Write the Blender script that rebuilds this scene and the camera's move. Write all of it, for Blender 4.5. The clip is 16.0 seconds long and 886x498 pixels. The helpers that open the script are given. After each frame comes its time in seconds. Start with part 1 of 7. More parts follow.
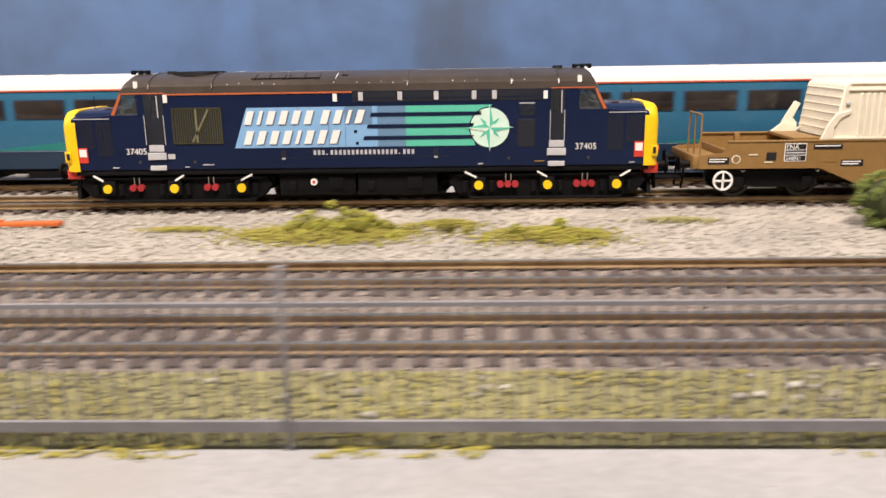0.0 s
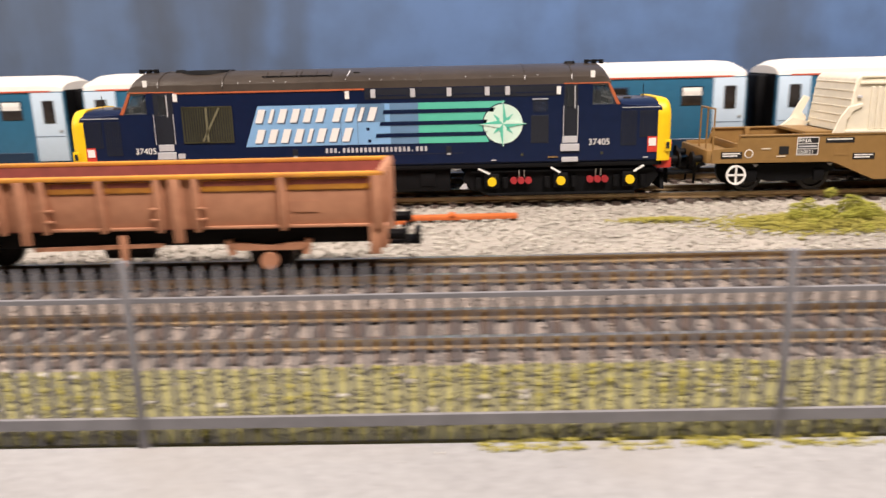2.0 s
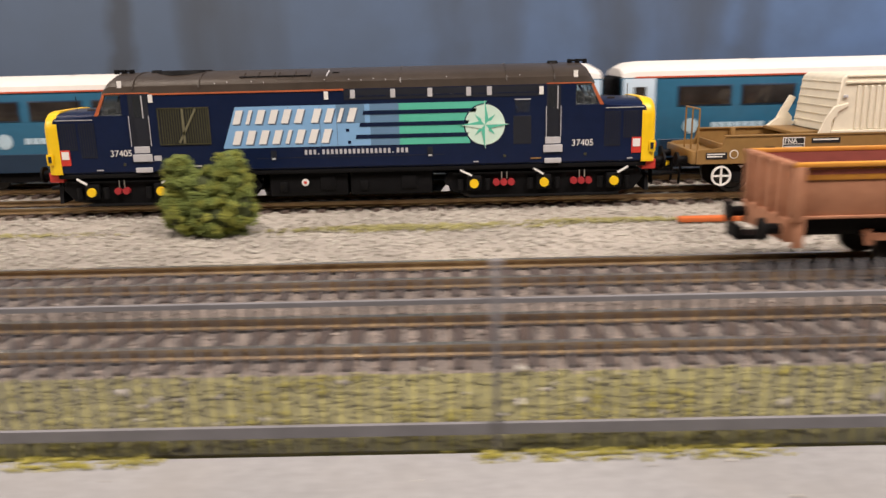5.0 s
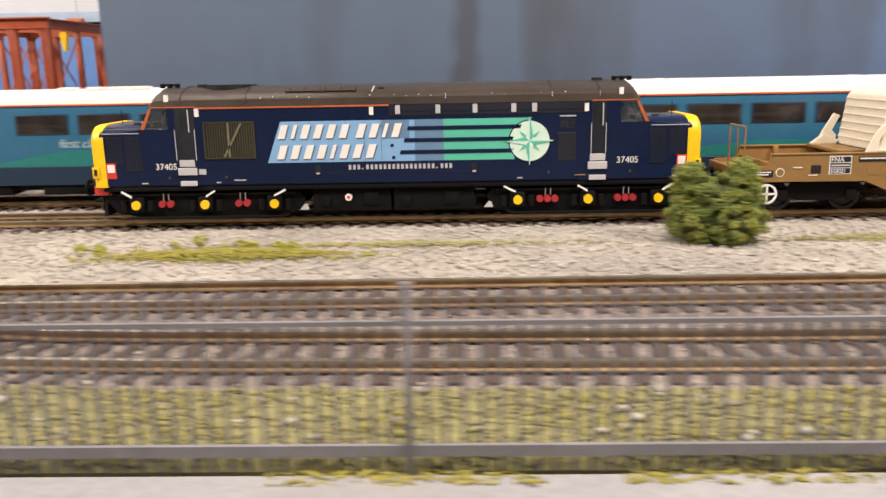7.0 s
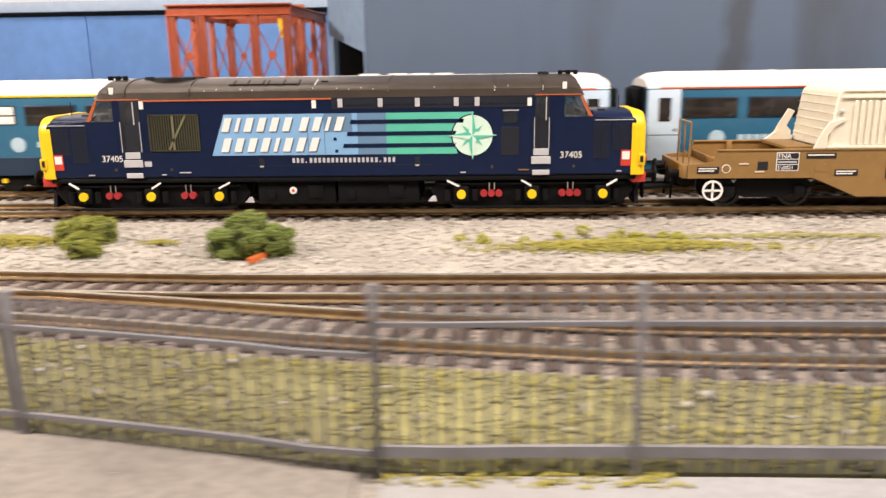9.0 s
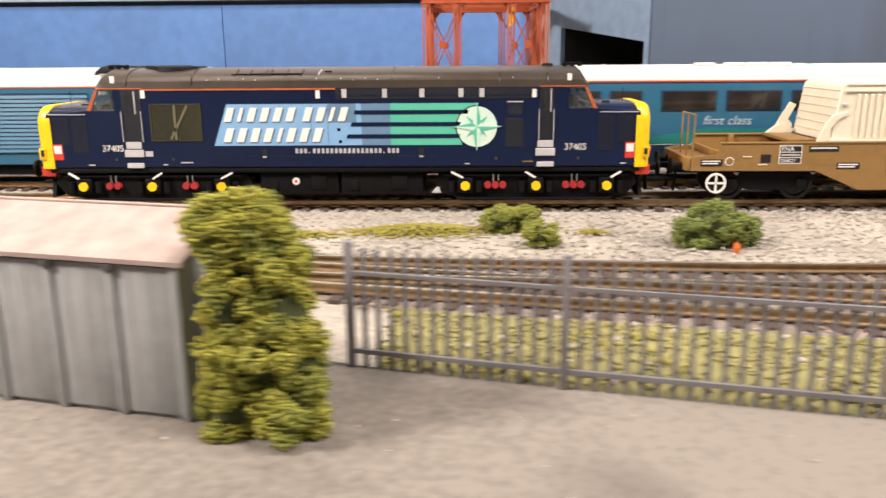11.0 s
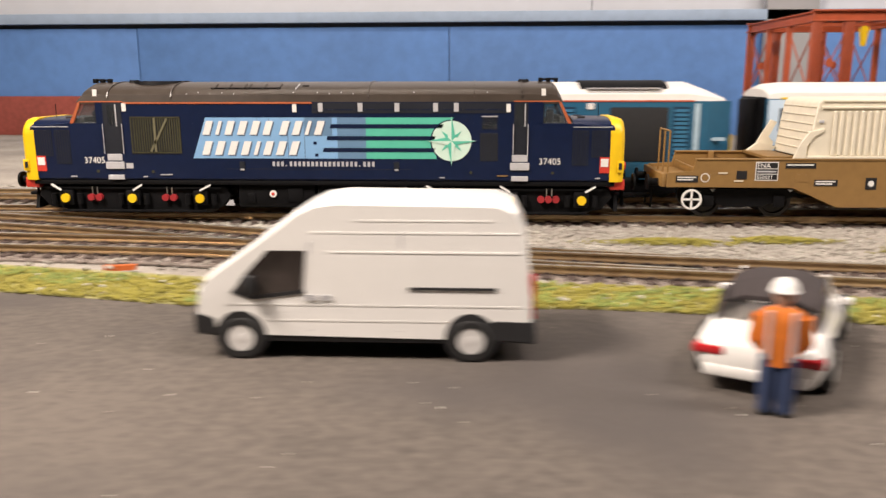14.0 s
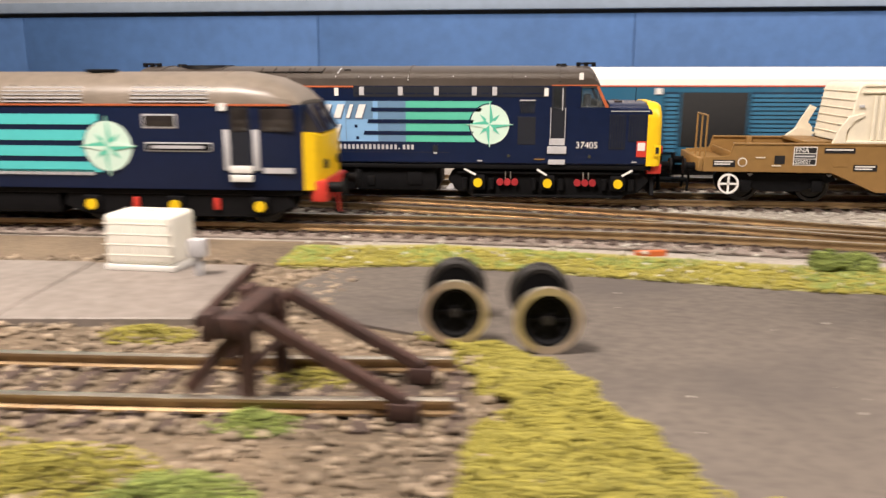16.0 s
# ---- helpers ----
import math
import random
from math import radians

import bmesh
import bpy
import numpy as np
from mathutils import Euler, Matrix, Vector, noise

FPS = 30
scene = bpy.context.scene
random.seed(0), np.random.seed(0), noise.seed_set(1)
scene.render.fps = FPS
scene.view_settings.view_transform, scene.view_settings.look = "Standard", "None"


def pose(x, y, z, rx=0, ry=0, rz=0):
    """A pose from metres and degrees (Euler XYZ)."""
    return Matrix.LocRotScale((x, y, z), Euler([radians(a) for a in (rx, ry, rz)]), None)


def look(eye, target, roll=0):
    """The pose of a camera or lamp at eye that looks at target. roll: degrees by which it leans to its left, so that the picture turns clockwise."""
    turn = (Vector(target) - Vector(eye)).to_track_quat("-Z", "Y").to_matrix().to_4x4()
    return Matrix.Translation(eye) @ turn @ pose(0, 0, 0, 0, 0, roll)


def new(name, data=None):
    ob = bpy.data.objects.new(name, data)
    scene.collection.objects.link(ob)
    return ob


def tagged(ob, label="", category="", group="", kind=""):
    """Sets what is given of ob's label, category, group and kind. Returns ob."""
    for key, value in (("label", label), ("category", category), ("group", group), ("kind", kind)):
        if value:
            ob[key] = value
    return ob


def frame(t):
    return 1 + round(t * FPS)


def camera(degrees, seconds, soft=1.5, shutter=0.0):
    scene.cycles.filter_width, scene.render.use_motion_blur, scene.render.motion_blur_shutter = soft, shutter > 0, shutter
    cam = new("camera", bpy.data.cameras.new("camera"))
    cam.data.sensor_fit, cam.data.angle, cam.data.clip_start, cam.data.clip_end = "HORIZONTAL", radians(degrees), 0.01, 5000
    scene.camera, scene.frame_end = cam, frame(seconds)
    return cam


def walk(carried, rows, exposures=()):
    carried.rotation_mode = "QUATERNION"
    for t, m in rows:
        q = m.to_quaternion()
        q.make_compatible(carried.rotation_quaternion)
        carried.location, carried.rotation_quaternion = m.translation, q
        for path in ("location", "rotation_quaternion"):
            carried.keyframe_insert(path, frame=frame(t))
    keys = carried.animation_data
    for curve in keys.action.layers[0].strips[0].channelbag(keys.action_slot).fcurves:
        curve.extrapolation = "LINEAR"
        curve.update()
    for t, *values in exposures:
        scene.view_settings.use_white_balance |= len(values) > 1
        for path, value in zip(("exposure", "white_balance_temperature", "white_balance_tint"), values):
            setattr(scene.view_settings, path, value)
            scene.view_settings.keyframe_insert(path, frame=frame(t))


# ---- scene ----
# Model railway, OO scale (1:76). Builders work in millimetres; K turns them into metres.
K = 0.001
cam = camera(59.12, 16.0, soft=1.5, shutter=0.8)


def eye(x, y, z, yaw, pitch, roll):
    """Camera pose: millimetres; yaw to the right, pitch up and roll in degrees."""
    return pose(x * K, y * K, z * K, 0, 0, -yaw) @ pose(0, 0, 0, 90 + pitch, 0, 0) @ pose(0, 0, 0, 0, 0, roll)


walk(cam, [
    (0, eye(30.2, -305.8, 57.9, -1.78, -14.08, -0.92)),
    (0.5, eye(-9.9, -305.9, 55.2, -1.69, -14.20, -1.00)),
    (1, eye(-44.6, -305.5, 55.6, -1.44, -14.38, -1.10)),
    (1.5, eye(-102.9, -305.0, 56.0, -1.25, -14.23, -1.25)),
    (2, eye(-146.8, -304.9, 56.1, -0.81, -13.97, -1.33)),
    (2.5, eye(-183.3, -304.0, 55.9, -0.98, -14.12, -1.56)),
    (3, eye(-231.6, -303.8, 56.2, -0.77, -13.89, -1.63)),
    (3.5, eye(-269.2, -302.3, 56.4, -0.75, -13.76, -1.70)),
    (4, eye(-311.0, -300.8, 56.4, -0.51, -13.66, -1.69)),
    (4.5, eye(-350.0, -299.6, 56.1, -0.58, -13.72, -1.64)),
    (5, eye(-390.0, -299.8, 55.9, -0.25, -13.99, -1.40)),
    (7.5, eye(-595.7, -298.5, 58.4, -1.26, -12.94, -0.91)),
    (8, eye(-622.4, -298.2, 60.6, -1.66, -13.41, -0.83)),
    (8.5, eye(-652.8, -297.4, 59.7, -2.53, -13.68, -0.88)),
    (11, eye(-844.0, -297.2, 57.1, -1.51, -14.18, -0.43)),
    (11.5, eye(-871.2, -297.6, 57.5, -1.17, -13.47, -0.36)),
    (12, eye(-903.6, -297.3, 56.6, -1.71, -12.54, -0.37)),
    (12.5, eye(-931.8, -296.8, 55.8, -2.17, -12.53, -0.39)),
    (13, eye(-966.1, -298.5, 55.9, -2.36, -12.42, -0.25)),
    (13.5, eye(-1006.3, -298.0, 54.3, -2.83, -12.32, -0.11)),
    (14, eye(-1047.8, -298.0, 52.6, -3.14, -12.28, -0.15)),
    (14.5, eye(-1085.8, -298.6, 51.8, -3.12, -12.39, 0.09)),
    (15, eye(-1124.4, -300.4, 51.6, -3.26, -13.08, 0.17)),
    (15.5, eye(-1161.7, -302.1, 50.8, -4.10, -13.13, 0.13)),
    (16, eye(-1195.8, -304.6, 50.7, -5.67, -13.02, -0.08)),
], exposures=((0, 0.05), (1.5, 0.05), (3.0, -0.22), (5.0, -0.3), (7.5, 0.18), (8.5, 0.26), (11.0, 0.25), (12.5, -0.08), (13.5, -0.22), (16, -0.24)))

# The train's place along its track at those times.
RUN = (
    (0, -12.0), (0.5, -52.8), (1, -93.4), (1.5, -135.7), (2, -178.4), (2.5, -219.3), (3, -261.6), (3.5, -302.2), (4, -343.2), (4.5, -384.0), (5, -425.8), (7.5, -625.9), (8, -666.1), (8.5, -704.8), (11, -890.3), (11.5, -927.0), (12, -964.6), (12.5, -1001.3), (13, -1037.5), (13.5, -1074.1), (14, -1112.4), (14.5, -1148.5), (15, -1184.2), (15.5, -1220.6), (16, -1259.5),
)
# ---- world and lights: a hall lit by warm ceiling lamps ----
world = bpy.data.worlds.new("hall_light")
scene.world = world
world.use_nodes = True
world.node_tree.nodes["Background"].inputs[0].default_value = (1.0, 0.93, 0.85, 1)
world.node_tree.nodes["Background"].inputs[1].default_value = 0.035
scene.view_settings.exposure = 0.0


def lamp(x, y, z, sx, sy, watts, target, colour=(1.0, 0.855, 0.735)):
    data = bpy.data.lights.new("hall_lamp", "AREA")
    data.shape, data.size, data.size_y = "RECTANGLE", sx * K, sy * K
    data.energy, data.color = watts, colour
    ob = new("hall_lamp", data)
    ob.matrix_world = look((x * K, y * K, z * K), (target[0] * K, target[1] * K, target[2] * K))
    return ob


lamp(140, -380, 760, 360, 160, 13.6, (0, -60, 0), (1.0, 0.87, 0.79))
lamp(-520, -330, 840, 320, 140, 8.6, (-620, -120, 0), (1.0, 0.87, 0.79))
lamp(-1420, -310, 500, 170, 100, 9.0, (-1100, -80, 0), (1.0, 0.86, 0.76))
lamp(-1250, 300, 1000, 800, 160, 3.0, (-1250, 300, 0))

# ---- materials ----
def material(name, base, rough=0.6, metal=0.0, vary=0.25, scale=40.0, dark=None, fine=400.0, bump=0.0, island=0.0, coat=0.0, stain=0.0, bump_scale=None, stretch=None, spec=0.5):
    """Principled surface with two scales of variation: broad stains and fine grain, in object space (metres)."""
    m = bpy.data.materials.new(name)
    m.use_nodes = True
    nt = m.node_tree
    n, link = nt.nodes, nt.links.new
    b = n["Principled BSDF"]
    b.inputs["Roughness"].default_value, b.inputs["Metallic"].default_value = rough, metal
    b.inputs["Coat Weight"].default_value = coat
    b.inputs["Coat Roughness"].default_value = 0.15
    co = n.new("ShaderNodeTexCoord")
    broad, grain = n.new("ShaderNodeTexNoise"), n.new("ShaderNodeTexNoise")
    broad.inputs["Scale"].default_value, broad.inputs["Detail"].default_value = scale, 4
    grain.inputs["Scale"].default_value, grain.inputs["Detail"].default_value = fine, 5
    where = co.outputs["Object"]
    if stretch:
        mp = n.new("ShaderNodeMapping")
        mp.inputs["Scale"].default_value = stretch
        link(where, mp.inputs["Vector"])
        where = mp.outputs[0]
    b.inputs["Specular IOR Level"].default_value = spec
    link(where, broad.inputs["Vector"])
    link(co.outputs["Object"], grain.inputs["Vector"])
    mix = n.new("ShaderNodeMath")
    mix.operation = "MULTIPLY_ADD"
    link(broad.outputs["Fac"], mix.inputs[0])
    mix.inputs[1].default_value = 0.5 + stain
    half = n.new("ShaderNodeMath")
    half.operation = "MULTIPLY"
    half.inputs[1].default_value = 0.5
    link(grain.outputs["Fac"], half.inputs[0])
    link(half.outputs[0], mix.inputs[2])
    fac = mix.outputs[0]
    if island:
        geo, add = n.new("ShaderNodeNewGeometry"), n.new("ShaderNodeMath")
        add.operation = "MULTIPLY_ADD"
        link(geo.outputs["Random Per Island"], add.inputs[0])
        add.inputs[1].default_value = island
        link(fac, add.inputs[2])
        fac = add.outputs[0]
    ramp = n.new("ShaderNodeValToRGB")
    low = dark or tuple(c * (1 - vary) for c in base)
    ramp.color_ramp.elements[0].position, ramp.color_ramp.elements[0].color = 0.36, (*low, 1)
    ramp.color_ramp.elements[1].position, ramp.color_ramp.elements[1].color = 0.62 + island, (*base, 1)
    link(fac, ramp.inputs[0])
    link(ramp.outputs[0], b.inputs["Base Color"])
    rr = n.new("ShaderNodeMapRange")
    rr.inputs["To Min"].default_value, rr.inputs["To Max"].default_value = max(rough - 0.08, 0.03), min(rough + 0.08, 1)
    link(broad.outputs["Fac"], rr.inputs["Value"])
    link(rr.outputs[0], b.inputs["Roughness"])
    if bump:
        bp = n.new("ShaderNodeBump")
        bp.inputs["Strength"].default_value, bp.inputs["Distance"].default_value = bump, 0.0006
        if bump_scale:
            g2 = n.new("ShaderNodeTexNoise")
            g2.inputs["Scale"].default_value, g2.inputs["Detail"].default_value = bump_scale, 3
            link(co.outputs["Object"], g2.inputs["Vector"])
            link(g2.outputs["Fac"], bp.inputs["Height"])
        else:
            link(grain.outputs["Fac"], bp.inputs["Height"])
        link(bp.outputs[0], b.inputs["Normal"])
    return m


def glass(name, tint, rough=0.08):
    m = bpy.data.materials.new(name)
    m.use_nodes = True
    b = m.node_tree.nodes["Principled BSDF"]
    b.inputs["Base Color"].default_value = (*tint, 1)
    b.inputs["Roughness"].default_value = rough
    b.inputs["Transmission Weight"].default_value = 0.97
    b.inputs["IOR"].default_value = 1.3
    return m


# ---- mesh tools (millimetres) ----
def part(name, bm, mat, parent=None, label="", at=(0, 0, 0), sharp=35):
    """Links a bmesh in millimetres as one mesh object; at: its place on its thing, in millimetres."""
    bmesh.ops.recalc_face_normals(bm, faces=bm.faces)
    bmesh.ops.scale(bm, vec=(K, K, K), verts=bm.verts)
    me = bpy.data.meshes.new(name)
    bm.to_mesh(me)
    bm.free()
    for mm in mat if isinstance(mat, (list, tuple)) else (mat,):
        me.materials.append(mm)
    me.polygons.foreach_set("use_smooth", [True] * len(me.polygons))
    me.set_sharp_from_angle(angle=radians(sharp))
    ob = new(name, me)
    ob.location = (at[0] * K, at[1] * K, at[2] * K)
    if parent:
        ob.parent = parent
    if label:
        tagged(ob, label)
    return ob


def thing(name, label, category, group="", kind="", at=(0, 0, 0), turn=0):
    ob = new(name)
    ob.empty_display_size = 0.01
    ob.matrix_world = pose(at[0] * K, at[1] * K, at[2] * K, 0, 0, turn)
    return tagged(ob, label, category, group, kind)


def share(ob, name, parent, at, turn=(0, 0, 0)):
    """Another part on the same mesh."""
    o = new(name, ob.data)
    o.parent = parent
    o.matrix_basis = pose(at[0] * K, at[1] * K, at[2] * K, *turn)
    return o


def box(x0, x1, y0, y1, z0, z1, bevel=0.0, bm=None, seg=2, mat=0):
    b = bmesh.new()
    m = Matrix.Translation(((x0 + x1) / 2, (y0 + y1) / 2, (z0 + z1) / 2)) @ Matrix.Diagonal((abs(x1 - x0), abs(y1 - y0), abs(z1 - z0), 1))
    bmesh.ops.create_cube(b, size=1, matrix=m)
    if bevel:
        bmesh.ops.bevel(b, geom=b.edges[:], offset=bevel, segments=seg, affect="EDGES", profile=0.5)
    return join(bm, b, mat)


def join(bm, b, mat=0):
    for f in b.faces:
        f.material_index = mat
    if bm is None:
        return b
    tmp = bpy.data.meshes.new("tmp")
    b.to_mesh(tmp)
    b.free()
    bm.from_mesh(tmp)
    bpy.data.meshes.remove(tmp)
    return bm


def rod(p, q, r, seg=10, bm=None, r2=None, mat=0):
    """A round bar from p to q."""
    p, q = Vector(p), Vector(q)
    b = bmesh.new()
    m = Matrix.Translation((p + q) / 2) @ (q - p).to_track_quat("Z", "Y").to_matrix().to_4x4()
    bmesh.ops.create_cone(b, cap_ends=True, segments=seg, radius1=r, radius2=r if r2 is None else r2, depth=(q - p).length, matrix=m)
    return join(bm, b, mat)


def beam(p, q, w, h, bm=None, bevel=0.0, mat=0):
    """A square bar from p to q, w wide and h high."""
    p, q = Vector(p), Vector(q)
    b = bmesh.new()
    m = Matrix.Translation((p + q) / 2) @ (q - p).to_track_quat("X", "Z").to_matrix().to_4x4() @ Matrix.Diagonal(((q - p).length, w, h, 1))
    bmesh.ops.create_cube(b, size=1, matrix=m)
    if bevel:
        bmesh.ops.bevel(b, geom=b.edges[:], offset=bevel, segments=1, affect="EDGES")
    return join(bm, b, mat)


def prism(points, y0, y1, bm=None, axis="y", bevel=0.0, mat=0):
    """An outline pushed from y0 to y1. axis y: points are (x, z); x: (y, z); z: (x, y)."""
    b = bmesh.new()
    place = {"y": lambda a, c, d: (a, d, c), "x": lambda a, c, d: (d, a, c), "z": lambda a, c, d: (a, c, d)}[axis]
    lo = [b.verts.new(place(a, c, y0)) for a, c in points]
    hi = [b.verts.new(place(a, c, y1)) for a, c in points]
    n = len(points)
    b.faces.new(lo)
    b.faces.new(hi[::-1])
    for i in range(n):
        b.faces.new((lo[i], hi[i], hi[(i + 1) % n], lo[(i + 1) % n]))
    if bevel:
        bmesh.ops.bevel(b, geom=b.edges[:], offset=bevel, segments=1, affect="EDGES")
    return join(bm, b, mat)


def loft(sections, bm=None, mat=0):
    """A skin over closed loops of equally many points (x, y, z), capped at both ends."""
    b = bmesh.new()
    rings = [[b.verts.new(p) for p in s] for s in sections]
    n = len(rings[0])
    for a, c in zip(rings, rings[1:]):
        for i in range(n):
            b.faces.new((a[i], a[(i + 1) % n], c[(i + 1) % n], c[i]))
    b.faces.new(rings[0])
    b.faces.new(rings[-1][::-1])
    return join(bm, b, mat)


def wheel_mesh(r, w, bm=None, seg=28, tread=0.6):
    """A disc wheel on the y axis with a rim and a hub."""
    b = bmesh.new()
    prof = [(0.0, 0.18), (0.22, 0.18), (0.26, 0.40), (0.72, 0.34), (0.80, 0.0), (1.0, 0.0), (1.0, 1.0), (0.0, 1.0)]
    rings = []
    for rr, dd in prof:
        rings.append([b.verts.new((max(rr, 0.001) * r * math.cos(2 * math.pi * k / seg), w * (dd - 0.5), max(rr, 0.001) * r * math.sin(2 * math.pi * k / seg))) for k in range(seg)])
    for a, c in zip(rings, rings[1:]):
        for k in range(seg):
            b.faces.new((a[k], a[(k + 1) % seg], c[(k + 1) % seg], c[k]))
    return join(bm, b)


def lettering(text, size, mat, parent, at, turn=(90, 0, 0), name="lettering", shear=0.0, label="", stretch=1.0):
    """Raised letters in the built-in font, as a mesh; at: lower left corner, millimetres."""
    cu = bpy.data.curves.new("letters", "FONT")
    cu.body, cu.size, cu.shear, cu.extrude = text, size * K, shear, 0.04 * K
    tmp = bpy.data.objects.new("letters", cu)
    scene.collection.objects.link(tmp)
    me = bpy.data.meshes.new_from_object(tmp.evaluated_get(bpy.context.evaluated_depsgraph_get()))
    bpy.data.objects.remove(tmp)
    bpy.data.curves.remove(cu)
    me.materials.clear()
    me.materials.append(mat)
    me.transform(Matrix.Diagonal((stretch, 1, 1, 1)))
    ob = new(name, me)
    ob.matrix_basis = pose(at[0] * K, at[1] * K, at[2] * K, *turn)
    ob.parent = parent
    if label:
        tagged(ob, label)
    return ob

# ---- materials of the place ----
GRAVEL = material("ballast_ground", (0.44, 0.4, 0.35), 0.95, vary=0.45, scale=25, fine=900, bump=0.9)
STONE = material("ballast_stone", (0.55, 0.525, 0.465), 0.9, dark=(0.2, 0.175, 0.145), scale=60, fine=700, island=0.5)
DARKBALLAST = material("dark_ballast", (0.27, 0.225, 0.195), 0.95, vary=0.5, scale=30, fine=900, bump=0.8)
TARMAC = material("yard_tarmac", (0.134, 0.113, 0.096), 0.8, dark=(0.066, 0.056, 0.048), scale=5, fine=500, bump=0.35, stain=0.1)
PALETARMAC = material("grey_yard_concrete", (0.225, 0.203, 0.178), 0.85, dark=(0.12, 0.107, 0.093), scale=6, fine=500, bump=0.35, stain=0.1)
PAVING = material("pale_road", (0.305, 0.305, 0.31), 0.9, vary=0.25, scale=14, fine=600, bump=0.3)
RAIL = material("rail_brass", (0.5, 0.37, 0.21), 0.35, 0.7, dark=(0.3, 0.2, 0.11), scale=30, fine=300)
RAILHEAD = material("rail_head", (0.85, 0.78, 0.66), 0.36, 1.0, vary=0.2, scale=40, fine=300)
SLEEPER = material("sleeper", (0.075, 0.05, 0.04), 0.8, dark=(0.04, 0.028, 0.022), scale=60, fine=900, bump=0.3)
GRASS = material("static_grass", (0.36, 0.335, 0.13), 0.9, dark=(0.17, 0.155, 0.065), scale=22, fine=300, island=0.5)
MOSS = material("yellow_moss", (0.34, 0.3, 0.055), 0.9, dark=(0.19, 0.175, 0.036), scale=40, fine=400, island=0.5)
LEAF = material("foam_foliage", (0.26, 0.31, 0.075), 0.9, dark=(0.085, 0.125, 0.03), scale=60, fine=500, island=0.5)
LEAFY = material("yellow_green_foliage", (0.32, 0.33, 0.06), 0.9, dark=(0.11, 0.14, 0.028), scale=50, fine=500, island=0.5)
SKY = material("painted_sky_board", (0.09, 0.165, 0.335), 0.75, dark=(0.07, 0.122, 0.235), scale=16, fine=60, bump=0.08, stretch=(1, 1, 0.1))


def streaks(m, colour, scale, low, high):
    """Upright weather streaks over a painted board."""
    n, link = m.node_tree.nodes, m.node_tree.links.new
    co, mp, tex, ramp, mix = n.new("ShaderNodeTexCoord"), n.new("ShaderNodeMapping"), n.new("ShaderNodeTexNoise"), n.new("ShaderNodeMapRange"), n.new("ShaderNodeMix")
    mp.inputs["Scale"].default_value = (1, 1, 0.22)
    mp.inputs["Location"].default_value = (0.31, 0, 0)
    tex.inputs["Scale"].default_value, tex.inputs["Detail"].default_value = scale, 5
    ramp.inputs["From Min"].default_value, ramp.inputs["From Max"].default_value = low, high
    mix.data_type = "RGBA"
    link(co.outputs["Object"], mp.inputs["Vector"])
    link(mp.outputs[0], tex.inputs["Vector"])
    link(tex.outputs["Fac"], ramp.inputs["Value"])
    link(ramp.outputs[0], mix.inputs["Factor"])
    base = n["Principled BSDF"].inputs["Base Color"]
    link(base.links[0].from_socket, mix.inputs["A"])
    mix.inputs["B"].default_value = (*colour, 1)
    link(mix.outputs["Result"], base)




def grey_end(m, colour, x0, x1):
    """Blue paint that passes into grey along the board."""
    n, link = m.node_tree.nodes, m.node_tree.links.new
    co, sep, ramp, mix = n.new("ShaderNodeTexCoord"), n.new("ShaderNodeSeparateXYZ"), n.new("ShaderNodeMapRange"), n.new("ShaderNodeMix")
    ramp.inputs["From Min"].default_value, ramp.inputs["From Max"].default_value = x0, x1
    ramp.inputs["To Max"].default_value = 0.85
    mix.data_type = "RGBA"
    link(co.outputs["Object"], sep.inputs[0])
    link(sep.outputs["X"], ramp.inputs["Value"])
    link(ramp.outputs[0], mix.inputs["Factor"])
    base = n["Principled BSDF"].inputs["Base Color"]
    link(base.links[0].from_socket, mix.inputs["A"])
    mix.inputs["B"].default_value = (*colour, 1)
    link(mix.outputs["Result"], base)


def stain(m, x, width, colour, strength):
    """One upright dirt streak on the board at x, uneven in outline."""
    n, link = m.node_tree.nodes, m.node_tree.links.new
    co, sep, tex, wob, dist, ab, ramp, mix = (n.new("ShaderNode" + k) for k in ("TexCoord", "SeparateXYZ", "TexNoise", "Math", "Math", "Math", "MapRange", "Mix"))
    tex.inputs["Scale"].default_value = 45
    wob.operation, wob.inputs[1].default_value = "MULTIPLY", width * 1.6
    dist.operation, ab.operation = "ADD", "ABSOLUTE"
    shift = n.new("ShaderNodeMath")
    shift.operation, shift.inputs[1].default_value = "SUBTRACT", x + width * 0.8
    link(co.outputs["Object"], sep.inputs[0])
    link(co.outputs["Object"], tex.inputs["Vector"])
    link(tex.outputs["Fac"], wob.inputs[0])
    link(sep.outputs["X"], shift.inputs[0])
    link(shift.outputs[0], dist.inputs[0])
    link(wob.outputs[0], dist.inputs[1])
    link(dist.outputs[0], ab.inputs[0])
    ramp.inputs["From Min"].default_value, ramp.inputs["From Max"].default_value = width, width * 0.3
    ramp.inputs["To Max"].default_value = strength
    link(ab.outputs[0], ramp.inputs["Value"])
    mix.data_type = "RGBA"
    link(ramp.outputs[0], mix.inputs["Factor"])
    base = n["Principled BSDF"].inputs["Base Color"]
    link(base.links[0].from_socket, mix.inputs["A"])
    mix.inputs["B"].default_value = (*colour, 1)
    link(mix.outputs["Result"], base)


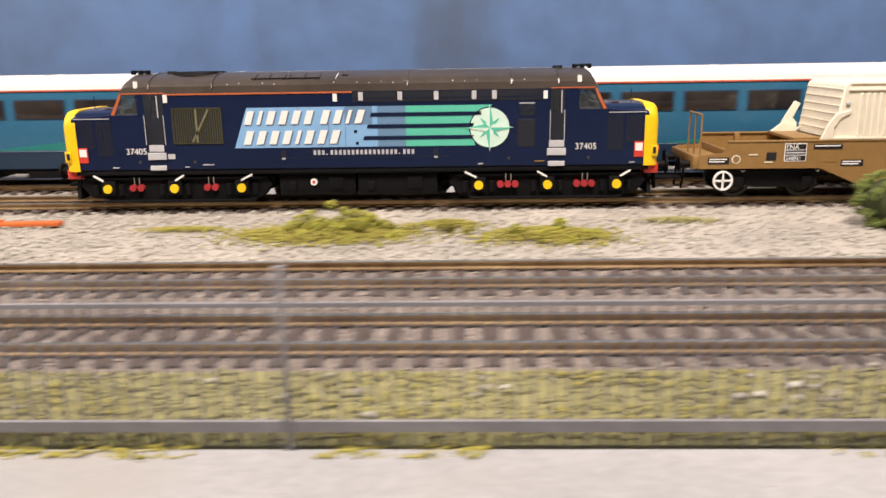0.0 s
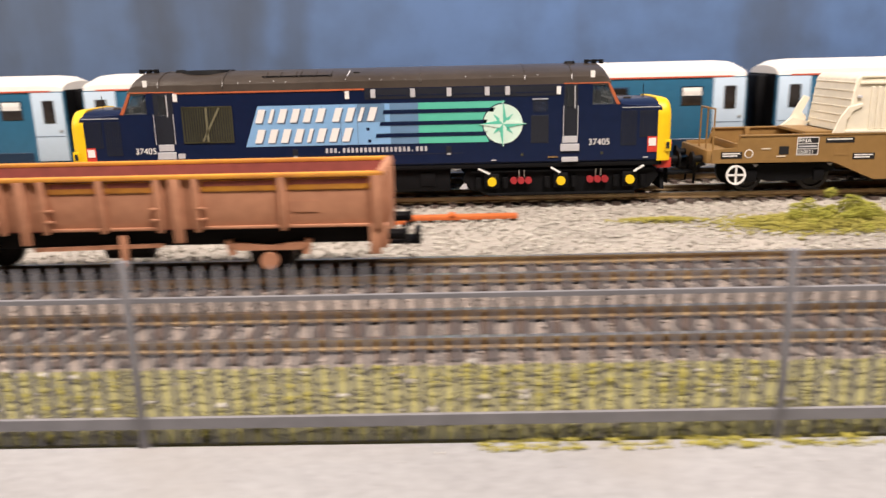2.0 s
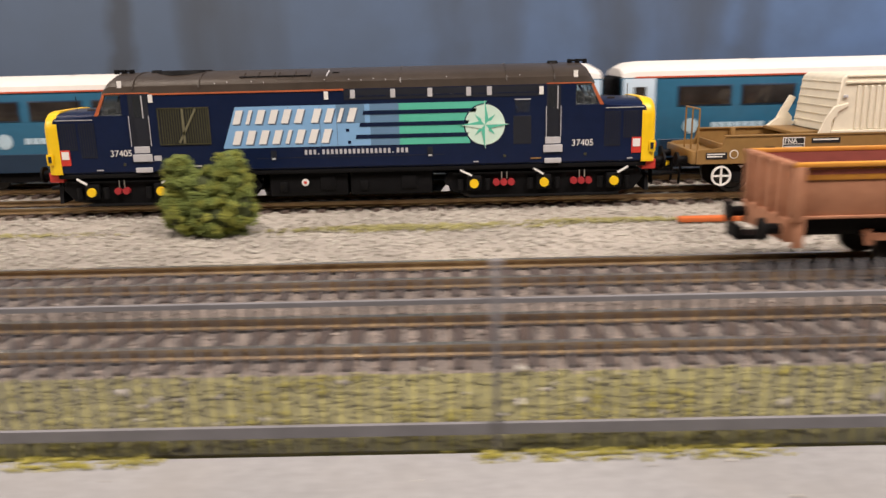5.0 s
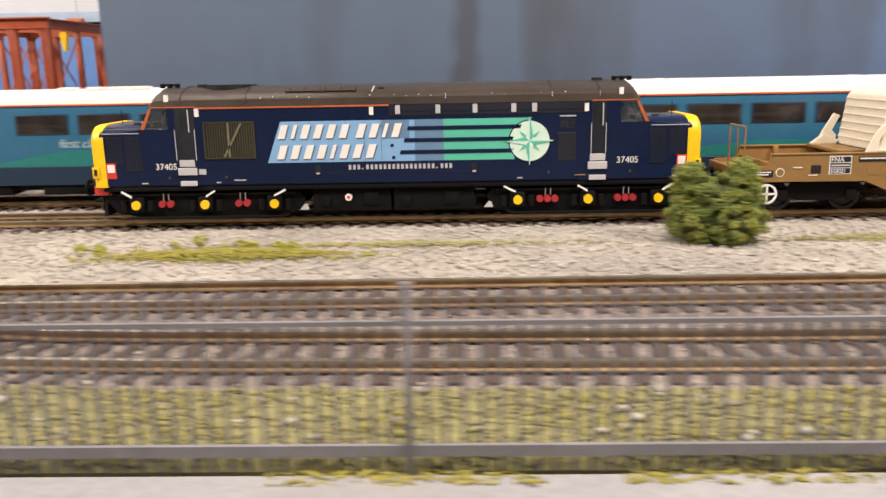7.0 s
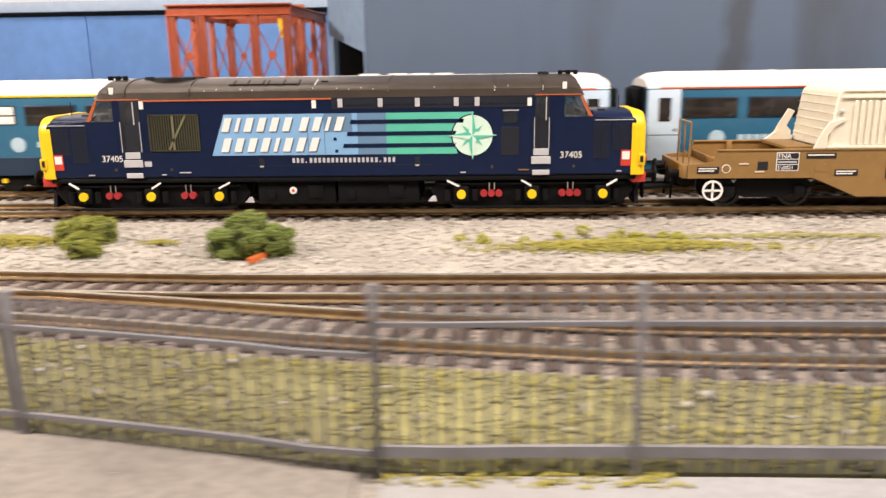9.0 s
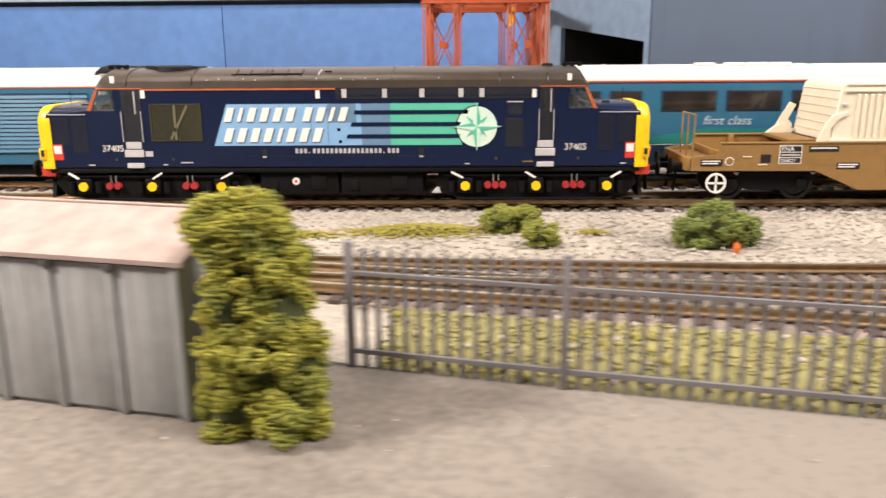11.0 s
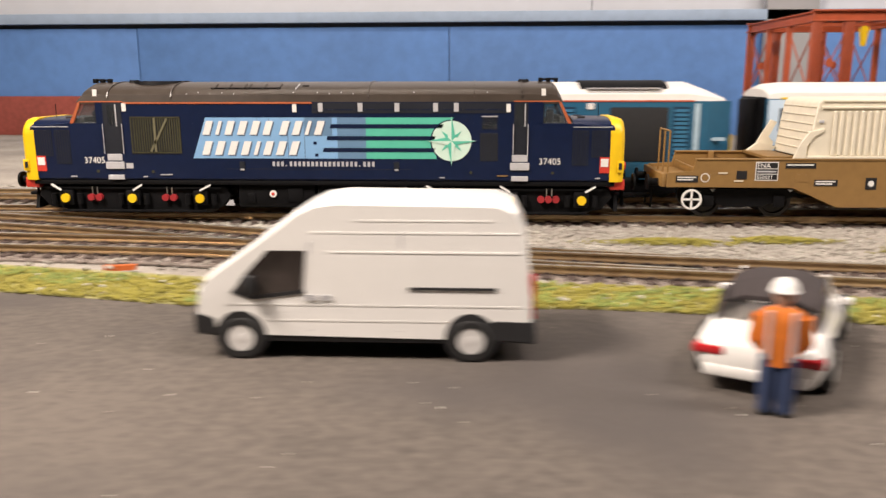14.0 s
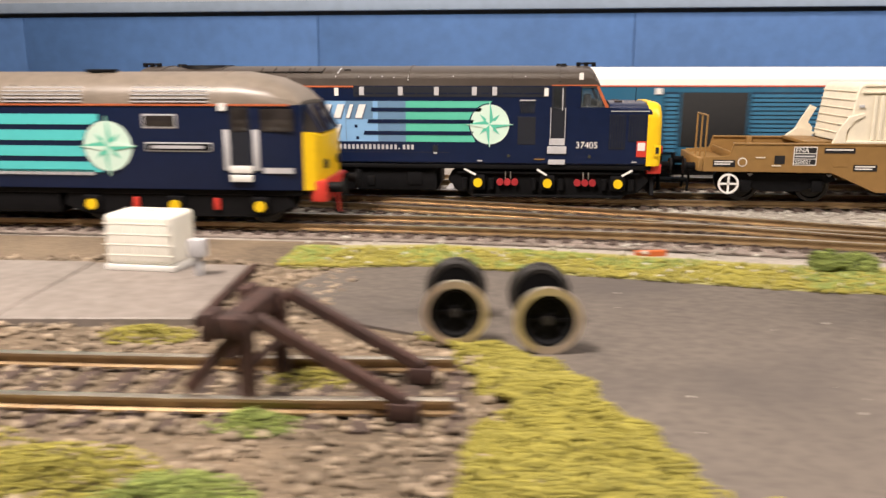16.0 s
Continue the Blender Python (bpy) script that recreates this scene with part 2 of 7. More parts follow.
grey_end(SKY, (0.082, 0.11, 0.155), -0.1, -0.5)
for x, w, k in ((-0.557, 0.009, 0.7), (-0.518, 0.012, 0.3), (-0.302, 0.016, 0.45), (-0.229, 0.012, 0.4), (-0.387, 0.014, 0.3), (0.03, 0.02, 0.3)):
    stain(SKY, x, w, (0.045, 0.05, 0.058), k)
streaks(SKY, (0.05, 0.056, 0.066), 10, 0.52, 0.7)
streaks(TARMAC, (0.07, 0.06, 0.055), 16, 0.52, 0.7)
streaks(PALETARMAC, (0.1, 0.09, 0.08), 14, 0.55, 0.72)
streaks(PAVING, (0.26, 0.25, 0.24), 20, 0.5, 0.7)
GREYBOARD = material("grey_board", (0.16, 0.2, 0.24), 0.7, dark=(0.1, 0.125, 0.15), scale=8, fine=90, bump=0.08)
PALEBLUE = material("pale_blue_card", (0.21, 0.31, 0.45), 0.7, vary=0.25, scale=9, fine=120)
VALANCE = material("pale_strip", (0.36, 0.46, 0.6), 0.7, vary=0.15, scale=9, fine=120)
BLUEWALL = material("blue_board", (0.11, 0.245, 0.56), 0.7, vary=0.2, scale=7, fine=80)
WHITEWALL = material("white_wall", (0.72, 0.74, 0.78), 0.8, vary=0.06, scale=5, fine=60)
# Black of the diesel's grilles; also stands in for shade in openings.
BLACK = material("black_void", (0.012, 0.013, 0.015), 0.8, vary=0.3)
HALL = material("hall_paint", (0.17, 0.155, 0.14), 0.9, vary=0.1, scale=2, fine=20)
REDWALL = material("red_brick_card", (0.34, 0.08, 0.06), 0.85, vary=0.3, scale=30, fine=200)


# ---- the hall round the layout, and the layout's baseboard ----
def hall():
    part("floor", box(-4200, 3200, -3000, 2600, -1020, -1000), HALL)
    part("ceiling", box(-4200, 3200, -3000, 2600, 1800, 1820), HALL)
    for nm, b in (("wall_south", (-4200, 3200, -3020, -3000, -1000, 1800)), ("wall_north", (-4200, 3200, 2600, 2620, -1000, 1800)),
                  ("wall_west", (-4220, -4200, -3000, 2600, -1000, 1800)), ("wall_east", (3200, 3220, -3000, 2600, -1000, 1800))):
        part(nm, box(*b), HALL)
    for o in scene.objects:
        if o.name.split("_")[0] in ("wall", "floor", "ceiling"):
            tagged(o, "plain cream hall surface", "hall", kind="structure")


hall()


def sheet(name, x0, x1, y0, y1, z, mat, label, cat, step=14, rough=0.5, thick=2.5):
    """A slightly uneven slab with a real edge."""
    nx, ny = max(2, int((x1 - x0) / step)), max(2, int((y1 - y0) / step))
    b = bmesh.new()
    grid = [[b.verts.new((x0 + (x1 - x0) * i / nx, y0 + (y1 - y0) * j / ny, z + rough * noise.noise((i * 0.37 + x0, j * 0.41, 3.3)))) for j in range(ny + 1)] for i in range(nx + 1)]
    for i in range(nx):
        for j in range(ny):
            b.faces.new((grid[i][j], grid[i + 1][j], grid[i + 1][j + 1], grid[i][j + 1]))
    r = bmesh.ops.extrude_face_region(b, geom=b.faces[:])
    for v in r["geom"]:
        if isinstance(v, bmesh.types.BMVert):
            v.co.z = z - thick
    return tagged(part(name, b, mat, sharp=60), label, cat, kind="structure")


sheet("ground", -2300, 1100, -560, 600, -3.9, GRAVEL, "grey-buff ballast ground of the model railway", "ground", 20, 0.6, 40)


def outline_sheet(name, pts, z, mat, label, cat, thick=1.6):
    b = prism(pts, z - thick, z, axis="z")
    return tagged(part(name, b, mat), label, cat, kind="structure")


YARD_EDGE = [(-866, -154), (-900, -139), (-938, -127), (-963, -119), (-995, -114), (-1025, -111), (-1075, -113), (-1122, -112.5), (-1169, -103.5), (-1221, -95), (-1245, -99.5),
             (-1252, -118), (-1238, -144), (-1204, -158), (-1188, -168), (-1180, -192), (-1170, -211), (-1162, -240), (-1156, -540)]
FENCE_LINE = [(420, -193.5), (-150, -193), (-420, -191.5), (-650, -190), (-704, -190.5), (-728, -185.5), (-752, -180.5), (-774, -176.3), (-806, -169), (-835, -162), (-866, -154)]
SEAM = [(-938, -127), (-947, -160), (-946, -190), (-938, -240), (-944, -540)]
outline_sheet("yard", [(-708, -540), (-708, -191)] + FENCE_LINE[5:] + YARD_EDGE[1:2] + SEAM, -2.6, PALETARMAC, "worn pale grey concrete yard round the shed", "yard")
outline_sheet("yard", SEAM[::-1] + YARD_EDGE[3:], -2.6, TARMAC, "worn brown-grey tarmac yard", "yard")
SIDINGBED = material("siding_bed", (0.2, 0.15, 0.1), 0.95, dark=(0.08, 0.06, 0.04), scale=30, fine=800, bump=0.8)
outline_sheet("siding_bed", [(-1500, -320), (-1150, -320), (-1150, -170), (-1215, -98), (-1255, -66), (-1500, -64)], -3.25, SIDINGBED, "brown gravel bed round the siding", "ground", 0.6)
outline_sheet("pavement", [(900, -540), (900, -194.5), (-150, -194), (-420, -192.5), (-650, -191), (-704, -191.5), (-704, -540)], -2.7, PAVING, "pale grey concrete road beside the fence", "road")


# ---- track ----
def smooth_path(pts, step=7.3):
    """Even steps along a rounded line through the points: (x, y, angle)."""
    out, dense = [], []
    P = [Vector(p) for p in pts]
    P = [2 * P[0] - P[1]] + P + [2 * P[-1] - P[-2]]
    for a, b, c, d in zip(P, P[1:], P[2:], P[3:]):
        for k in range(40):
            t = k / 40
            dense.append(0.5 * (2 * b + (c - a) * t + (2 * a - 5 * b + 4 * c - d) * t * t + (3 * b - a - 3 * c + d) * t ** 3))
    dense.append(P[-2])
    run, nxt = 0.0, 0.0
    for a, b in zip(dense, dense[1:]):
        seg = (b - a).length
        while nxt <= run + seg:
            q = a + (b - a) * ((nxt - run) / seg)
            out.append((q.x, q.y, math.atan2(b.y - a.y, b.x - a.x)))
            nxt += step
        run += seg
    return out


def sweep(path, prof, off, bm, mats):
    """Push an outline (across, up) along a path at a sideways offset; mats: a material index for each side."""
    rings = []
    for x, y, a in path:
        nx, ny = -math.sin(a), math.cos(a)
        rings.append([bm.verts.new((x + nx * (off + u), y + ny * (off + u), v)) for u, v in prof])
    n = len(prof)
    for a, c in zip(rings, rings[1:]):
        for i in range(n):
            f = bm.faces.new((a[i], a[(i + 1) % n], c[(i + 1) % n], c[i]))
            f.material_index = mats[i]
    bm.faces.new(rings[0])
    bm.faces.new(rings[-1][::-1])
    return bm


RAIL_PROF = [(-1.2, -2.5), (1.2, -2.5), (1.2, -2.1), (0.35, -1.7), (0.35, -0.8), (0.85, -0.6), (0.8, -0.08), (0.5, 0.0), (-0.5, 0.0), (-0.8, -0.08), (-0.85, -0.6), (-0.35, -0.8), (-0.35, -1.7), (-1.2, -2.1)]
RAIL_SIDE = [0, 0, 0, 0, 0, 0, 1, 1, 1, 0, 0, 0, 0, 0]
sleeper_mesh = None


def track(pts, label, sleepers=True, until=None):
    global sleeper_mesh
    t = thing("railway_track", label, "track", "tracks of the layout", "structure")
    path = smooth_path(pts)
    for off in (-8.95, 8.95):
        part("rail", sweep(path[::3] if len(path) > 9 else path, RAIL_PROF, off, bmesh.new(), RAIL_SIDE), [RAIL, RAILHEAD], t, "brass-coloured rail with a polished head")
    for x, y, a in path:
        if not sleepers or x < -1520 or x > 380:
            continue
        at, turn = (x, y, -3.4), (0, 0, math.degrees(a) + random.uniform(-0.6, 0.6))
        if sleeper_mesh is None:
            b = box(-1.6, 1.6, -15, 15, -1.2, 0.8, 0.15, seg=1)
            for s in (-1, 1):
                box(-1.0, 1.0, s * 8.95 - 2.1, s * 8.95 + 2.1, 0.7, 1.3, 0, b)
            sleeper_mesh = part("sleeper", b, SLEEPER, t, "", at)
            sleeper_mesh.matrix_basis = pose(at[0] * K, at[1] * K, at[2] * K, *turn)
        else:
            share(sleeper_mesh, "sleeper", t, at, turn)
    return t


TRACK_MAIN = [(700, 17.6), (-700, 17.6), (-2000, 17.6)]
TRACK_BACK = [(700, 66.5), (-700, 66.5), (-2000, 66.5)]
TRACK_LOOP = [(700, -97.5), (0, -97.5), (-500, -97.2), (-720, -97), (-790, -94.5), (-870, -88.5), (-945, -79), (-1020, -68.5), (-1080, -60), (-1135, -50.5), (-1195, -46), (-1265, -43), (-1450, -42), (-1900, -42)]
TRACK_NEAR = [(700, -144.7), (0, -144.7), (-400, -144), (-621, -139.5), (-683, -133.7), (-733, -126), (-768, -118.5), (-820, -109), (-873, -98), (-930, -84)]
TRACK_LINK = [(-985, -71), (-1035, -61), (-1085, -48), (-1140, -30), (-1210, -12), (-1280, 3), (-1350, 13), (-1430, 17.4)]
TRACK_SIDING = [(-1206, -181.5), (-1250, -184.6), (-1330, -187), (-1420, -188), (-1520, -188)]
track(TRACK_MAIN, "running track with dark sleepers under the diesel")
track(TRACK_BACK, "rear track in ballast under the coaches")
track(TRACK_LOOP, "loop track with brown sleepers beside pale ballast")
track(TRACK_NEAR, "near track curving in to join the loop")
track(TRACK_LINK, "crossover track between the loop and the running line")
track(TRACK_SIDING, "short siding ending at the buffer stop")

# ---- backdrop boards and what stands before them ----
GREYWALL = material("grey_white_wall", (0.42, 0.42, 0.43), 0.8, vary=0.1, scale=5, fine=60)


def backdrop():
    # streaked sky board that bends back at its end into a pale diagonal wall with a dark opening
    line = [(900, 121), (-725, 121), (-740, 121.6), (-747, 123.5)]
    b = bmesh.new()
    for (x0, y0), (x1, y1) in zip(line, line[1:]):
        prism([(x0, y0), (x1, y1), (x1 + 1, y1 + 4), (x0 + 0.5, y0 + 4)], -4, 330, b, "z")
    tagged(part("backdrop_board", b, SKY), "blue painted sky board with grey weather streaks", "backdrop", kind="structure")
    far, near = (-787, 237), (-747.5, 124)
    at = lambda k: (near[0] + (far[0] - near[0]) * k, near[1] + (far[1] - near[1]) * k)
    w = bmesh.new()
    k0, k1 = 0.04, 0.86
    off = (3.0, 1.8)

    def slab(ka, kb, za, zb, zc=None, zd=None):
        (xa, ya), (xb, yb) = at(ka), at(kb)
        lo = [(xa, ya, za), (xb, yb, zd if zd is not None else za), (xb + off[0], yb + off[1], zd if zd is not None else za), (xa + off[0], ya + off[1], za)]
        hi = [(x, y, zb) for x, y, z in lo]
        loft([lo, hi], w)

    slab(0, k0, -4, 330)
    slab(k1, 1, -4, 330)
    slab(k0, k1, 61.5, 330, None, 71.5)
    tagged(part("end_wall", w, PALEBLUE), "pale blue card end wall with an opening", "backdrop", kind="structure")
    # Lining behind the opening, its darkness put into the black colour.
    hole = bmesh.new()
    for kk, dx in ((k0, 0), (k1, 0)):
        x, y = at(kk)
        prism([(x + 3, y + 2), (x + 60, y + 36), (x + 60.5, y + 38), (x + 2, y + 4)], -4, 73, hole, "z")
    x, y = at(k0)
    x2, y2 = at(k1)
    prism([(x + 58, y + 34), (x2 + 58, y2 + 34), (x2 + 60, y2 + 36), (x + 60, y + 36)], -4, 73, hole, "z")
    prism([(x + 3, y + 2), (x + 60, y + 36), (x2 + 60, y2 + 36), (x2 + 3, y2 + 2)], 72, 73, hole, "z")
    tagged(part("dark_passage", hole, BLACK), "inside of the end wall opening, coloured black for its shade", "passage", kind="structure")
    # far wall: red card strip, blue boards with seams, a black strip painted as the ledge's shade, white wall above
    for x0, x1 in ((-2300, -1728), (-1727.2, -1407), (-1406.2, -1086), (-1085.2, -600)):
        tagged(part("blue_board", box(x0, x1, 515, 520, -4, 104, 0.4), BLUEWALL), "blue backdrop board with a joint", "backdrop", kind="structure")
    tagged(part("ledge_gap", box(-2300, -600, 519, 522, 100, 108.5), BLACK), "black strip painted as shade above the blue boards", "ledge", kind="structure")
    tagged(part("valance", box(-2300, -600, 505, 512, 108, 118, 0.5), VALANCE), "pale blue edge strip", "backdrop", kind="structure")
    tagged(part("white_wall", box(-2300, -944, 520, 530, 104, 700, 0.3), WHITEWALL), "white wall above the blue boards", "backdrop", kind="structure")
    tagged(part("white_wall", box(-943.2, -560, 520, 530, 104, 700, 0.3), WHITEWALL), "white wall above the blue boards", "backdrop", kind="structure")
    tagged(part("red_wall", box(-2300, -820, 509, 513, -4, 36, 0.4), REDWALL), "low dull red wall card", "wall", kind="structure")
    tagged(part("grey_column", box(-777, -728, 505, 514, -4, 700, 0.4), GREYWALL), "white end of the far wall", "wall", kind="structure")


backdrop()
REDSTEEL = material("red_oxide_steel", (0.42, 0.085, 0.03), 0.5, vary=0.25, scale=40, fine=300)


def gantry():
    t = thing("gantry_crane", "red oxide steel gantry frame standing behind the coaches", "gantry", at=(-831, 219, -4))
    for y in (-55, 55):
        bm_ = part("beam", box(-36, 36, y - 0.7, y + 0.7, 88, 93, 0.1), REDSTEEL, t, "red top beam")
        for z in (87.4, 92.8):
            part("flange", box(-36.5, 36.5, y - 2.4, y + 2.4, z, z + 0.9, 0.15), REDSTEEL, bm_)
        for x in (-33.5, -16, 14.5, 33.5):
            lg = part("leg", box(x - 0.5, x + 0.5, y - 2, y + 2, 0, 88, 0.1), REDSTEEL, t, "red steel I-section leg")
            for d in (-2.2, 1.4):
                part("leg_flange", box(x + d, x + d + 0.8, y - 2.2, y + 2.2, 0, 87.8, 0.1), REDSTEEL, lg)
            part("knee", prism([(x, 88), (x + (5 if x < 0 else -5), 88), (x, 80)], y - 0.5, y + 0.5), REDSTEEL, lg)
        for x0, x1 in ((-33.5, -16), (14.5, 33.5)):
            for z0, z1 in ((46, 84), (6, 44)):
                br = part("brace", rod((x0, y, z0), (x1, y, z1), 0.45, 6, rod((x0, y, z1), (x1, y, z0), 0.45, 6)), REDSTEEL, t)
                part("brace_plate", rod(((x0 + x1) / 2, y - 0.6, (z0 + z1) / 2), ((x0 + x1) / 2, y + 0.6, (z0 + z1) / 2), 2.3, 14), REDSTEEL, br)
            part("cross_bar", box(x0, x1, y - 0.6, y + 0.6, 44.4, 45.6), REDSTEEL, t)
    for x in (-34, 34):
        eb = part("end_beam", box(x - 0.7, x + 0.7, -54, 54, 87.6, 92.6, 0.1), REDSTEEL, t)
        for z in (87.2, 92.2):
            part("flange", box(x - 2, x + 2, -54, 54, z, z + 0.8, 0.1), REDSTEEL, eb)
        for y in (-17, 17):
            part("leg", box(x - 1.6, x + 1.6, y - 1.6, y + 1.6, 0, 87.4, 0.2), REDSTEEL, t, "red steel leg")
        for y0, y1 in ((-55, -17), (17, 55)):
            part("brace", rod((x, y0, 46), (x, y1, 84), 0.45, 6, rod((x, y0, 84), (x, y1, 46), 0.45, 6)), REDSTEEL, t)
    part("hoist_rail", box(-33, 33, -1.2, 1.2, 88, 89.6), REDSTEEL, t)
    part("hoist", prism([(16.6, 76), (18.4, 76), (20, 86), (19, 88), (16, 88), (15, 86)], -1.6, 1.6), YELLOW, t, "yellow hoist block")
    part("hoist_drum", rod((23, -4, 94), (33, -4, 94), 2.2, 14), ORANGELINE, t)


# ---- materials of the trains ----
NAVY = material("navy_paint", (0.006, 0.013, 0.045), 0.32, vary=0.2, scale=30, fine=300, coat=0.1, spec=0.28)
ROOFGREY = material("roof_brown_grey", (0.055, 0.043, 0.034), 0.32, vary=0.3, scale=25, fine=260)
YELLOW = material("warning_yellow", (0.86, 0.56, 0.01), 0.4, vary=0.12, scale=30, fine=300)
ORANGELINE = material("orange_line", (0.5, 0.13, 0.05), 0.45)
CHASSIS = material("chassis_black", (0.006, 0.006, 0.007), 0.6, vary=0.35, scale=60, fine=400, spec=0.12)
SKYPANEL = material("pale_blue_panel", (0.22, 0.42, 0.68), 0.42, vary=0.08, scale=40, fine=300)
MIDPANEL = material("grey_blue_panel", (0.13, 0.24, 0.38), 0.42, vary=0.08, scale=40, fine=300)
GREENBAND = material("sea_green_band", (0.1, 0.5, 0.36), 0.42, vary=0.08, scale=40, fine=300)
PALEMINT = material("pale_mint", (0.6, 0.78, 0.68), 0.45, vary=0.06)
WHITEPAINT = material("white_paint", (0.8, 0.79, 0.76), 0.45, vary=0.06, scale=50, fine=300)
SHADE = material("letter_shadow_grey", (0.12, 0.17, 0.26), 0.5)
STEPGREY = material("step_grey", (0.5, 0.5, 0.52), 0.5, vary=0.15, scale=80, fine=400)
REDPAINT = material("red_paint", (0.6, 0.045, 0.03), 0.45, vary=0.15)
BRAKERED = material("brake_red", (0.36, 0.022, 0.028), 0.5, vary=0.25)
GRILLE = material("dark_grille", (0.01, 0.013, 0.022), 0.5, vary=0.3)
OLIVE = material("olive_louvre", (0.052, 0.05, 0.021), 0.55, vary=0.3, scale=80, fine=400)
BRACE = material("grille_brace", (0.16, 0.15, 0.09), 0.5, vary=0.2)
STEEL = material("steel", (0.55, 0.53, 0.5), 0.35, 0.9, vary=0.2)
WHEELDARK = material("wheel_dark", (0.04, 0.037, 0.035), 0.45, 0.4, vary=0.3)
CABGLASS = glass("cab_glass", (0.55, 0.6, 0.62), 0.06)
INTERIOR = material("cab_interior", (0.075, 0.07, 0.062), 0.7, vary=0.3, scale=90)
SEAT = material("cab_seat", (0.06, 0.06, 0.07), 0.7)
BUFF = material("buff_brown", (0.27, 0.155, 0.05), 0.5, vary=0.16, scale=30, fine=300)
CREAM = material("cream_cover", (0.78, 0.72, 0.58), 0.5, vary=0.1, scale=30, fine=300)
LABEL = material("black_label", (0.012, 0.012, 0.014), 0.5)


def half_arc(hw, z0, z1, n=9):
    """Roof outline from the far side to the near side."""
    return [(hw * math.cos(math.pi * k / (n - 1)), z0 + (z1 - z0) * math.sin(math.pi * k / (n - 1)) ** 0.75) for k in range(n)]


def plate(x0, x1, z0, z1, y=-17.6, t=0.14, bm=None, mat=0, bevel=0.0):
    """A thin plate on the near side."""
    return box(x0, x1, y - t, y + 0.05, z0, z1, bevel, bm, 1, mat)


def slant(x, z, w, h, lean, y, t, bm):
    return prism([(x, z), (x + w, z), (x + w + lean, z + h), (x + lean, z + h)], y - t, y, bm)


def block_words(words, x, z, h, w, gap, space, lean, y, parent, name, mat, shadow):
    """Plain leaning blocks that stand for the letters of a company's name."""
    cur = x
    for word in words:
        for ch in word:
            ww = w * (0.5 if ch == "I" else 1.0)
            part(name, slant(cur, z, ww, h, lean, y, 0.12, bmesh.new()), mat, parent, "white leaning letter block")
            part("shadow_block", slant(cur + 0.4, z - 0.45, ww, h, lean, y + 0.03, 0.06, bmesh.new()), shadow, parent)
            cur += ww + gap
        cur += space


def compass(cx, cz, r, y, parent, t=0.1):
    """A round badge with an eight-pointed star."""
    ring = part("badge_ring", rod((cx, y - t, cz), (cx, y, cz), r * 1.06, 36), NAVY, parent)
    part("badge", rod((cx, y - 2 * t, cz), (cx, y, cz), r, 36), PALEMINT, parent, "pale mint round badge")
    for k, (long_, off) in enumerate(((1.22, 0), (0.72, 45))):
        for q in range(4):
            a = math.radians(90 * q + off)
            tip = (cx + r * long_ * math.cos(a), cz + r * long_ * math.sin(a))
            for s in (-1, 1):
                b = a + s * math.radians(45 if k == 0 else 22)
                inner = (cx + r * 0.27 * math.cos(b), cz + r * 0.27 * math.sin(b))
                pts = [(cx, cz), tip, inner]
                part("star_point", prism(pts, y - (4 - k) * t, y), GREENBAND if s < 0 else (PALEMINT if k == 0 else GREENBAND), parent)


def buffer(parent, x, y, z, s, mat, r=3.1):
    part("buffer", rod((x + s * 4.2, y, z), (x + s * 5, y, z), r, 18, rod((x, y, z), (x + s * 4.5, y, z), 1.5, 12)), mat, parent)


def wheelset(parent, x, r, inset=1.6, name="wheelset"):
    """Two wheels and an axle in one piece; returns it for turning."""
    b = bmesh.new()
    for s in (-1, 1):
        w = wheel_mesh(r, 2.6)
        if s > 0:
            bmesh.ops.rotate(w, cent=(0, 0, 0), matrix=Matrix.Rotation(math.pi, 3, "Z"), verts=w.verts)
        bmesh.ops.translate(w, vec=(0, s * 8.4, 0), verts=w.verts)
        join(b, w)
    rod((0, -8, 0), (0, 8, 0), 1.2, 10, b)
    return part(name, b, WHEELDARK, parent, "dark metal wheelset", (x, 0, r))


WHEELS = []


